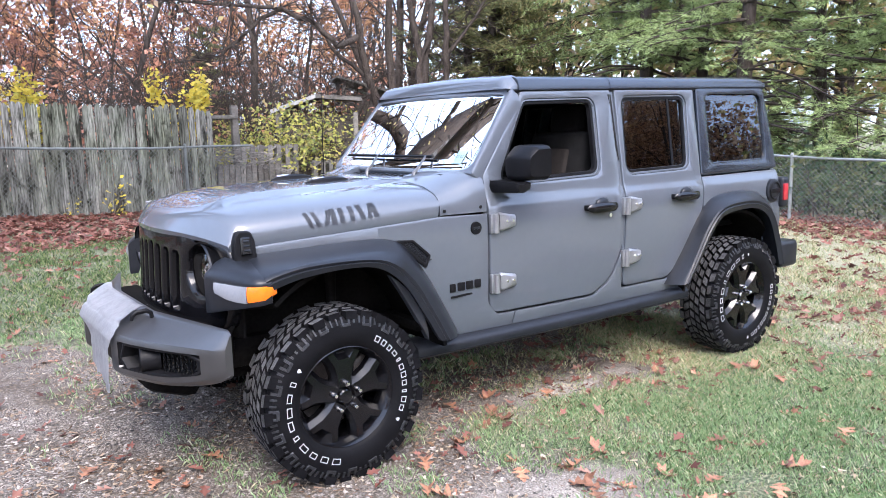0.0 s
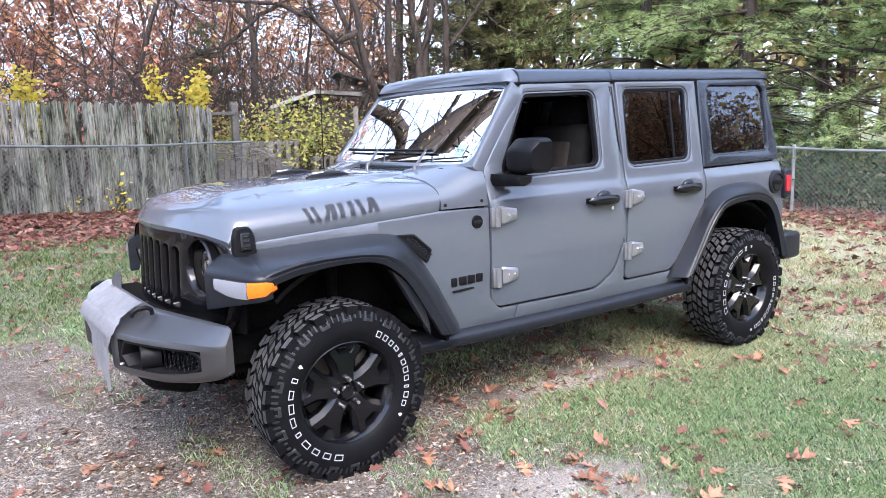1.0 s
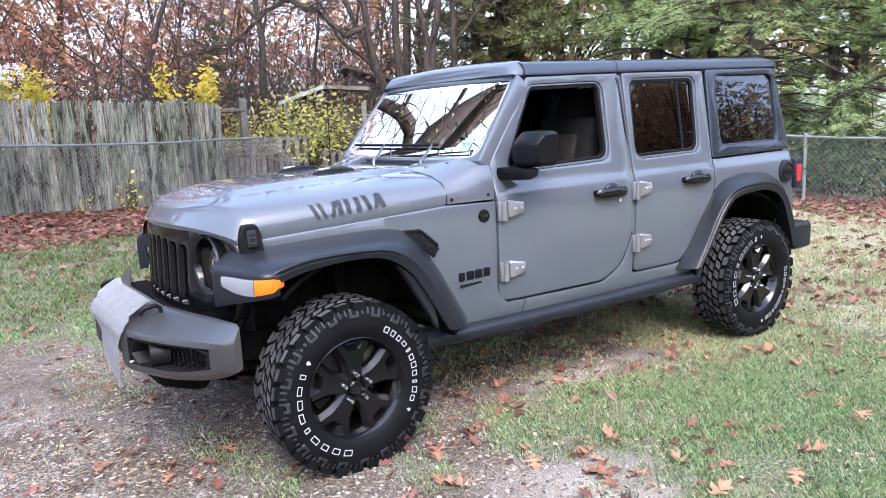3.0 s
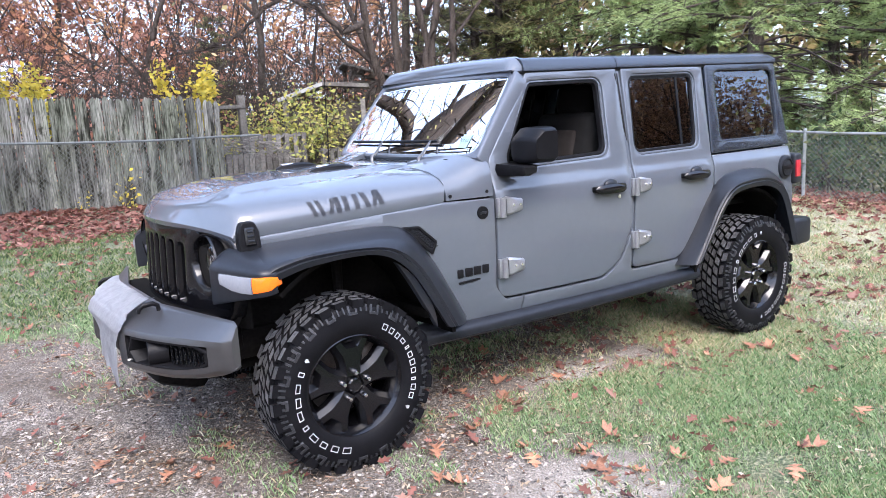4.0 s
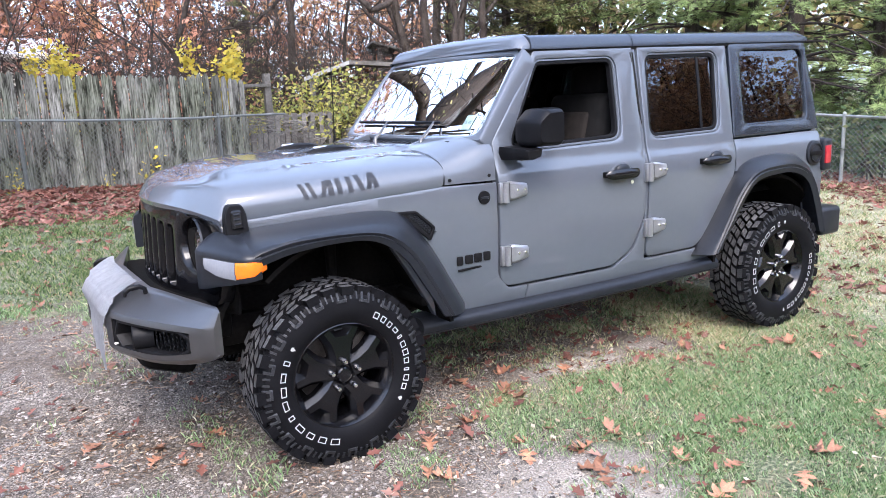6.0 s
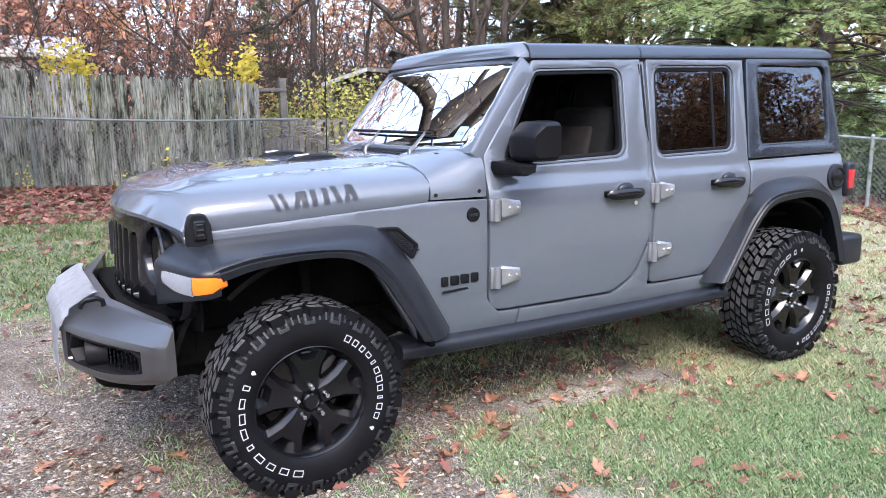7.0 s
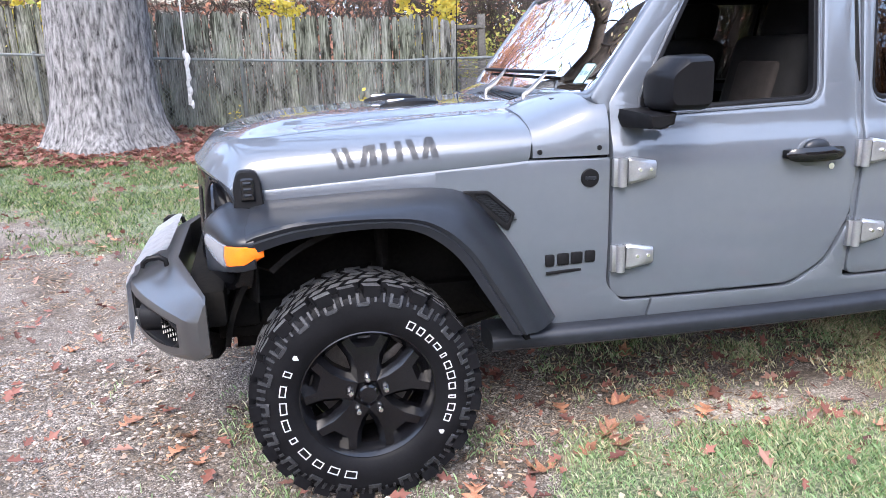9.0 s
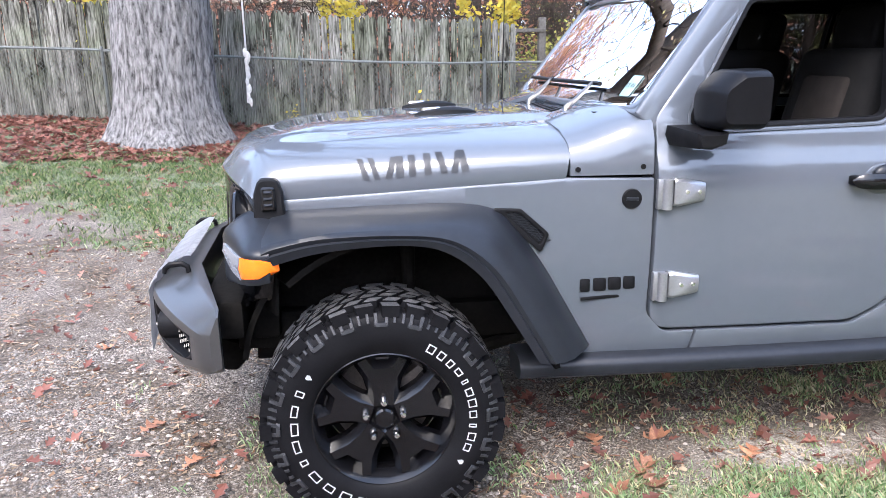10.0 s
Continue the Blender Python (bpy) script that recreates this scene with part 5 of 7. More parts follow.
# ---- thin wrap left over the bumper ----
def wrap():
    """A thin sheet that lies over the bumper's top between the hooks and hangs down before it."""
    bm = bmesh.new()
    cols, rows = 30, 44
    grid = []
    for j in range(rows + 1):
        t = j / rows
        row = []
        for i in range(cols + 1):
            u = i / cols
            # wide on top, a narrow hanging tongue with a slanting hem
            length = t * (0.37 + 0.08 * u + 0.03 * noise.noise(Vector((u * 5, 2.0, 0))))
            hang = max(0.0, length - 0.19)
            tongue = min(1.0, hang / 0.06)
            y = mix(mix(0.34, -0.33, u), mix(0.03, -0.29, u), tongue ** 0.7) + 0.015 * noise.noise(Vector((u * 4, t * 4, 7)))
            front = bumper_x(y) - 0.04 * (y + 0.74)
            fold = noise.noise(Vector((y * 13, length * 4, 1.0))) * 0.016 + noise.noise(Vector((y * 34 + length * 9, length * 12, 4.0))) * 0.006
            if length < 0.125:
                x, z = front + 0.15 - length, 0.789 - 0.52 * max(0.0, length - 0.02)
                z += 0.03 * math.exp(-((abs(y) - 0.38) / 0.07) ** 2) + abs(fold) * 0.9 + 0.006
            elif length < 0.19:
                f = (length - 0.125) / 0.065
                x, z = front + 0.025 - 0.035 * f, 0.734 - 0.045 * f * f + abs(fold) * 0.5
            else:
                x, z = front - 0.012 - abs(fold) * 0.9 - 0.05 * hang, 0.689 - hang
            row.append(bm.verts.new((x, y, z)))
        grid.append(row)
    for a, b in zip(grid, grid[1:]):
        for k in range(cols):
            bm.faces.new((a[k], a[k + 1], b[k + 1], b[k]))
    bmesh.ops.solidify(bm, geom=bm.faces[:], thickness=0.002)
    ob = new("plastic_wrap", mesh_of(bm, CLOTH, 60))
    return tagged(ob, "crumpled white plastic wrap hanging over the front bumper", "plastic wrap")


wrap()

# ---- fences ----
def soup(name, verts, faces, material, parent=None, label="", smooth=False):
    me = bpy.data.meshes.new("mesh")
    me.from_pydata(verts, [], faces)
    me.materials.append(material)
    if smooth:
        me.polygons.foreach_set("use_smooth", [True] * len(me.polygons))
    ob = new(name, me)
    if parent:
        ob.parent = parent
        ob.matrix_parent_inverse = wm(parent).inverted()
    if label:
        ob["label"] = label
    return ob


def limb(V, F, path, radii, n=6):
    """Adds a tapered tube to a vertex and a face list."""
    side, first = None, len(V)
    for i, p in enumerate(path):
        d = path[min(i + 1, len(path) - 1)] - path[max(i - 1, 0)]
        d = d.normalized() if d.length > 1e-9 else Vector((0, 0, 1))
        side = d.orthogonal() if side is None else side - d * side.dot(d)
        side.normalize()
        up = d.cross(side)
        for k in range(n):
            a = 2 * math.pi * k / n
            V.append(p + (side * math.cos(a) + up * math.sin(a)) * radii[i])
    for i in range(len(path) - 1):
        for k in range(n):
            a, b = first + i * n + k, first + i * n + (k + 1) % n
            F.append((a, b, b + n, a + n))


def chain_link(name, a, b, height, step, label, tube_metal=GALV):
    """A wire fence between two points of the plan: posts, top rail and woven wire."""
    a, b = Vector(a), Vector(b)
    d = (b - a)
    length = d.length
    d.normalize()
    def gp(t, h):
        p = a + d * t
        return Vector((p.x, p.y, ground_z(p.x, p.y) + h))
    f = thing(name, (a.x, a.y, ground_z(a.x, a.y)), label, "fence")
    t = 0.0
    while t <= length + 0.01:
        post = part("post", tube([gp(t, -0.05), gp(t, height + 0.02)], 0.026, 8), tube_metal, f)
        part("post_cap", tube([gp(t, height + 0.015), gp(t, height + 0.045)], [0.03, 0.012], 8), tube_metal, post)
        t += step
    part("top_rail", tube([gp(k, height - 0.015) for k in steps(0, length, 0.8)], 0.02, 8), tube_metal, f)
    V, F = [], []
    k = -height
    off = Vector((d.y, -d.x, 0)) * 0.03
    while k < length:
        for sgn in (1, -1):
            pts = []
            for h in steps(0.03, height - 0.02, 0.26):
                tt = k + h if sgn > 0 else k + height - h
                if 0 <= tt <= length:
                    pts.append(gp(tt, h) + off)
            if len(pts) > 1:
                limb(V, F, pts, [0.003] * len(pts), 3)
        k += 0.075
    soup("woven_wire", V, F, DULL, f, "diamond-patterned wire mesh")
    return f


chain_link("chain_link_fence", (-9.6, 8.93), (3.3, 8.93), 1.08, 2.93, "dull galvanised chain-link fence before a wooden fence", DULL)
chain_link("chain_link_fence", (9.75, -5.2), (9.02, 9.0), 1.0, 2.55, "galvanised chain-link fence under evergreen boughs")


def picket_mesh(rnd):
    w, h, t = 0.046, 1.8, 0.018
    prof = [(-w, 0), (w, 0), (w, h - 0.07), (w * 0.55, h - 0.02), (0.0, h), (-w * 0.55, h - 0.02), (-w, h - 0.07)]
    prof = [(x + rnd.uniform(-0.003, 0.003), z + (rnd.uniform(-0.015, 0.015) if z > 1 else 0)) for x, z in prof]
    bm = bmesh.new()
    a = [bm.verts.new((x, -t / 2, z)) for x, z in prof]
    b = [bm.verts.new((x, t / 2, z)) for x, z in prof]
    bm.faces.new(a)
    bm.faces.new(b[::-1])
    for k in range(len(prof)):
        bm.faces.new((a[k], b[k], b[(k + 1) % len(prof)], a[(k + 1) % len(prof)]))
    return mesh_of(bm, WOOD_GREY, 0)


def stockade():
    rnd = random.Random(11)
    f = thing("wooden_fence", (-3, 9.15, ground_z(-3, 9.15)), "weathered grey wooden picket fence with dark stains", "fence")
    inv = wm(f).inverted()
    meshes = [picket_mesh(rnd) for _ in range(7)]
    x = -11.0
    while x < 2.72:
        p = new("picket", rnd.choice(meshes))
        p.parent, p.matrix_parent_inverse = f, inv
        low = 0.0 if x < 2.0 else -0.12 * (x - 2.0)
        p.matrix_basis = pose(x, 9.15 + rnd.uniform(-0.006, 0.006), ground_z(x, 9.15) - 0.04 + rnd.uniform(-0.025, 0.02) + low, rnd.uniform(-1, 1), rnd.uniform(-0.8, 0.8), rnd.uniform(-2, 2))
        x += rnd.uniform(0.094, 0.1) if rnd.random() > 0.12 else 0.107
    for h in (0.35, 0.95, 1.5):
        part("backing_rail", tube([(k, 9.19, ground_z(k, 9.19) + h) for k in steps(-11, 2.7, 0.9)], 0.035, 4), WOOD_GREY, f)


stockade()

# ---- wood pile past the fence's end ----
def pallet(at, tilt, turn, w=1.15, h=0.95):
    ob = thing("wooden_pallet", at, "old grey wooden pallet standing on edge", "pallet", "pallets by the fence")
    m = pose(*at, tilt, 0, turn)
    def slab(name, c, s):
        bm = box(c, s, 0.004)
        bmesh.ops.transform(bm, matrix=m, verts=bm.verts)
        part(name, bm, OLDWOOD, ob, smooth=0)
    for k in range(7):
        slab("board", (-w / 2 + 0.06 + k * (w - 0.12) / 6, -0.055, h / 2), (0.09, 0.018, h))
    for k in range(3):
        slab("runner", (0, 0, 0.05 + k * (h - 0.1) / 2), (w, 0.09, 0.04))
    for k in range(4):
        slab("board", (-w / 2 + 0.08 + k * (w - 0.16) / 3, 0.055, h / 2), (0.09, 0.018, h))


pallet((3.12, 9.4, ground_z(3.12, 9.4)), 5, 3, 0.75, 0.72)
pallet((3.85, 9.5, ground_z(3.85, 9.5)), -4, -5, 0.78, 0.68)
pallet((3.95, 9.85, ground_z(3.95, 9.85)), 3, -2, 1.15, 1.04)
pallet((5.4, 9.9, ground_z(5.4, 9.9)), 4, 3, 1.15, 0.7)


def brush_pile():
    rnd = random.Random(5)
    V, F = [], []
    for _ in range(95):
        p = Vector((rnd.uniform(2.5, 4.0), rnd.uniform(9.15, 9.6), 0))
        p.z = ground_z(p.x, p.y) + rnd.uniform(0.62, 0.95)
        a, ln, curve = rnd.uniform(0, 6.28), rnd.uniform(0.3, 1.0), rnd.gauss(0, 0.5)
        pts = []
        for i in range(7):
            pts.append(p.copy())
            a += curve + rnd.gauss(0, 0.2)
            p += Vector((math.cos(a), rnd.uniform(-0.25, 0.2), math.sin(a) * 0.45)) * ln / 6
        r = rnd.uniform(0.004, 0.014)
        limb(V, F, pts, [r * (1 - 0.12 * i) for i in range(7)], 5)
    tagged(soup("brush_pile", V, F, OLDWOOD), "tangled pile of bare grey branches on pallets", "brush pile", kind="stuff")


brush_pile()

# fence post behind the pile, crate by the fence's foot, rope
post = new("wooden_post", mesh_of(box((3.2, 9.5, ground_z(3.2, 9.5) + 0.88), (0.12, 0.12, 1.76), 0.01), OLDWOOD))
tagged(post, "weathered square wooden post among yellow shrubs", "post")
bar = new("wooden_rail", mesh_of(box((2.95, 9.44, ground_z(3, 9.5) + 1.55), (0.6, 0.05, 0.06), 0.006), OLDWOOD))
tagged(bar, "weathered wooden rail fixed to a post", "rail")
CRATE = surface("faded_blue_plastic", (0.3, 0.33, 0.4), (0.42, 0.44, 0.5), 12, 0.6)
cr = thing("plastic_crate", (1.62, 8.72, ground_z(1.62, 8.72)), "faded blue-grey plastic crate at the fence foot", "crate")
part("crate_body", box((1.62, 8.72, ground_z(1.62, 8.72) + 0.1), (0.4, 0.28, 0.24), 0.02), CRATE, cr)
part("crate_rim", box((1.62, 8.72, ground_z(1.62, 8.72) + 0.215), (0.43, 0.31, 0.03), 0.008), CRATE, cr)
ROPE = surface("white_frayed_rope", (0.55, 0.53, 0.5), (0.78, 0.76, 0.73), 40, 0.9, 0.004, 200)
rp = thing("rope", (-1.6, 8.8, 0.9), "white rope with knots hanging before the fence", "rope")
part("strand", tube([(-1.55, 8.3, 5.2), (-1.58, 8.6, 3.0), (-1.6, 8.78, 1.6), (-1.63, 8.8, 0.85)], [0.012, 0.012, 0.014, 0.02], 6), ROPE, rp)
for z, r in ((1.6, 0.03), (1.54, 0.038), (1.46, 0.034), (1.36, 0.032), (1.27, 0.03), (1.17, 0.028), (1.06, 0.03), (0.95, 0.026), (0.86, 0.03)):
    bm = bmesh.new()
    bmesh.ops.create_icosphere(bm, subdivisions=2, radius=1)
    bmesh.ops.transform(bm, matrix=pose(-1.6 + 0.03 * math.sin(z * 30), 8.78, z) @ Matrix.Diagonal((r, r, r * 2.3, 1)), verts=bm.verts)
    for v in bm.verts:
        v.co += Vector((0.012, 0.012, 0.012)) * noise.noise(v.co * 30)
    part("knot", bm, ROPE, rp)

# ---- outbuildings ----
CREAM = surface("cream_siding", (0.5, 0.46, 0.38), (0.62, 0.58, 0.5), 3, 0.7, 0.004)
PALEROOF = surface("pale_metal_roof", (0.5, 0.52, 0.55), (0.62, 0.64, 0.67), 3, 0.5)
FASCIA = surface("chalky_fascia_paint", (0.22, 0.22, 0.215), (0.38, 0.375, 0.36), 5, 0.8, 0.003)
# shade under the shed roofs is put into this wall colour
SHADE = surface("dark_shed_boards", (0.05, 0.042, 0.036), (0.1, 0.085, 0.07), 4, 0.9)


def cabin(at, size, wall, ridge, label):
    x, y = at
    z = ground_z(x, y)
    ob = thing("outbuilding", (x, y, z), label, "outbuilding")
    w, d = size
    part("wall", box((x, y, z + wall / 2), (w, d, wall), 0.02), CREAM, ob)
    rf = part("roof", loft([[(x + sx * (w / 2 + 0.2), y - d / 2 - 0.25, z + wall), (x + sx * (w / 2 + 0.2), y, z + ridge), (x + sx * (w / 2 + 0.2), y + d / 2 + 0.25, z + wall), (x + sx * (w / 2 + 0.2), y + d / 2 + 0.25, z + wall - 0.08), (x + sx * (w / 2 + 0.2), y, z + ridge - 0.1), (x + sx * (w / 2 + 0.2), y - d / 2 - 0.25, z + wall - 0.08)] for sx in (-1, 1)]), PALEROOF, ob)
    part("fascia", box((x, y - d / 2 - 0.26, z + wall - 0.06), (w + 0.42, 0.02, 0.14), 0.004), CREAM, rf)
    for k in (-1, 1):
        wd = part("window", box((x + k * w * 0.25, y - d / 2 - 0.01, z + wall * 0.55), (0.7, 0.05, 0.6), 0.01), CREAM, ob)
        part("pane", box((x + k * w * 0.25, y - d / 2 - 0.04, z + wall * 0.55), (0.58, 0.01, 0.48)), TINT, wd)


cabin((-1.6, 22), (4.6, 3.0), 2.45, 3.05, "low cream outbuilding with a pale roof behind the fence")
cabin((-8.5, 24), (5.0, 3.2), 2.45, 3.1, "low cream outbuilding with a pale roof beyond trees")


def lean_to(x, y, turn, w, d, low, high, label):
    z = ground_z(x, y)
    ob = thing("lean_to_shed", (x, y, z), label, "shed")
    m = pose(x, y, z, 0, 0, turn)
    def piece(name, c, s, mat, tilt=0.0, parent=ob):
        bm = box(c, s, 0.01, (0, tilt, 0))
        bmesh.ops.transform(bm, matrix=m, verts=bm.verts)
        return part(name, bm, mat, parent, smooth=0)
    t = -math.degrees(math.atan2(high - low, w))
    rf = piece("roof", (0, 0, (low + high) / 2), (w + 0.3, d + 0.3, 0.06), OLDWOOD, t)
    piece("fascia", (0, -d / 2 - 0.16, (low + high) / 2 - 0.03), (w + 0.3, 0.03, 0.13), PALEROOF, t, rf)
    for sx, h in ((-1, low), (1, high)):
        for sy in (-1, 1):
            piece("post", (sx * w / 2 * 0.92, sy * d / 2 * 0.92, h / 2 - 0.03), (0.1, 0.1, h), OLDWOOD)
    piece("back_wall", (0, d / 2 * 0.9, low / 2), (w, 0.03, low), SHADE)


def gable_shed(x, y, turn, half, depth, eave_l, peak, eave_r, label):
    z = ground_z(x, y)
    ob = thing("gable_shed", (x, y, z), label, "shed")
    m = pose(x, y, z, 0, 0, turn)
    def put(name, bm, mat, parent=ob):
        bmesh.ops.transform(bm, matrix=m, verts=bm.verts)
        return part(name, bm, mat, parent, smooth=0)
    for name, x0, z0, x1, z1 in (("roof_slope", -half, eave_l, 0.0, peak), ("roof_slope", 0.0, peak, half, eave_r)):
        rf = put(name, loft([[(x0, yy, z0), (x1, yy, z1), (x1, yy, z1 + 0.05), (x0, yy, z0 + 0.05)] for yy in (-depth / 2, depth / 2)]), OLDWOOD)
        put("fascia", loft([[(x0, yy, z0 - 0.025), (x1, yy, z1 - 0.025), (x1, yy, z1 + 0.055), (x0, yy, z0 + 0.055)] for yy in (-depth / 2 - 0.02, -depth / 2)]), FASCIA if x0 < 0 else OLDWOOD, rf)
    for px in (-half * 0.85, half * 0.85):
        put("post", box((px, -depth / 2 + 0.1, eave_l / 2 - 0.03), (0.1, 0.1, eave_l), 0.008), OLDWOOD)
    put("wall", box((0, 0.1, eave_l / 2 - 0.05), (half * 1.7, depth * 0.6, eave_l - 0.05), 0.0), SHADE)


gable_shed(5.7, 11.2, -30, 0.95, 1.4, 1.62, 1.92, 1.84, "small old shed with a pale gable fascia among shrubs")
lean_to(8.1, 13.4, 160, 1.4, 1.3, 2.05, 2.45, "old grey lean-to shed roof behind shrubs")

# ---- trees ----
def leaf_material(name, *colours):
    m = bpy.data.materials.new(name)
    n, l, p = links_of(m)
    r = n.new("ShaderNodeValToRGB")
    while len(r.color_ramp.elements) < len(colours):
        r.color_ramp.elements.new(0.5)
    for k, (e, c) in enumerate(zip(r.color_ramp.elements, colours)):
        e.position, e.color = k / max(1, len(colours) - 1), (*c, 1)
    l.new(n.new("ShaderNodeNewGeometry").outputs["Random Per Island"], r.inputs[0])
    l.new(r.outputs[0], p.inputs["Base Color"])
    p.inputs["Roughness"].default_value = 0.7
    p.inputs["Subsurface Weight"].default_value = 0.0
    tr, mx = n.new("ShaderNodeBsdfTranslucent"), n.new("ShaderNodeMixShader")
    l.new(r.outputs[0], tr.inputs[0])
    mx.inputs[0].default_value = 0.35
    l.new(p.outputs[0], mx.inputs[1])
    l.new(tr.outputs[0], mx.inputs[2])
    l.new(mx.outputs[0], n["Material Output"].inputs[0])
    return m


ORANGE = leaf_material("orange_brown_leaves", (0.2, 0.1, 0.055), (0.42, 0.2, 0.09), (0.6, 0.31, 0.14), (0.32, 0.2, 0.11))
MIXED = leaf_material("mixed_autumn_leaves", (0.22, 0.24, 0.08), (0.5, 0.45, 0.17), (0.5, 0.32, 0.18), (0.36, 0.27, 0.18))
BROWN = leaf_material("brown_leaves", (0.09, 0.048, 0.028), (0.25, 0.13, 0.065), (0.42, 0.24, 0.125))
RUSSET = leaf_material("russet_leaves", (0.15, 0.075, 0.055), (0.33, 0.16, 0.11), (0.46, 0.21, 0.12))
YELLOW = leaf_material("yellow_leaves", (0.45, 0.36, 0.04), (0.62, 0.47, 0.05), (0.38, 0.36, 0.07))
LIME = leaf_material("yellow_green_leaves", (0.2, 0.24, 0.05), (0.45, 0.4, 0.09), (0.12, 0.16, 0.04), (0.3, 0.22, 0.1))
NEEDLE = leaf_material("pine_needles", (0.13, 0.19, 0.055), (0.24, 0.32, 0.11), (0.35, 0.43, 0.18))
CEDAR = leaf_material("cedar_sprays", (0.06, 0.072, 0.025), (0.125, 0.14, 0.05), (0.22, 0.185, 0.075))


def leaf_card(V, F, p, size, rnd):
    d = Vector((rnd.gauss(0, 1), rnd.gauss(0, 1), rnd.gauss(0, 0.6))).normalized()
    e = d.orthogonal().normalized() * rnd.choice((-1, 1))
    e = (e + d.cross(e) * rnd.uniform(-1, 1)).normalized()
    k = len(V)
    V.extend((p, p + d * size * 0.45 + e * size * 0.3, p + d * size, p + d * size * 0.5 - e * size * 0.3))
    F.append((k, k + 1, k + 2, k + 3))


def hardwood(seed, height, girth, leaves, leaf_size=0.1, lean=0.0, spread=1.0, start=0.25, levels=3, twigs=5, loose=0.15):
    """Returns trunk and leaf geometry of a leafless or half-bare tree."""
    rnd = random.Random(seed)
    V, F, LV, LF = [], [], [], []
    tips = []
    def grow(p, d, length, r, level):
        n = 7 if level == 0 else 5 if level == 1 else 3
        pts, rad, dirs = [p.copy()], [r], [d.copy()]
        for i in range(n):
            wob = 0.1 if level == 0 else 0.22
            d = (d + Vector((rnd.gauss(0, wob), rnd.gauss(0, wob), rnd.gauss(0, wob * 0.6) + (0.05 if level else 0.06)))).normalized()
            p = p + d * length / n
            pts.append(p.copy())
            rad.append(max(0.003, r * (1 - 0.8 * (i + 1) / n)))
            dirs.append(d.copy())
        if level == 0:
            rad[0] *= 1.35
        limb(V, F, pts, rad, (9, 5, 3, 3)[min(level, 3)])
        if level >= levels:
            tips.extend(pts[1:])
            return
        kids = (9, twigs + 1, twigs, 3)[min(level, 3)]
        for k in range(kids):
            t = start + (1 - start) * (k + rnd.random()) / kids if level == 0 else 0.2 + 0.8 * (k + rnd.random()) / kids
            i = min(int(t * n), n - 1)
            f = t * n - i
            q = pts[i].lerp(pts[i + 1], f)
            a = rnd.uniform(0, 2 * math.pi)
            out = Vector((math.cos(a), math.sin(a), 0))
            if level:
                out = (out + dirs[i] * 0.2).normalized()
            up = rnd.uniform(0.25, 0.9)
            nd = (out * spread + Vector((0, 0, up)) + dirs[i] * 0.35).normalized()
            grow(q, nd, length * rnd.uniform(0.35, 0.6) * (1 if level else 1 - 0.4 * t), max(0.004, r * (1 - 0.75 * t) * rnd.uniform(0.4, 0.6)), level + 1)
    grow(Vector((0, 0, -0.1)), Vector((lean, 0, 1)).normalized(), height, girth, 0)
    for _ in range(leaves):
        q = rnd.choice(tips) + Vector((rnd.gauss(0, loose), rnd.gauss(0, loose), rnd.gauss(0, loose * 0.8)))
        leaf_card(LV, LF, q, leaf_size * rnd.uniform(0.6, 1.3), rnd)
    return V, F, LV, LF


def plant(name, geo, at, bark, leafy, label, category, group="", turn=0.0, scale=1.0):
    V, F, LV, LF = geo
    ob = thing(name, (at[0], at[1], ground_z(*at) - 0.03), label, category, group)
    ob.matrix_basis = pose(at[0], at[1], ground_z(*at) - 0.03, 0, 0, turn) @ Matrix.Scale(scale, 4)
    t = soup("trunk", V, F, bark, smooth=True)
    t.parent = ob
    if LV:
        c = soup("crown", LV, LF, leafy)
        c.parent = ob
    return ob


def replant(ob, x, y, turn, scale):
    return copy_thing(ob, pose(x, y, ground_z(x, y) - 0.03, 0, 0, turn) @ Matrix.Scale(scale / ob.scale[0], 4))


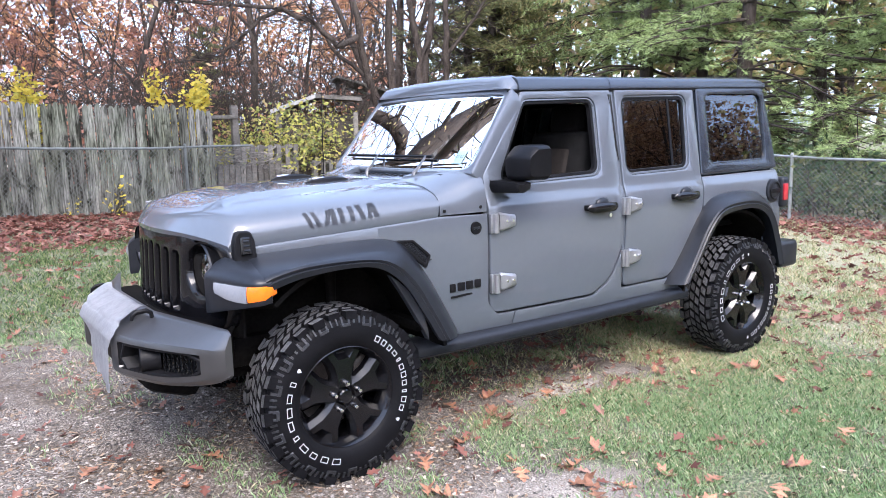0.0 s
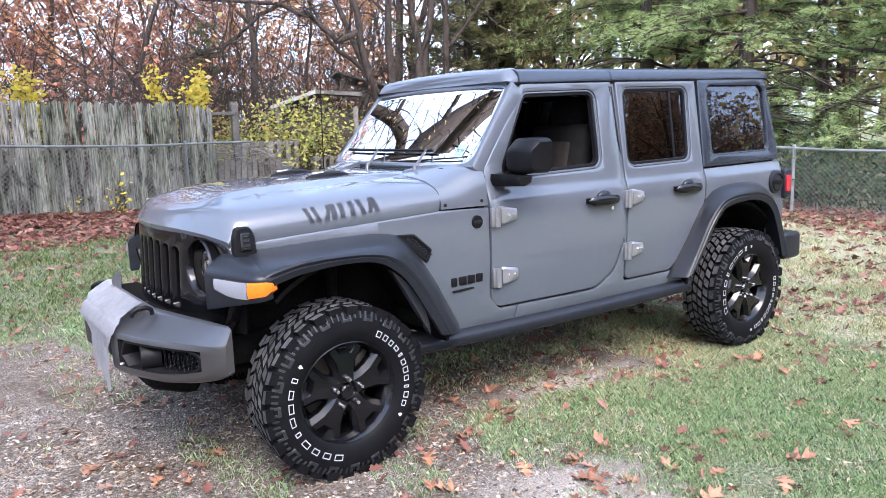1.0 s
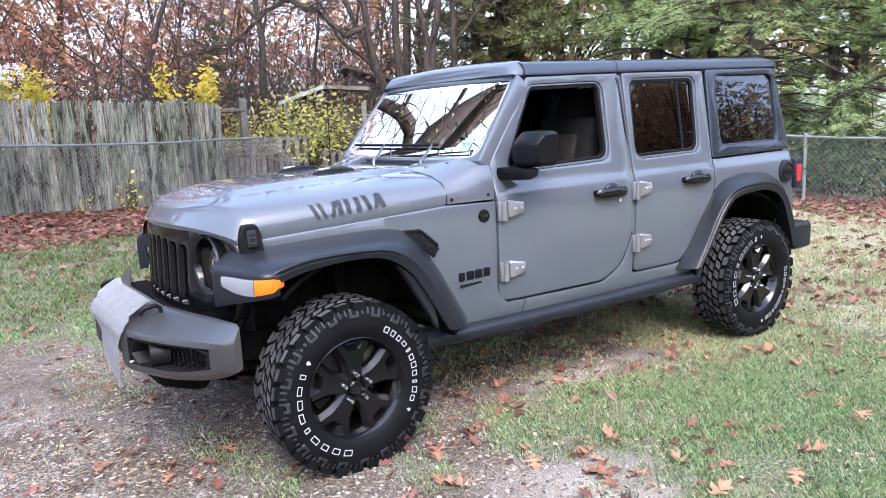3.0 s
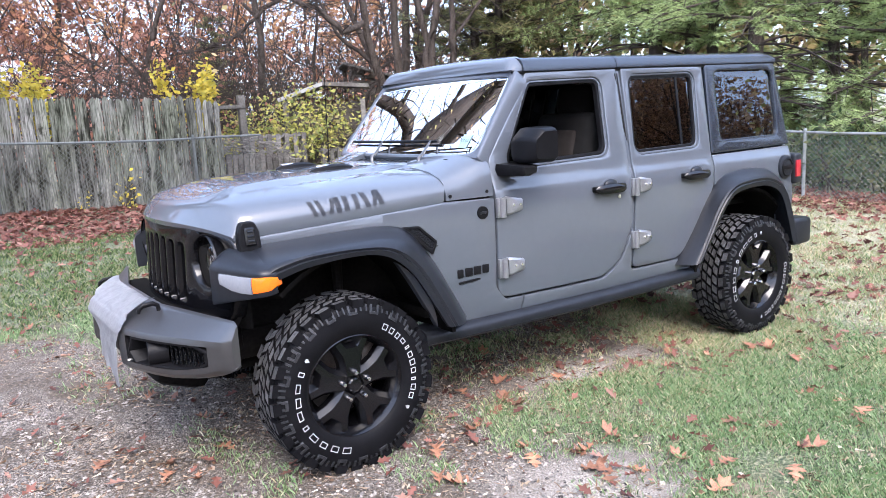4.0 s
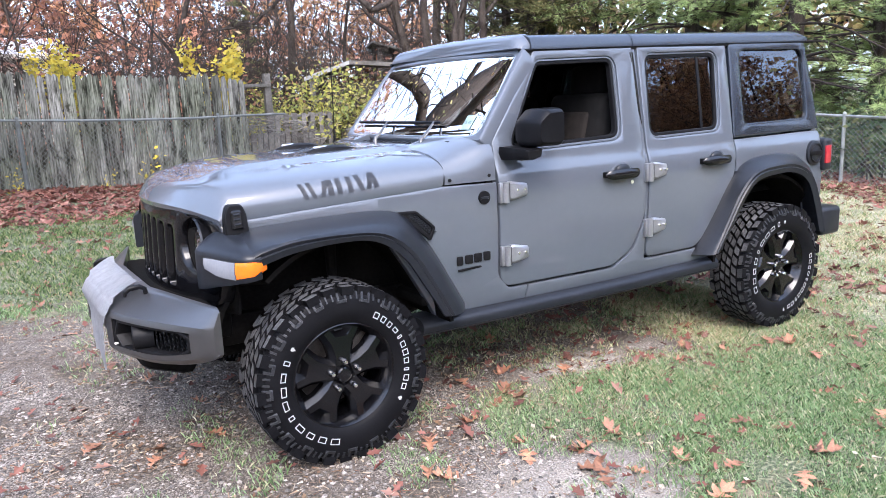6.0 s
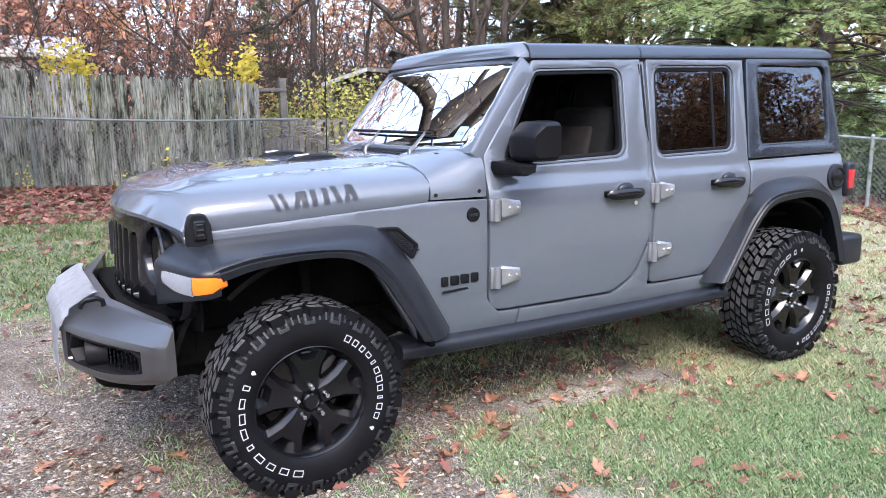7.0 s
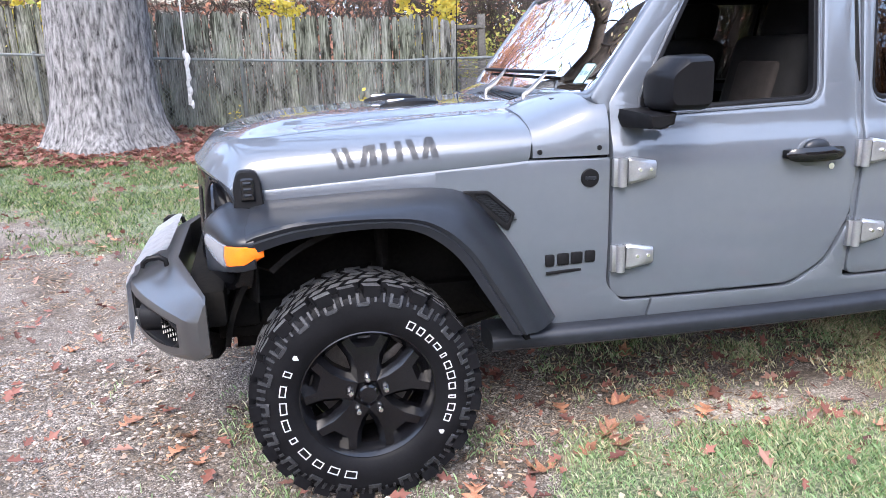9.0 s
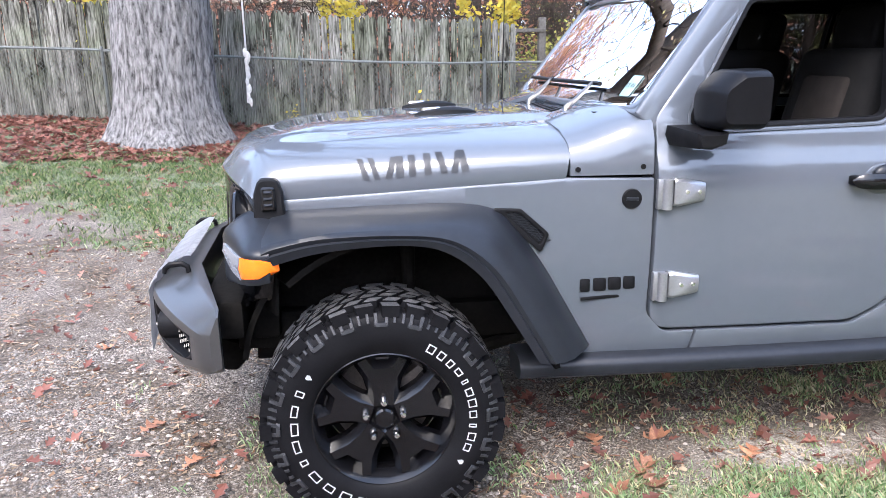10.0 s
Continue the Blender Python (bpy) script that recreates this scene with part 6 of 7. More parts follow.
# the thick oak by the fence
def oak():
    rnd = random.Random(21)
    ob = thing("oak_tree", (-2.6, 7.7, ground_z(-2.6, 7.7)), "thick oak with furrowed grey bark by the fence", "tree")
    base = Vector((-2.6, 7.7, ground_z(-2.6, 7.7)))
    # trunk: flaring, furrowed
    rings = []
    n = 96
    for z in steps(-0.15, 4.6, 0.075) + steps(4.7, 8.2, 0.25):
        r = 0.665 + 0.22 * math.exp(-max(z, 0) / 0.28) - 0.024 * min(z, 4.0) - 0.008 * max(z - 4.0, 0)
        lean = 0.04 * z + 0.03 * max(0.0, z - 3.5) ** 1.6
        ring = []
        for k in range(n):
            a = 2 * math.pi * k / n
            ridge = noise.noise(Vector((math.cos(a) * 9, math.sin(a) * 9, z * 1.1))) * 0.034 + noise.noise(Vector((math.cos(a) * 24, math.sin(a) * 24, z * 2.6))) * 0.02
            lobes = 0.05 * math.cos(5 * a + 1) * math.exp(-max(z, 0) / 0.35)
            q = r + ridge + lobes
            ring.append(base + Vector((q * math.cos(a) + lean, q * math.sin(a), z)))
        rings.append(ring)
    part("trunk", loft(rings), BARK, ob, smooth=180)
    W, G = [], []
    LV, LF = [], []
    # the stem forks high up; a heavy limb droops from the fork over the yard
    for pts, r in (([(0.55, 0, 7.4), (0.4, -0.05, 9.0), (0.2, 0.1, 10.5), (-0.2, 0.3, 13.0)], 0.58), ([(0.35, -0.05, 4.6), (0.8, -0.25, 5.6), (1.15, -0.4, 6.6), (1.0, -0.4, 8.2), (0.6, -0.3, 10.4), (0.3, -0.2, 12.4)], 0.5),
                   ([(0.6, -0.2, 5.0), (1.2, -0.4, 5.75), (2.0, -0.4, 5.75), (2.65, -0.4, 5.3), (3.4, -0.4, 4.6), (4.3, -0.4, 3.75), (5.0, -0.3, 3.6)], 0.26), ([(2.75, -0.4, 5.2), (3.2, -0.45, 5.5), (3.55, -0.4, 5.05), (4.2, -0.2, 4.9)], 0.13),
                   ([(0, 0, 4.0), (-0.6, -1.0, 5.4), (-0.5, -2.4, 6.6), (0.2, -4.0, 7.4), (0.8, -5.8, 7.8)], 0.3),
                   ([(0, 0, 3.6), (-1.1, -0.5, 4.9), (-2.6, -0.7, 5.9), (-4.4, -0.4, 6.3)], 0.28), ([(1.0, -0.4, 7.2), (1.9, -0.4, 8.2), (2.6, -0.9, 9.4)], 0.14),
                   # unseen high limbs, added so that their twigs and leaves shade the yard
                   ([(0, 0, 4.1), (-1.4, -1.6, 6.0), (-2.6, -4.0, 7.6), (-2.8, -6.6, 8.4), (-2.4, -9.2, 8.8)], 0.28), ([(0, 0, 4.3), (0.9, -1.8, 6.3), (2.4, -3.8, 7.8), (3.8, -5.4, 8.5), (5.0, -6.6, 8.9)], 0.2),
                   ([(-0.5, -2.4, 6.6), (-0.6, -4.2, 8.2), (0.6, -6.4, 9.6), (1.2, -8.0, 10.4)], 0.16)):
        path = [base + Vector(p) for p in pts]
        limb(W, G, path, [r * (1 - 0.7 * i / (len(path) - 1)) for i in range(len(path))], 10)
        for p, q in zip(path[1:], path[2:] + [path[-1] + (path[-1] - path[-2])]):
            for _ in range(8):
                s0 = p.lerp(q, rnd.random())
                d = Vector((rnd.gauss(0, 1), rnd.gauss(0, 1), rnd.uniform(-0.7, 0.6))).normalized()
                tw = [s0]
                for i in range(5):
                    d = (d + Vector((rnd.gauss(0, 0.25), rnd.gauss(0, 0.25), rnd.gauss(0, 0.2)))).normalized()
                    tw.append(tw[-1] + d * 0.32)
                    if i > 1:
                        e = (d + Vector((rnd.gauss(0, 0.7), rnd.gauss(0, 0.7), rnd.gauss(0, 0.5)))).normalized()
                        limb(W, G, [tw[-1], tw[-1] + e * 0.25, tw[-1] + e * 0.5 + Vector((0, 0, -0.05))], [0.008, 0.006, 0.003], 3)
                limb(W, G, tw, [0.028, 0.022, 0.016, 0.012, 0.008, 0.004], 4)
                for _ in range(5):
                    leaf_card(LV, LF, rnd.choice(tw[2:]) + Vector((rnd.gauss(0, 0.15), rnd.gauss(0, 0.15), rnd.gauss(0, 0.12))), 0.12, rnd)
    soup("limbs", W, G, BARK_DARK, ob, smooth=True)
    soup("crown", LV, LF, MIXED, ob)


oak()

KIND_A = plant("hardwood_tree", hardwood(1, 15, 0.15, 900, 0.13, 0.05, 1.0, 0.2), (10.2, 15.5), BARK_DARK, ORANGE, "tall bare hardwood with a few orange leaves", "tree", "woodland trees")
KIND_C = plant("hardwood_tree", hardwood(3, 13, 0.13, 500, 0.13, 0.12, 1.1, 0.15), (11.6, 17.0), BARK_DARK, ORANGE, "tall bare hardwood with a few orange leaves", "tree", "woodland trees")
FAR_A = plant("woodland_tree", hardwood(11, 14, 0.14, 2400, 0.25, 0.04, 1.0, 0.12, 2, 7), (-3, 33), BARK_DARK, ORANGE, "slender hardwood with orange-brown autumn leaves", "tree", "far woodland trees")
FAR_B = plant("woodland_tree", hardwood(12, 13, 0.12, 2000, 0.25, -0.08, 1.1, 0.08, 2, 7), (5, 36), BARK_DARK, RUSSET, "slender hardwood with russet autumn leaves", "tree", "far woodland trees")
FAR_C = plant("woodland_tree", hardwood(13, 14, 0.15, 500, 0.18, 0.1, 0.9, 0.15, 2, 8), (0, 30), BARK_DARK, ORANGE, "slender bare hardwood with few leaves", "tree", "far woodland trees")
rt = random.Random(77)
for kind, x, y, sc in ((KIND_A, 6.6, 18.6, 0.9), (KIND_C, 10.3, 16.2, 0.9), (KIND_A, 12.4, 17.0, 0.9), (KIND_C, 3.2, 19.0, 0.8), (KIND_A, -1.2, 20.5, 0.75), (KIND_C, -6.5, 21.2, 0.8), (KIND_C, 0.6, 24.2, 0.8)):
    replant(kind, x, y, rt.uniform(0, 360), sc)
for k in range(60):
    x, y = rt.uniform(-32, 18), rt.uniform(24, 46)
    replant(rt.choice((FAR_A, FAR_A, FAR_B, FAR_C)), x, y, rt.uniform(0, 360), rt.uniform(0.55, 0.78))
for k in range(18):
    replant(rt.choice((FAR_A, FAR_B)), -15 + k * 1.25 + rt.uniform(-0.6, 0.6), rt.uniform(22, 29), rt.uniform(0, 360), rt.uniform(0.5, 0.7))
# woods to the east, and across the yard where glass and paint mirror them
for k in range(14):
    replant(rt.choice((FAR_A, FAR_B, FAR_C)), rt.uniform(19, 40), rt.uniform(-8, 26), rt.uniform(0, 360), rt.uniform(0.8, 1.1))
WOOD = plant("woodland_tree", hardwood(15, 13, 0.16, 3000, 0.27, 0.05, 1.2, 0.04, 1, 6, 0.6), (28, -20), BARK_DARK, BROWN, "hardwood still thick with brown autumn leaves", "tree", "far woodland trees")
for k in range(46):
    a = radians(-24 - 46 * (k + rt.random()) / 46)
    r = rt.uniform(26, 36)
    replant(WOOD, 2.5 + r * math.cos(a), -0.8 + r * math.sin(a), rt.uniform(0, 360), rt.uniform(0.72, 0.9) if a < radians(-33) else rt.uniform(0.4, 0.5))
for k in range(30):
    replant(WOOD, -26 + k * 1.3, rt.uniform(-40, -27), rt.uniform(0, 360), rt.uniform(0.6, 0.85))
# unseen treeline ahead of the car, added to block low light on its front
for k in range(40):
    replant(WOOD, rt.uniform(-34, -22), -28 + k * 1.5, rt.uniform(0, 360), rt.uniform(0.6, 0.85))
for k in range(16):
    replant(rt.choice((FAR_A, FAR_B, FAR_C)), rt.uniform(-9, 15), rt.uniform(19.5, 25), rt.uniform(0, 360), rt.uniform(0.4, 0.58))


FILL = plant("woodland_tree", hardwood(18, 13, 0.16, 1500, 0.38, -0.05, 1.2, 0.04, 1, 6, 0.6), (19, 11), BARK_DARK, MIXED, "hardwood with yellow-green and brown leaves", "tree", "far woodland trees")
for k in range(26):
    replant(FILL, rt.uniform(17, 24), -7 + k * 1.2, rt.uniform(0, 360), rt.uniform(0.7, 0.95))


# the many-stemmed tree behind the sheds, with a long drooping limb
def clump_tree():
    rnd = random.Random(19)
    V, F, V2, F2 = [], [], [], []
    base = Vector((8.0, 11.75, ground_z(8.0, 11.75) - 0.05))
    paths = [([(0, 0, 0), (-0.15, 0.02, 1.0), (-0.58, 0.3, 2.5), (-0.95, 0.5, 5.2), (-1.3, 0.7, 9)], 0.15), ([(0.12, -0.08, 0), (0.0, -0.1, 0.9), (-0.13, 0.0, 2.5), (-0.05, -0.05, 5.2), (0.1, 0.2, 9.5)], 0.15),
             ([(0.55, -0.4, 0), (0.4, -0.35, 1.9), (0.48, -0.42, 2.9), (0.11, -0.2, 5.2), (-0.3, 0.3, 8.5)], 0.13), ([(0.42, -0.37, 1.8), (0.6, -0.5, 3.0), (0.9, -0.7, 5.2), (1.4, -0.9, 8)], 0.12),
             ([(1.02, -0.8, 0), (0.98, -0.78, 2.0), (1.0, -0.8, 3.4), (0.96, -0.76, 5.2), (1.2, -0.6, 8.5)], 0.11), ([(-0.75, 0.4, 3.4), (-1.6, -0.2, 3.1), (-2.1, 0.15, 3.7), (-2.6, 0.45, 3.95), (-2.9, 0.7, 3.85), (-3.35, 1.0, 3.4), (-3.8, 1.3, 2.95), (-4.6, 1.85, 2.85)], 0.075),
             ([(-2.6, 0.45, 3.95), (-3.4, 1.0, 4.05), (-4.2, 1.6, 4.15), (-5.0, 2.1, 4.25)], 0.05), ([(-0.5, 0.3, 2.4), (-1.2, 0.9, 3.2), (-1.6, 1.5, 4.6)], 0.06), ([(0.98, -0.78, 3.0), (1.5, -1.0, 3.6), (2.2, -1.2, 4.6)], 0.06)]
    for pts, r in paths:
        path = []
        for a, b in zip(pts, pts[1:]):
            for t in (0, 0.25, 0.5, 0.75):
                path.append(base + Vector(a).lerp(Vector(b), t) + Vector((rnd.gauss(0, 0.025), rnd.gauss(0, 0.025), rnd.gauss(0, 0.02))))
        path.append(base + Vector(pts[-1]))
        limb(V, F, path, [r * (1 - 0.7 * i / (len(path) - 1)) for i in range(len(path))], 8)
        for p in path[4:]:
            if p.z < 2.2:
                continue
            for _ in range(3):
                d = Vector((rnd.gauss(0, 1), rnd.gauss(0, 1), rnd.gauss(0.2, 0.6))).normalized()
                tw = [p]
                for i in range(5):
                    d = (d + Vector((rnd.gauss(0, 0.25), rnd.gauss(0, 0.25), rnd.gauss(-0.02, 0.2)))).normalized()
                    tw.append(tw[-1] + d * 0.24)
                    e = (d + Vector((rnd.gauss(0, 0.7), rnd.gauss(0, 0.7), rnd.gauss(0, 0.5)))).normalized()
                    limb(V2, F2, [tw[-1], tw[-1] + e * 0.22, tw[-1] + e * 0.42], [0.006, 0.004, 0.002], 3)
                limb(V2, F2, tw, [0.018, 0.014, 0.011, 0.008, 0.006, 0.003], 4)
    ob = thing("many_stemmed_tree", base, "bare many-stemmed tree with a long drooping limb", "tree")
    soup("trunk", V, F, BARK_DARK, ob, smooth=True)
    soup("twig_growth", V2, F2, BARK_DARK, ob, smooth=True)


clump_tree()


def thicket(seed, stems, height, width):
    """A tangle of thin arching stems."""
    rnd = random.Random(seed)
    V, F = [], []
    for _ in range(stems):
        p = Vector((rnd.gauss(0, width), rnd.gauss(0, 0.7), 0))
        d = Vector((rnd.gauss(0, 0.45), rnd.gauss(0, 0.3), 1)).normalized()
        ln, pts = height * rnd.uniform(0.5, 1.15), [p]
        bend = Vector((rnd.gauss(0, 0.1), rnd.gauss(0, 0.06), -0.07))
        for i in range(8):
            d = (d + bend + Vector((rnd.gauss(0, 0.1), rnd.gauss(0, 0.1), rnd.gauss(0, 0.06)))).normalized()
            pts.append(pts[-1] + d * ln / 8)
            if i > 1:
                for _ in range(2):
                    e = (d * 0.6 + Vector((rnd.gauss(0, 0.7), rnd.gauss(0, 0.5), rnd.gauss(0.1, 0.5)))).normalized()
                    q = pts[-1]
                    limb(V, F, [q, q + e * 0.25, q + e * 0.5 + Vector((rnd.gauss(0, 0.06), 0, rnd.gauss(0, 0.06)))], [0.007, 0.005, 0.002], 3)
        r = rnd.uniform(0.008, 0.022)
        limb(V, F, pts, [r * (1 - 0.1 * i) for i in range(9)], 4)
    return V, F, [], []


THICK = plant("thicket", thicket(1, 70, 4.4, 1.5), (4.0, 13.4), BARK_DARK, None, "dense tangle of bare grey-brown stems", "thicket", "thickets")
THICK2 = plant("thicket", thicket(2, 58, 3.6, 1.6), (1.0, 14.6), BARK_DARK, None, "dense tangle of bare grey-brown stems", "thicket", "thickets")
for k in range(15):
    replant((THICK, THICK2)[k % 2], -11 + k * 1.75 + rt.uniform(-0.6, 0.6), rt.uniform(13.0, 18.5), rt.choice((0, 180)) + rt.uniform(-20, 20), rt.uniform(0.75, 1.1))
replant(THICK, 5.2, 12.4, 170, 0.95)
replant(THICK2, 3.6, 12.8, 10, 1.1)
for k in range(7):
    replant(THICK2, rt.uniform(-4, 30), rt.uniform(-22, -17), rt.uniform(0, 30), rt.uniform(0.8, 1.2))


# ---- evergreens ----
def pine(seed, height, girth, first, reach, droop=-0.12, clump=9, size=0.22, naked=0.0, wide=0.011):
    rnd = random.Random(seed)
    V, F, LV, LF = [], [], [], []
    top = Vector((0.3, 0.1, height))
    trunk = [Vector((0, 0, -0.1)).lerp(top, t) + Vector((0.12 * math.sin(t * 5), 0.1 * math.cos(t * 4), 0)) for t in steps(0, 1, 0.08)]
    limb(V, F, trunk, [girth * (1 - 0.9 * i / (len(trunk) - 1)) for i in range(len(trunk))], 9)
    z = first
    while z < height - 0.6:
        t = z / height
        p0 = Vector((0, 0, -0.1)).lerp(top, t)
        for k in range(rnd.choice((3, 4, 5))):
            a = rnd.uniform(0, 2 * math.pi)
            ln = reach * (1 - t * 0.75) * rnd.uniform(0.6, 1.1)
            d = Vector((math.cos(a), math.sin(a), rnd.uniform(0.0, 0.25)))
            pts = [p0]
            for i in range(7):
                d = (d + Vector((rnd.gauss(0, 0.12), rnd.gauss(0, 0.12), droop * 0.5 + rnd.gauss(0, 0.05)))).normalized()
                pts.append(pts[-1] + d * ln / 7)
            limb(V, F, pts, [0.045 * (1 - t * 0.5) * (1 - 0.12 * i) for i in range(8)], 4)
            bare_limb = z < naked
            for i in range(2, 8):
                for _ in range(2 if bare_limb else 4):
                    e = (d + Vector((rnd.gauss(0, 0.9), rnd.gauss(0, 0.9), rnd.gauss(0, 0.25)))).normalized()
                    tw = [pts[i], pts[i] + e * ln * 0.1, pts[i] + e * ln * 0.2 + Vector((0, 0, 0.02))]
                    limb(V, F, tw, [0.01, 0.007, 0.003], 3)
                    for q in () if bare_limb and rnd.random() < 0.8 else (tw[1], tw[2], tw[1].lerp(tw[2], 0.5)):
                        for _ in range(clump):
                            n = (e * 0.7 + Vector((rnd.gauss(0, 0.7), rnd.gauss(0, 0.7), rnd.gauss(0.15, 0.6)))).normalized()
                            s = n.orthogonal().normalized() * wide
                            c = len(LV)
                            tip = q + n * size * rnd.uniform(0.6, 1.2)
                            LV.extend((q - s, q + s, tip))
                            LF.append((c, c + 1, c + 2))
        z += rnd.uniform(0.28, 0.5)
    return V, F, LV, LF


PINE = plant("pine_tree", pine(5, 10, 0.2, 1.5, 4.2, -0.14, 17, 0.13, 2.9, 0.0055), (11.9, 5.0), BARK_DARK, NEEDLE, "white pine with drooping soft green boughs", "tree", "evergreens")
PINE2 = plant("pine_tree", pine(6, 8, 0.16, 0.5, 3.0, -0.08, 17, 0.13, 0.0, 0.0055), (12.4, 2.2), BARK_DARK, NEEDLE, "white pine with low soft green boughs", "tree", "evergreens")
replant(PINE, 13.2, 8.2, 130, 1.05)
replant(PINE2, 12.3, -1.8, 60, 0.9)
replant(PINE2, 14.0, 4.6, 200, 1.0)
replant(PINE2, 13.4, 7.0, 20, 1.1)
replant(PINE2, 15.6, 9.6, 320, 1.2)
CED = plant("cedar_tree", pine(9, 9.5, 0.16, 1.2, 2.3, -0.02, 5, 0.22, 0.0, 0.018), (10.4, 12.2), BARK_DARK, CEDAR, "dark green cedar with brownish sprays", "tree", "cedars")
replant(CED, 12.0, 12.6, 100, 1.1)
replant(CED, 13.2, 14.0, 210, 1.0)
replant(CED, 5.2, 17.0, 40, 0.45)


# ---- shrubs with yellow leaves ----
def shrub(seed, height, stems, leaves, size, spread=0.5, low=2, lean=0.35):
    rnd = random.Random(seed)
    V, F, LV, LF = [], [], [], []
    for _ in range(stems):
        p = Vector((rnd.gauss(0, spread * 0.3), rnd.gauss(0, spread * 0.3), 0))
        d = Vector((rnd.gauss(0, lean), rnd.gauss(0, lean), 1)).normalized()
        pts = [p]
        ln = height * rnd.uniform(0.6, 1.1)
        for i in range(7):
            d = (d + Vector((rnd.gauss(0, 0.16), rnd.gauss(0, 0.16), 0.02))).normalized()
            pts.append(pts[-1] + d * ln / 7)
        limb(V, F, pts, [0.014 * (1 - i * 0.12) for i in range(8)], 4)
        for _ in range(leaves):
            i = rnd.randint(low, 7)
            leaf_card(LV, LF, pts[i] + Vector((rnd.gauss(0, spread * 0.3), rnd.gauss(0, spread * 0.3), rnd.gauss(0, 0.16))), size * rnd.uniform(0.6, 1.3), rnd)
    return V, F, LV, LF


SH_Y = plant("sapling", shrub(1, 2.25, 4, 230, 0.1, 0.26, 5, 0.1), (2.37, 9.45), BARK_DARK, YELLOW, "slender sapling with bright yellow leaves", "sapling", "yellow saplings")
SH_L = plant("shrub", shrub(2, 1.9, 16, 105, 0.09, 0.75, 4), (4.3, 10.3), BARK_DARK, LIME, "bushy shrub with yellow-green leaves", "shrub", "yellow-green shrubs")
replant(SH_Y, 0.2, 10.2, 90, 0.95)
replant(SH_Y, -4.0, 10.8, 10, 0.9)
replant(SH_L, 5.3, 10.5, 50, 0.95)
replant(SH_L, 3.5, 10.2, 120, 0.8)
replant(SH_L, -4.6, 11.0, 20, 1.0)
SH_O = plant("shrub", shrub(3, 1.7, 12, 40, 0.1, 0.8), (-1.0, 10.8), BARK_DARK, RUSSET, "bare shrub with russet leaves", "shrub", "russet shrubs")
for x, y in ((-2.2, 11.2), (0.8, 11.4), (-6, 11), (3.6, 12.0), (6.0, 12.6), (-8.2, 11.6), (1.6, 11.2), (7.2, 11.0)):
    replant(SH_O, x, y, x * 50, 1.25)
for k in range(34):
    replant(SH_O, -26 + k * 1.6 + rt.uniform(-0.8, 0.8), rt.uniform(19, 26), k * 77, rt.uniform(1.8, 2.9))
for k in range(26):
    replant(SH_O, -9 + k * 1.7, -13.5 - (0.12 * k if k < 14 else -0.1 * (k - 30)) + rt.uniform(-1.5, 1.5), k * 41, rt.uniform(1.6, 2.4))
VINE = plant("fence_weed", shrub(4, 0.55, 4, 16, 0.07, 0.14), (0.92, 8.86), BARK_DARK, YELLOW, "small yellow weed climbing the wire fence", "weed", "fence weeds")
replant(VINE, 0.3, 8.86, 50, 0.5)
replant(VINE, -0.9, 8.86, 150, 0.6)
DARKGREEN = leaf_material("dark_green_leaves", (0.02, 0.045, 0.015), (0.05, 0.09, 0.03), (0.1, 0.1, 0.035))
SH_G = plant("shrub", shrub(7, 1.2, 22, 70, 0.1, 0.9), (10.5, 2.6), BARK_DARK, DARKGREEN, "dense dark green shrub behind the wire fence", "shrub", "dark green shrubs")
for k in range(9):
    replant(SH_G, 10.4 + 0.3 * (k % 3), -4.5 + k * 1.5, k * 70, 0.8 + 0.1 * (k % 4))

# ---- grass, gravel and fallen leaves ----
GRASS = leaf_material("grass_blades", (0.03, 0.058, 0.02), (0.12, 0.2, 0.072), (0.2, 0.305, 0.14), (0.29, 0.39, 0.205), (0.13, 0.2, 0.07), (0.25, 0.32, 0.16), (0.5, 0.46, 0.31))
LUSH = leaf_material("deep_green_blades", (0.02, 0.04, 0.012), (0.06, 0.1, 0.028), (0.1, 0.155, 0.05), (0.15, 0.2, 0.07), (0.3, 0.27, 0.15))
DRYGRASS = leaf_material("dry_grass_blades", (0.12, 0.17, 0.06), (0.3, 0.34, 0.16), (0.56, 0.5, 0.32), (0.22, 0.18, 0.1), (0.45, 0.38, 0.23))
DEADLEAF = leaf_material("fallen_leaves", (0.06, 0.022, 0.018), (0.17, 0.062, 0.044), (0.28, 0.12, 0.088), (0.1, 0.036, 0.026), (0.36, 0.2, 0.15))
OAKLEAF = surface("dry_oak_leaf", (0.13, 0.05, 0.025), (0.33, 0.16, 0.09), 22, 0.6, 0.002, chance=0.45)
STONE = surface("pale_pebbles", (0.05, 0.042, 0.036), (0.285, 0.255, 0.222), 14, 0.9, 0.003, island=0.75)


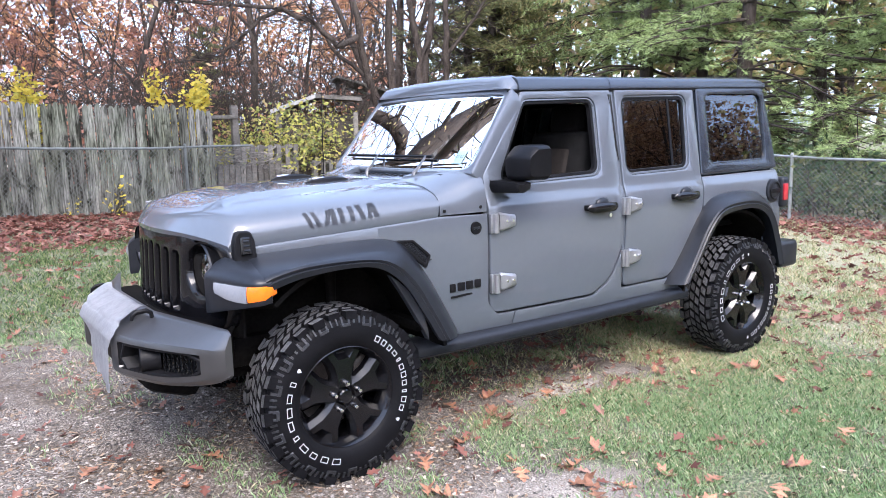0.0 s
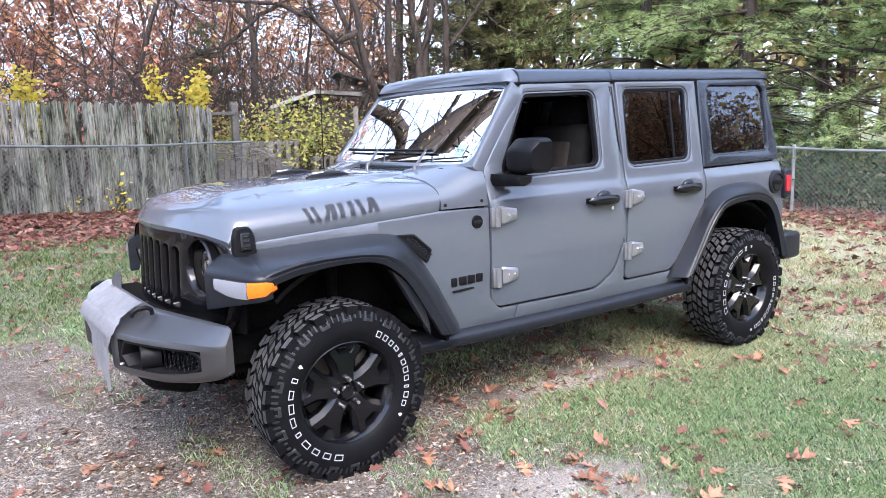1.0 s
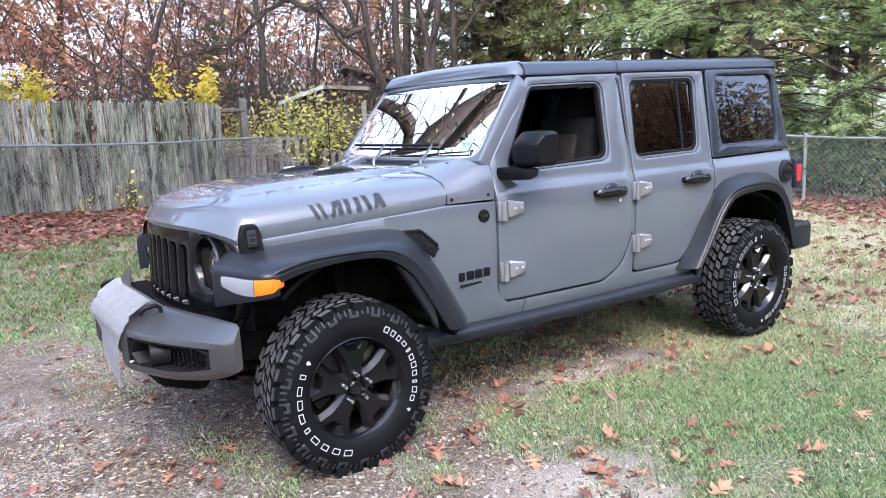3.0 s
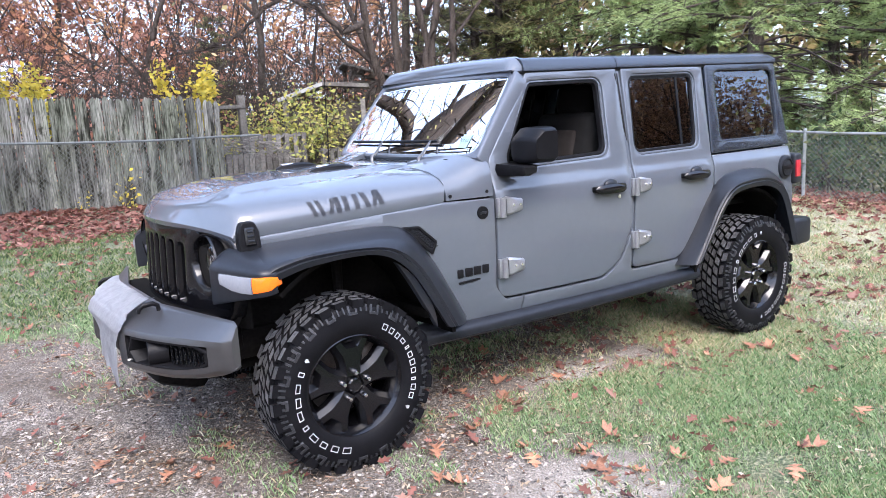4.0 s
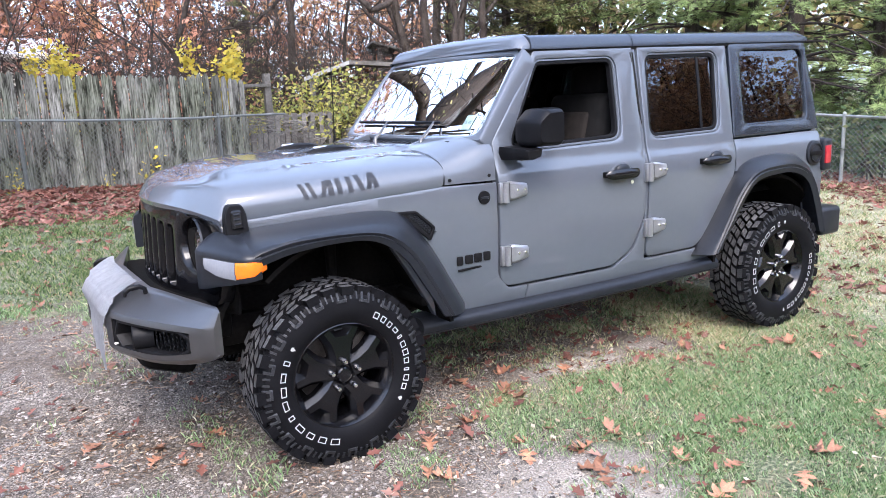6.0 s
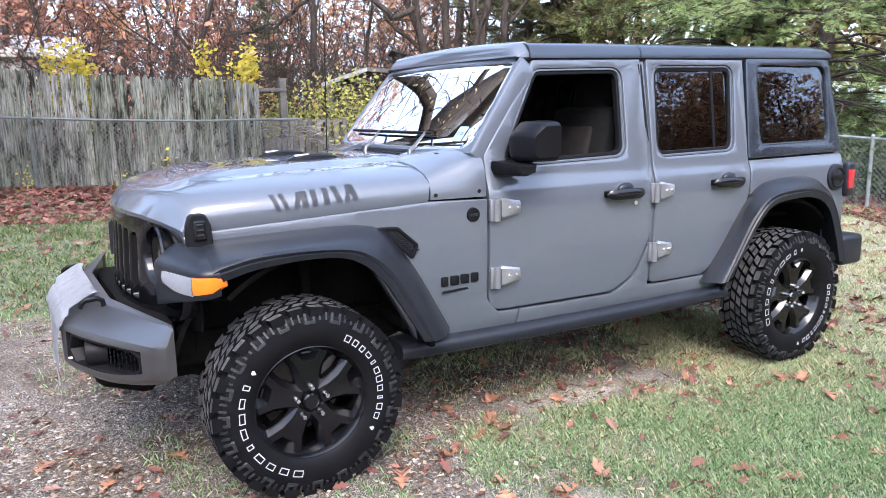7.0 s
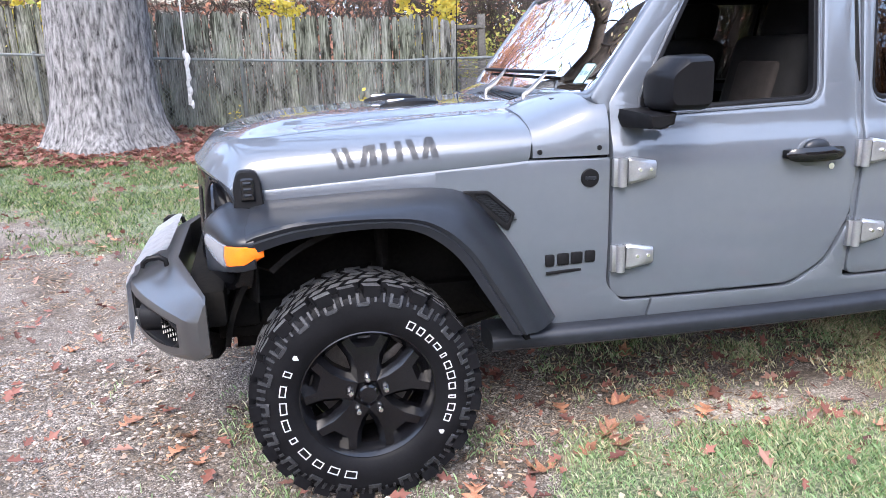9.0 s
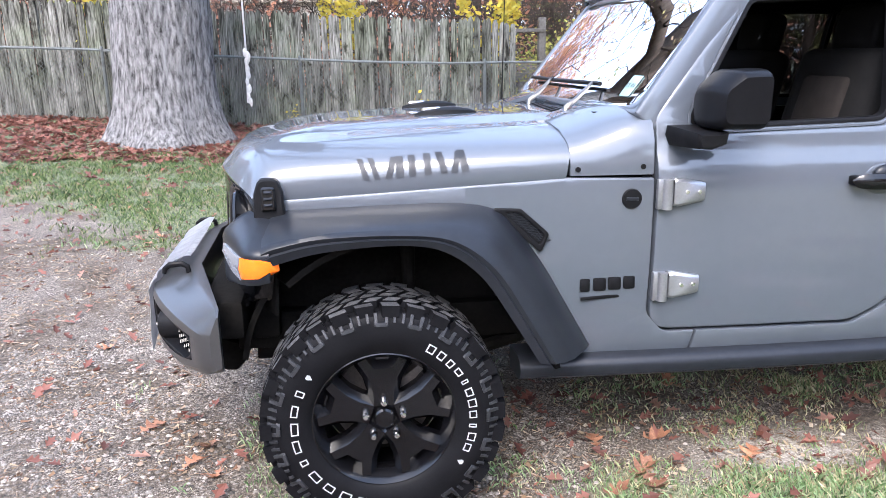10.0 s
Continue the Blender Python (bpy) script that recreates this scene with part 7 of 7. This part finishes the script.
def grass():
    rnd = random.Random(3)
    V, F, V2, F2, V3, F3 = [], [], [], [], [], []
    green_v, green_f = V, F
    def blades(x0, x1, y0, y1, count, h0, h1, w):
        made = 0
        while made < count:
            x, y = rnd.uniform(x0, x1), rnd.uniform(y0, y1)
            made += 1
            b = bare(x, y)
            if rnd.random() < (b - 0.25 * sand(x, y)) * 1.3 - 0.12:
                continue
            tuft = noise.noise(Vector((x * 2.6, y * 2.6, 20.0)))
            if rnd.random() > 0.74 + tuft * 0.85:
                continue
            z = ground_z(x, y)
            V, F = (V2, F2) if rnd.random() < parched(x, y) * 0.85 else (V3, F3) if y > 2.6 + 0.5 * tuft else (green_v, green_f)
            for _ in range(3):
                px, py = x + rnd.gauss(0, 0.015), y + rnd.gauss(0, 0.015)
                h = rnd.uniform(h0, h1) * (1 + tuft * 0.5)
                a = rnd.uniform(0, 6.283)
                bend = rnd.uniform(0.2, 1.1) * h
                dx, dy = math.cos(a), math.sin(a)
                k = len(V)
                V.extend(((px - dy * w, py + dx * w, z - 0.004), (px + dy * w, py - dx * w, z - 0.004), (px + dx * bend * 0.4 + dy * w * 0.7, py + dy * bend * 0.4 - dx * w * 0.7, z + h * 0.65), (px + dx * bend, py + dy * bend, z + h)))
                F.append((k, k + 1, k + 2))
                F.append((k, k + 2, k + 3))
    blades(-0.6, 3.4, -3.0, 0.2, 62000, 0.012, 0.034, 0.0016)
    blades(-1.2, 6.5, -3.2, 2.6, 46000, 0.014, 0.04, 0.0021)
    blades(-4.0, 9.2, 2.4, 6.6, 46000, 0.018, 0.05, 0.0036)
    blades(3.0, 9.4, -4.0, 6.0, 22000, 0.02, 0.05, 0.0032)
    tagged(soup("grass", V, F, GRASS), "short patchy green lawn grass", "grass", kind="stuff")
    tagged(soup("lush_grass", V3, F3, LUSH), "deeper green lawn grass before the leaf bed", "grass", kind="stuff")
    tagged(soup("dry_grass", V2, F2, DRYGRASS), "dry straw-coloured lawn grass beside the car", "dry grass", kind="stuff")


grass()


def gravel():
    rnd = random.Random(6)
    V, F = [], []
    ico = [(0, 0, 1), (0.9, 0, 0.2), (0.28, 0.85, 0.2), (-0.72, 0.53, 0.2), (-0.72, -0.53, 0.2), (0.28, -0.85, 0.2), (0, 0, -0.6)]
    tri = [(0, 1, 2), (0, 2, 3), (0, 3, 4), (0, 4, 5), (0, 5, 1), (6, 2, 1), (6, 3, 2), (6, 4, 3), (6, 5, 4), (6, 1, 5)]
    for k in range(95000):
        x, y = (rnd.uniform(-2.3, 0.8), rnd.uniform(-2.5, 0.9)) if k % 3 else (rnd.uniform(-3.4, 2.0), rnd.uniform(-2.9, 3.2))
        if rnd.random() > bare(x, y) - 0.15:
            continue
        r = 0.0023 + 0.014 * rnd.random() ** 6
        z = ground_z(x, y)
        k = len(V)
        a = rnd.uniform(0, 6.283)
        c, s = math.cos(a), math.sin(a)
        for p in ico:
            q = [p[i] * r * rnd.uniform(0.7, 1.2) for i in range(3)]
            V.append((x + q[0] * c - q[1] * s, y + q[0] * s + q[1] * c, z + q[2] * 0.6))
        F.extend([(k + i, k + j, k + m) for i, j, m in tri])
    tagged(soup("gravel", V, F, STONE), "small pale pebbles strewn over bare soil", "gravel", kind="stuff")


gravel()


def straw():
    """Dead grass and leaf crumbs lying on the bare soil."""
    rnd = random.Random(9)
    V, F = [], []
    for _ in range(46000):
        x, y = rnd.uniform(-3.2, 5.5), rnd.uniform(-2.9, 3.0)
        if (bare(x, y) < 0.25 and rnd.random() < 0.55) or noise.noise(Vector((x * 2.2, y * 2.2, 31.0))) < -0.12:
            continue
        z, a = ground_z(x, y) + rnd.uniform(0.001, 0.014), rnd.uniform(0, 6.283)
        ln, w = rnd.uniform(0.012, 0.05), rnd.uniform(0.0008, 0.002)
        if rnd.random() < 0.2:
            ln, w = rnd.uniform(0.008, 0.025), rnd.uniform(0.004, 0.01)
        c, s = math.cos(a), math.sin(a)
        k = len(V)
        V.extend(((x - s * w, y + c * w, z), (x + s * w, y - c * w, z), (x + c * ln + s * w, y + s * ln - c * w, z + rnd.uniform(0, 0.012)), (x + c * ln - s * w, y + s * ln + c * w, z + rnd.uniform(0, 0.012))))
        F.append((k, k + 1, k + 2, k + 3))
    tagged(soup("dead_grass", V, F, STRAW), "dead straw and leaf crumbs on bare soil", "dead grass", kind="stuff")


STRAW = leaf_material("dead_straw", (0.05, 0.025, 0.015), (0.2, 0.12, 0.065), (0.4, 0.32, 0.22), (0.15, 0.06, 0.03), (0.55, 0.48, 0.37))
straw()


def oak_leaf_mesh(rnd):
    """A lobed, curled dry leaf about 0.13 m long."""
    half = [(0.0, 0.004), (0.1, 0.012), (0.16, 0.03), (0.2, 0.15), (0.26, 0.19), (0.27, 0.07), (0.34, 0.045), (0.42, 0.19), (0.55, 0.31), (0.56, 0.22), (0.54, 0.085), (0.61, 0.055), (0.68, 0.16), (0.82, 0.24), (0.8, 0.15), (0.78, 0.065), (0.87, 0.1), (0.92, 0.06), (1.0, 0.0)]
    L = 0.13
    curl, fold, twist = rnd.uniform(-0.5, 1.3), rnd.choice((0.2, 0.45, 0.8, 1.3)), rnd.uniform(-0.8, 0.8)
    bm = bmesh.new()
    def put(t, w):
        x = (t - 0.45) * L
        y = w * L * rnd.uniform(0.85, 1.12)
        z = curl * (t - 0.45) ** 2 * L + fold * abs(w) ** 1.5 * L * 1.1 + twist * (t - 0.45) * w * L + rnd.uniform(-0.002, 0.002)
        return bm.verts.new((x, y, z + 0.004))
    mid = [put(max(q for q, _ in half[:k + 1]), 0.0) for k in range(len(half))]
    for s in (-1, 1):
        edge = [put(t, s * w) for t, w in half]
        for k in range(len(half) - 1):
            vs = (mid[k], mid[k + 1], edge[k + 1], edge[k])
            bm.faces.new(vs if s > 0 else vs[::-1])
    stem = [bm.verts.new(p) for p in ((-0.45 * L, 0.0012, 0.005), (-0.45 * L, -0.0012, 0.005), (-0.72 * L, 0, 0.012))]
    bm.faces.new(stem)
    bmesh.ops.remove_doubles(bm, verts=bm.verts, dist=1e-5)
    low = min(v.co.z for v in bm.verts)
    for v in bm.verts:
        v.co.z -= low
    return mesh_of(bm, OAKLEAF, 60)


def fallen():
    rnd = random.Random(14)
    meshes = [oak_leaf_mesh(rnd) for _ in range(12)]
    spots = LEAF_SPOTS
    extra = []
    while len(extra) < 150:
        x, y = rnd.uniform(-2.6, 6.5), rnd.uniform(-2.7, 5.0)
        if rnd.random() < (0.8 if x > 2.6 or y > 0.8 else 0.05):
            extra.append((x, y))
    for i, (x, y) in enumerate(list(spots) + extra):
        ob = new("oak_leaf", rnd.choice(meshes))
        sc = rnd.uniform(0.85, 1.25) if i < len(spots) else rnd.uniform(0.5, 1.0)
        ob.matrix_basis = pose(x, y, ground_z(x, y) + (0.012 if bare(x, y) < 0.5 else 0.002), rnd.uniform(-6, 6), rnd.uniform(-6, 6), rnd.uniform(0, 360)) @ Matrix.Scale(sc, 4)
        tagged(ob, "dry curled rust-brown oak leaf on the ground", "leaf", "fallen oak leaves")
    # the leaf bed along the fences
    V, F = [], []
    def strew(count, where, small=0.04, large=0.085):
        made = 0
        while made < count:
            x, y, keep = where()
            if rnd.random() > keep:
                continue
            made += 1
            s = rnd.uniform(small, large)
            a = rnd.uniform(0, 6.283)
            m = Matrix.Translation((x, y, ground_z(x, y) + rnd.uniform(0.004, 0.035))) @ Euler((rnd.uniform(-0.6, 0.6), rnd.uniform(-0.6, 0.6), a)).to_matrix().to_4x4() @ Matrix.Scale(s, 4)
            k = len(V)
            c = rnd.uniform(0.05, 0.4)
            for p in ((-1, 0, 0), (-0.35, -0.5, c), (-0.2, -0.2, 0.05), (0.3, -0.55, c), (0.4, -0.2, 0.05), (1, 0, 0.1), (0.4, 0.2, 0.05), (0.3, 0.55, c), (-0.2, 0.2, 0.05), (-0.35, 0.5, c)):
                V.append(m @ Vector(p))
            F.extend(((k, k + 1, k + 2), (k + 2, k + 3, k + 4), (k + 4, k + 5, k + 6), (k + 6, k + 7, k + 8), (k + 8, k + 9, k), (k, k + 2, k + 4, k + 6, k + 8)))
    def bed():
        x, y = rnd.uniform(-9, 4.2), rnd.uniform(4.6, 9.1)
        edge = 6.0 + 0.35 * noise.noise(Vector((x * 0.8, 1.0, 0))) + 0.25 * noise.noise(Vector((x * 3, 4.0, 0)))
        return x, y, 1.0 if y > edge else 0.05
    strew(9500, bed)
    def right():
        x, y = rnd.uniform(3.0, 10.2), rnd.uniform(-4, 7)
        return x, y, 1.0 if x > 8.5 + 0.3 * noise.noise(Vector((y, 0, 0))) else 0.26 * max(0.0, 0.5 + 1.9 * noise.noise(Vector((x * 0.9, y * 0.9, 40))))
    strew(6000, right)
    def lawn():
        x, y = rnd.uniform(-4, 6), rnd.uniform(-2.6, 6)
        beside = 1.2 * math.exp(-((x - 1.2) / 1.3) ** 4 - ((y + 0.5) / 0.5) ** 4)
        return x, y, 0.2 + 0.6 * max(0.0, noise.noise(Vector((x * 1.2, y * 1.2, 11)))) + beside
    strew(2600, lawn, 0.014, 0.05)
    tagged(soup("leaf_litter", V, F, DEADLEAF), "thick litter of red-brown fallen leaves", "leaf litter", kind="stuff")


LEAF_SPOTS = ((1.35, -0.04), (1.09, -0.51), (0.85, -0.5), (0.95, -0.74), (0.96, -0.83), (0.8, -0.85), (0.62, -0.91), (0.34, -1.0), (0.69, -1.23), (0.63, -1.35), (0.88, -1.44), (0.83, -1.43), (1.07, -1.42), (0.78, -1.63), (0.78, -1.57), (0.91, -1.7), (0.76, -1.69), (0.2, -1.24), (0.25, -1.31), (1.41, -0.69), (2.15, -0.35), (2.49, -0.57), (2.23, -0.82), (2.66, -1.1), (2.72, -1.19), (2.66, -1.38), (3.16, -1.12), (1.83, -1.38), (2.19, -1.71), (2.25, -1.89), (2.18, -2.02), (1.61, -1.7), (1.73, -1.83), (1.63, -2.06), (1.12, -1.78), (1.24, -1.92), (1.02, -2.03), (1.38, -2.15), (-0.97, -0.1), (-0.69, -0.29), (-0.74, -0.42), (-0.63, -0.52), (-0.4, 0.16), (-0.43, -0.31), (-0.56, 0.68), (-0.88, 1.83), (-1.03, 2.59), (-0.64, 1.37))
fallen()
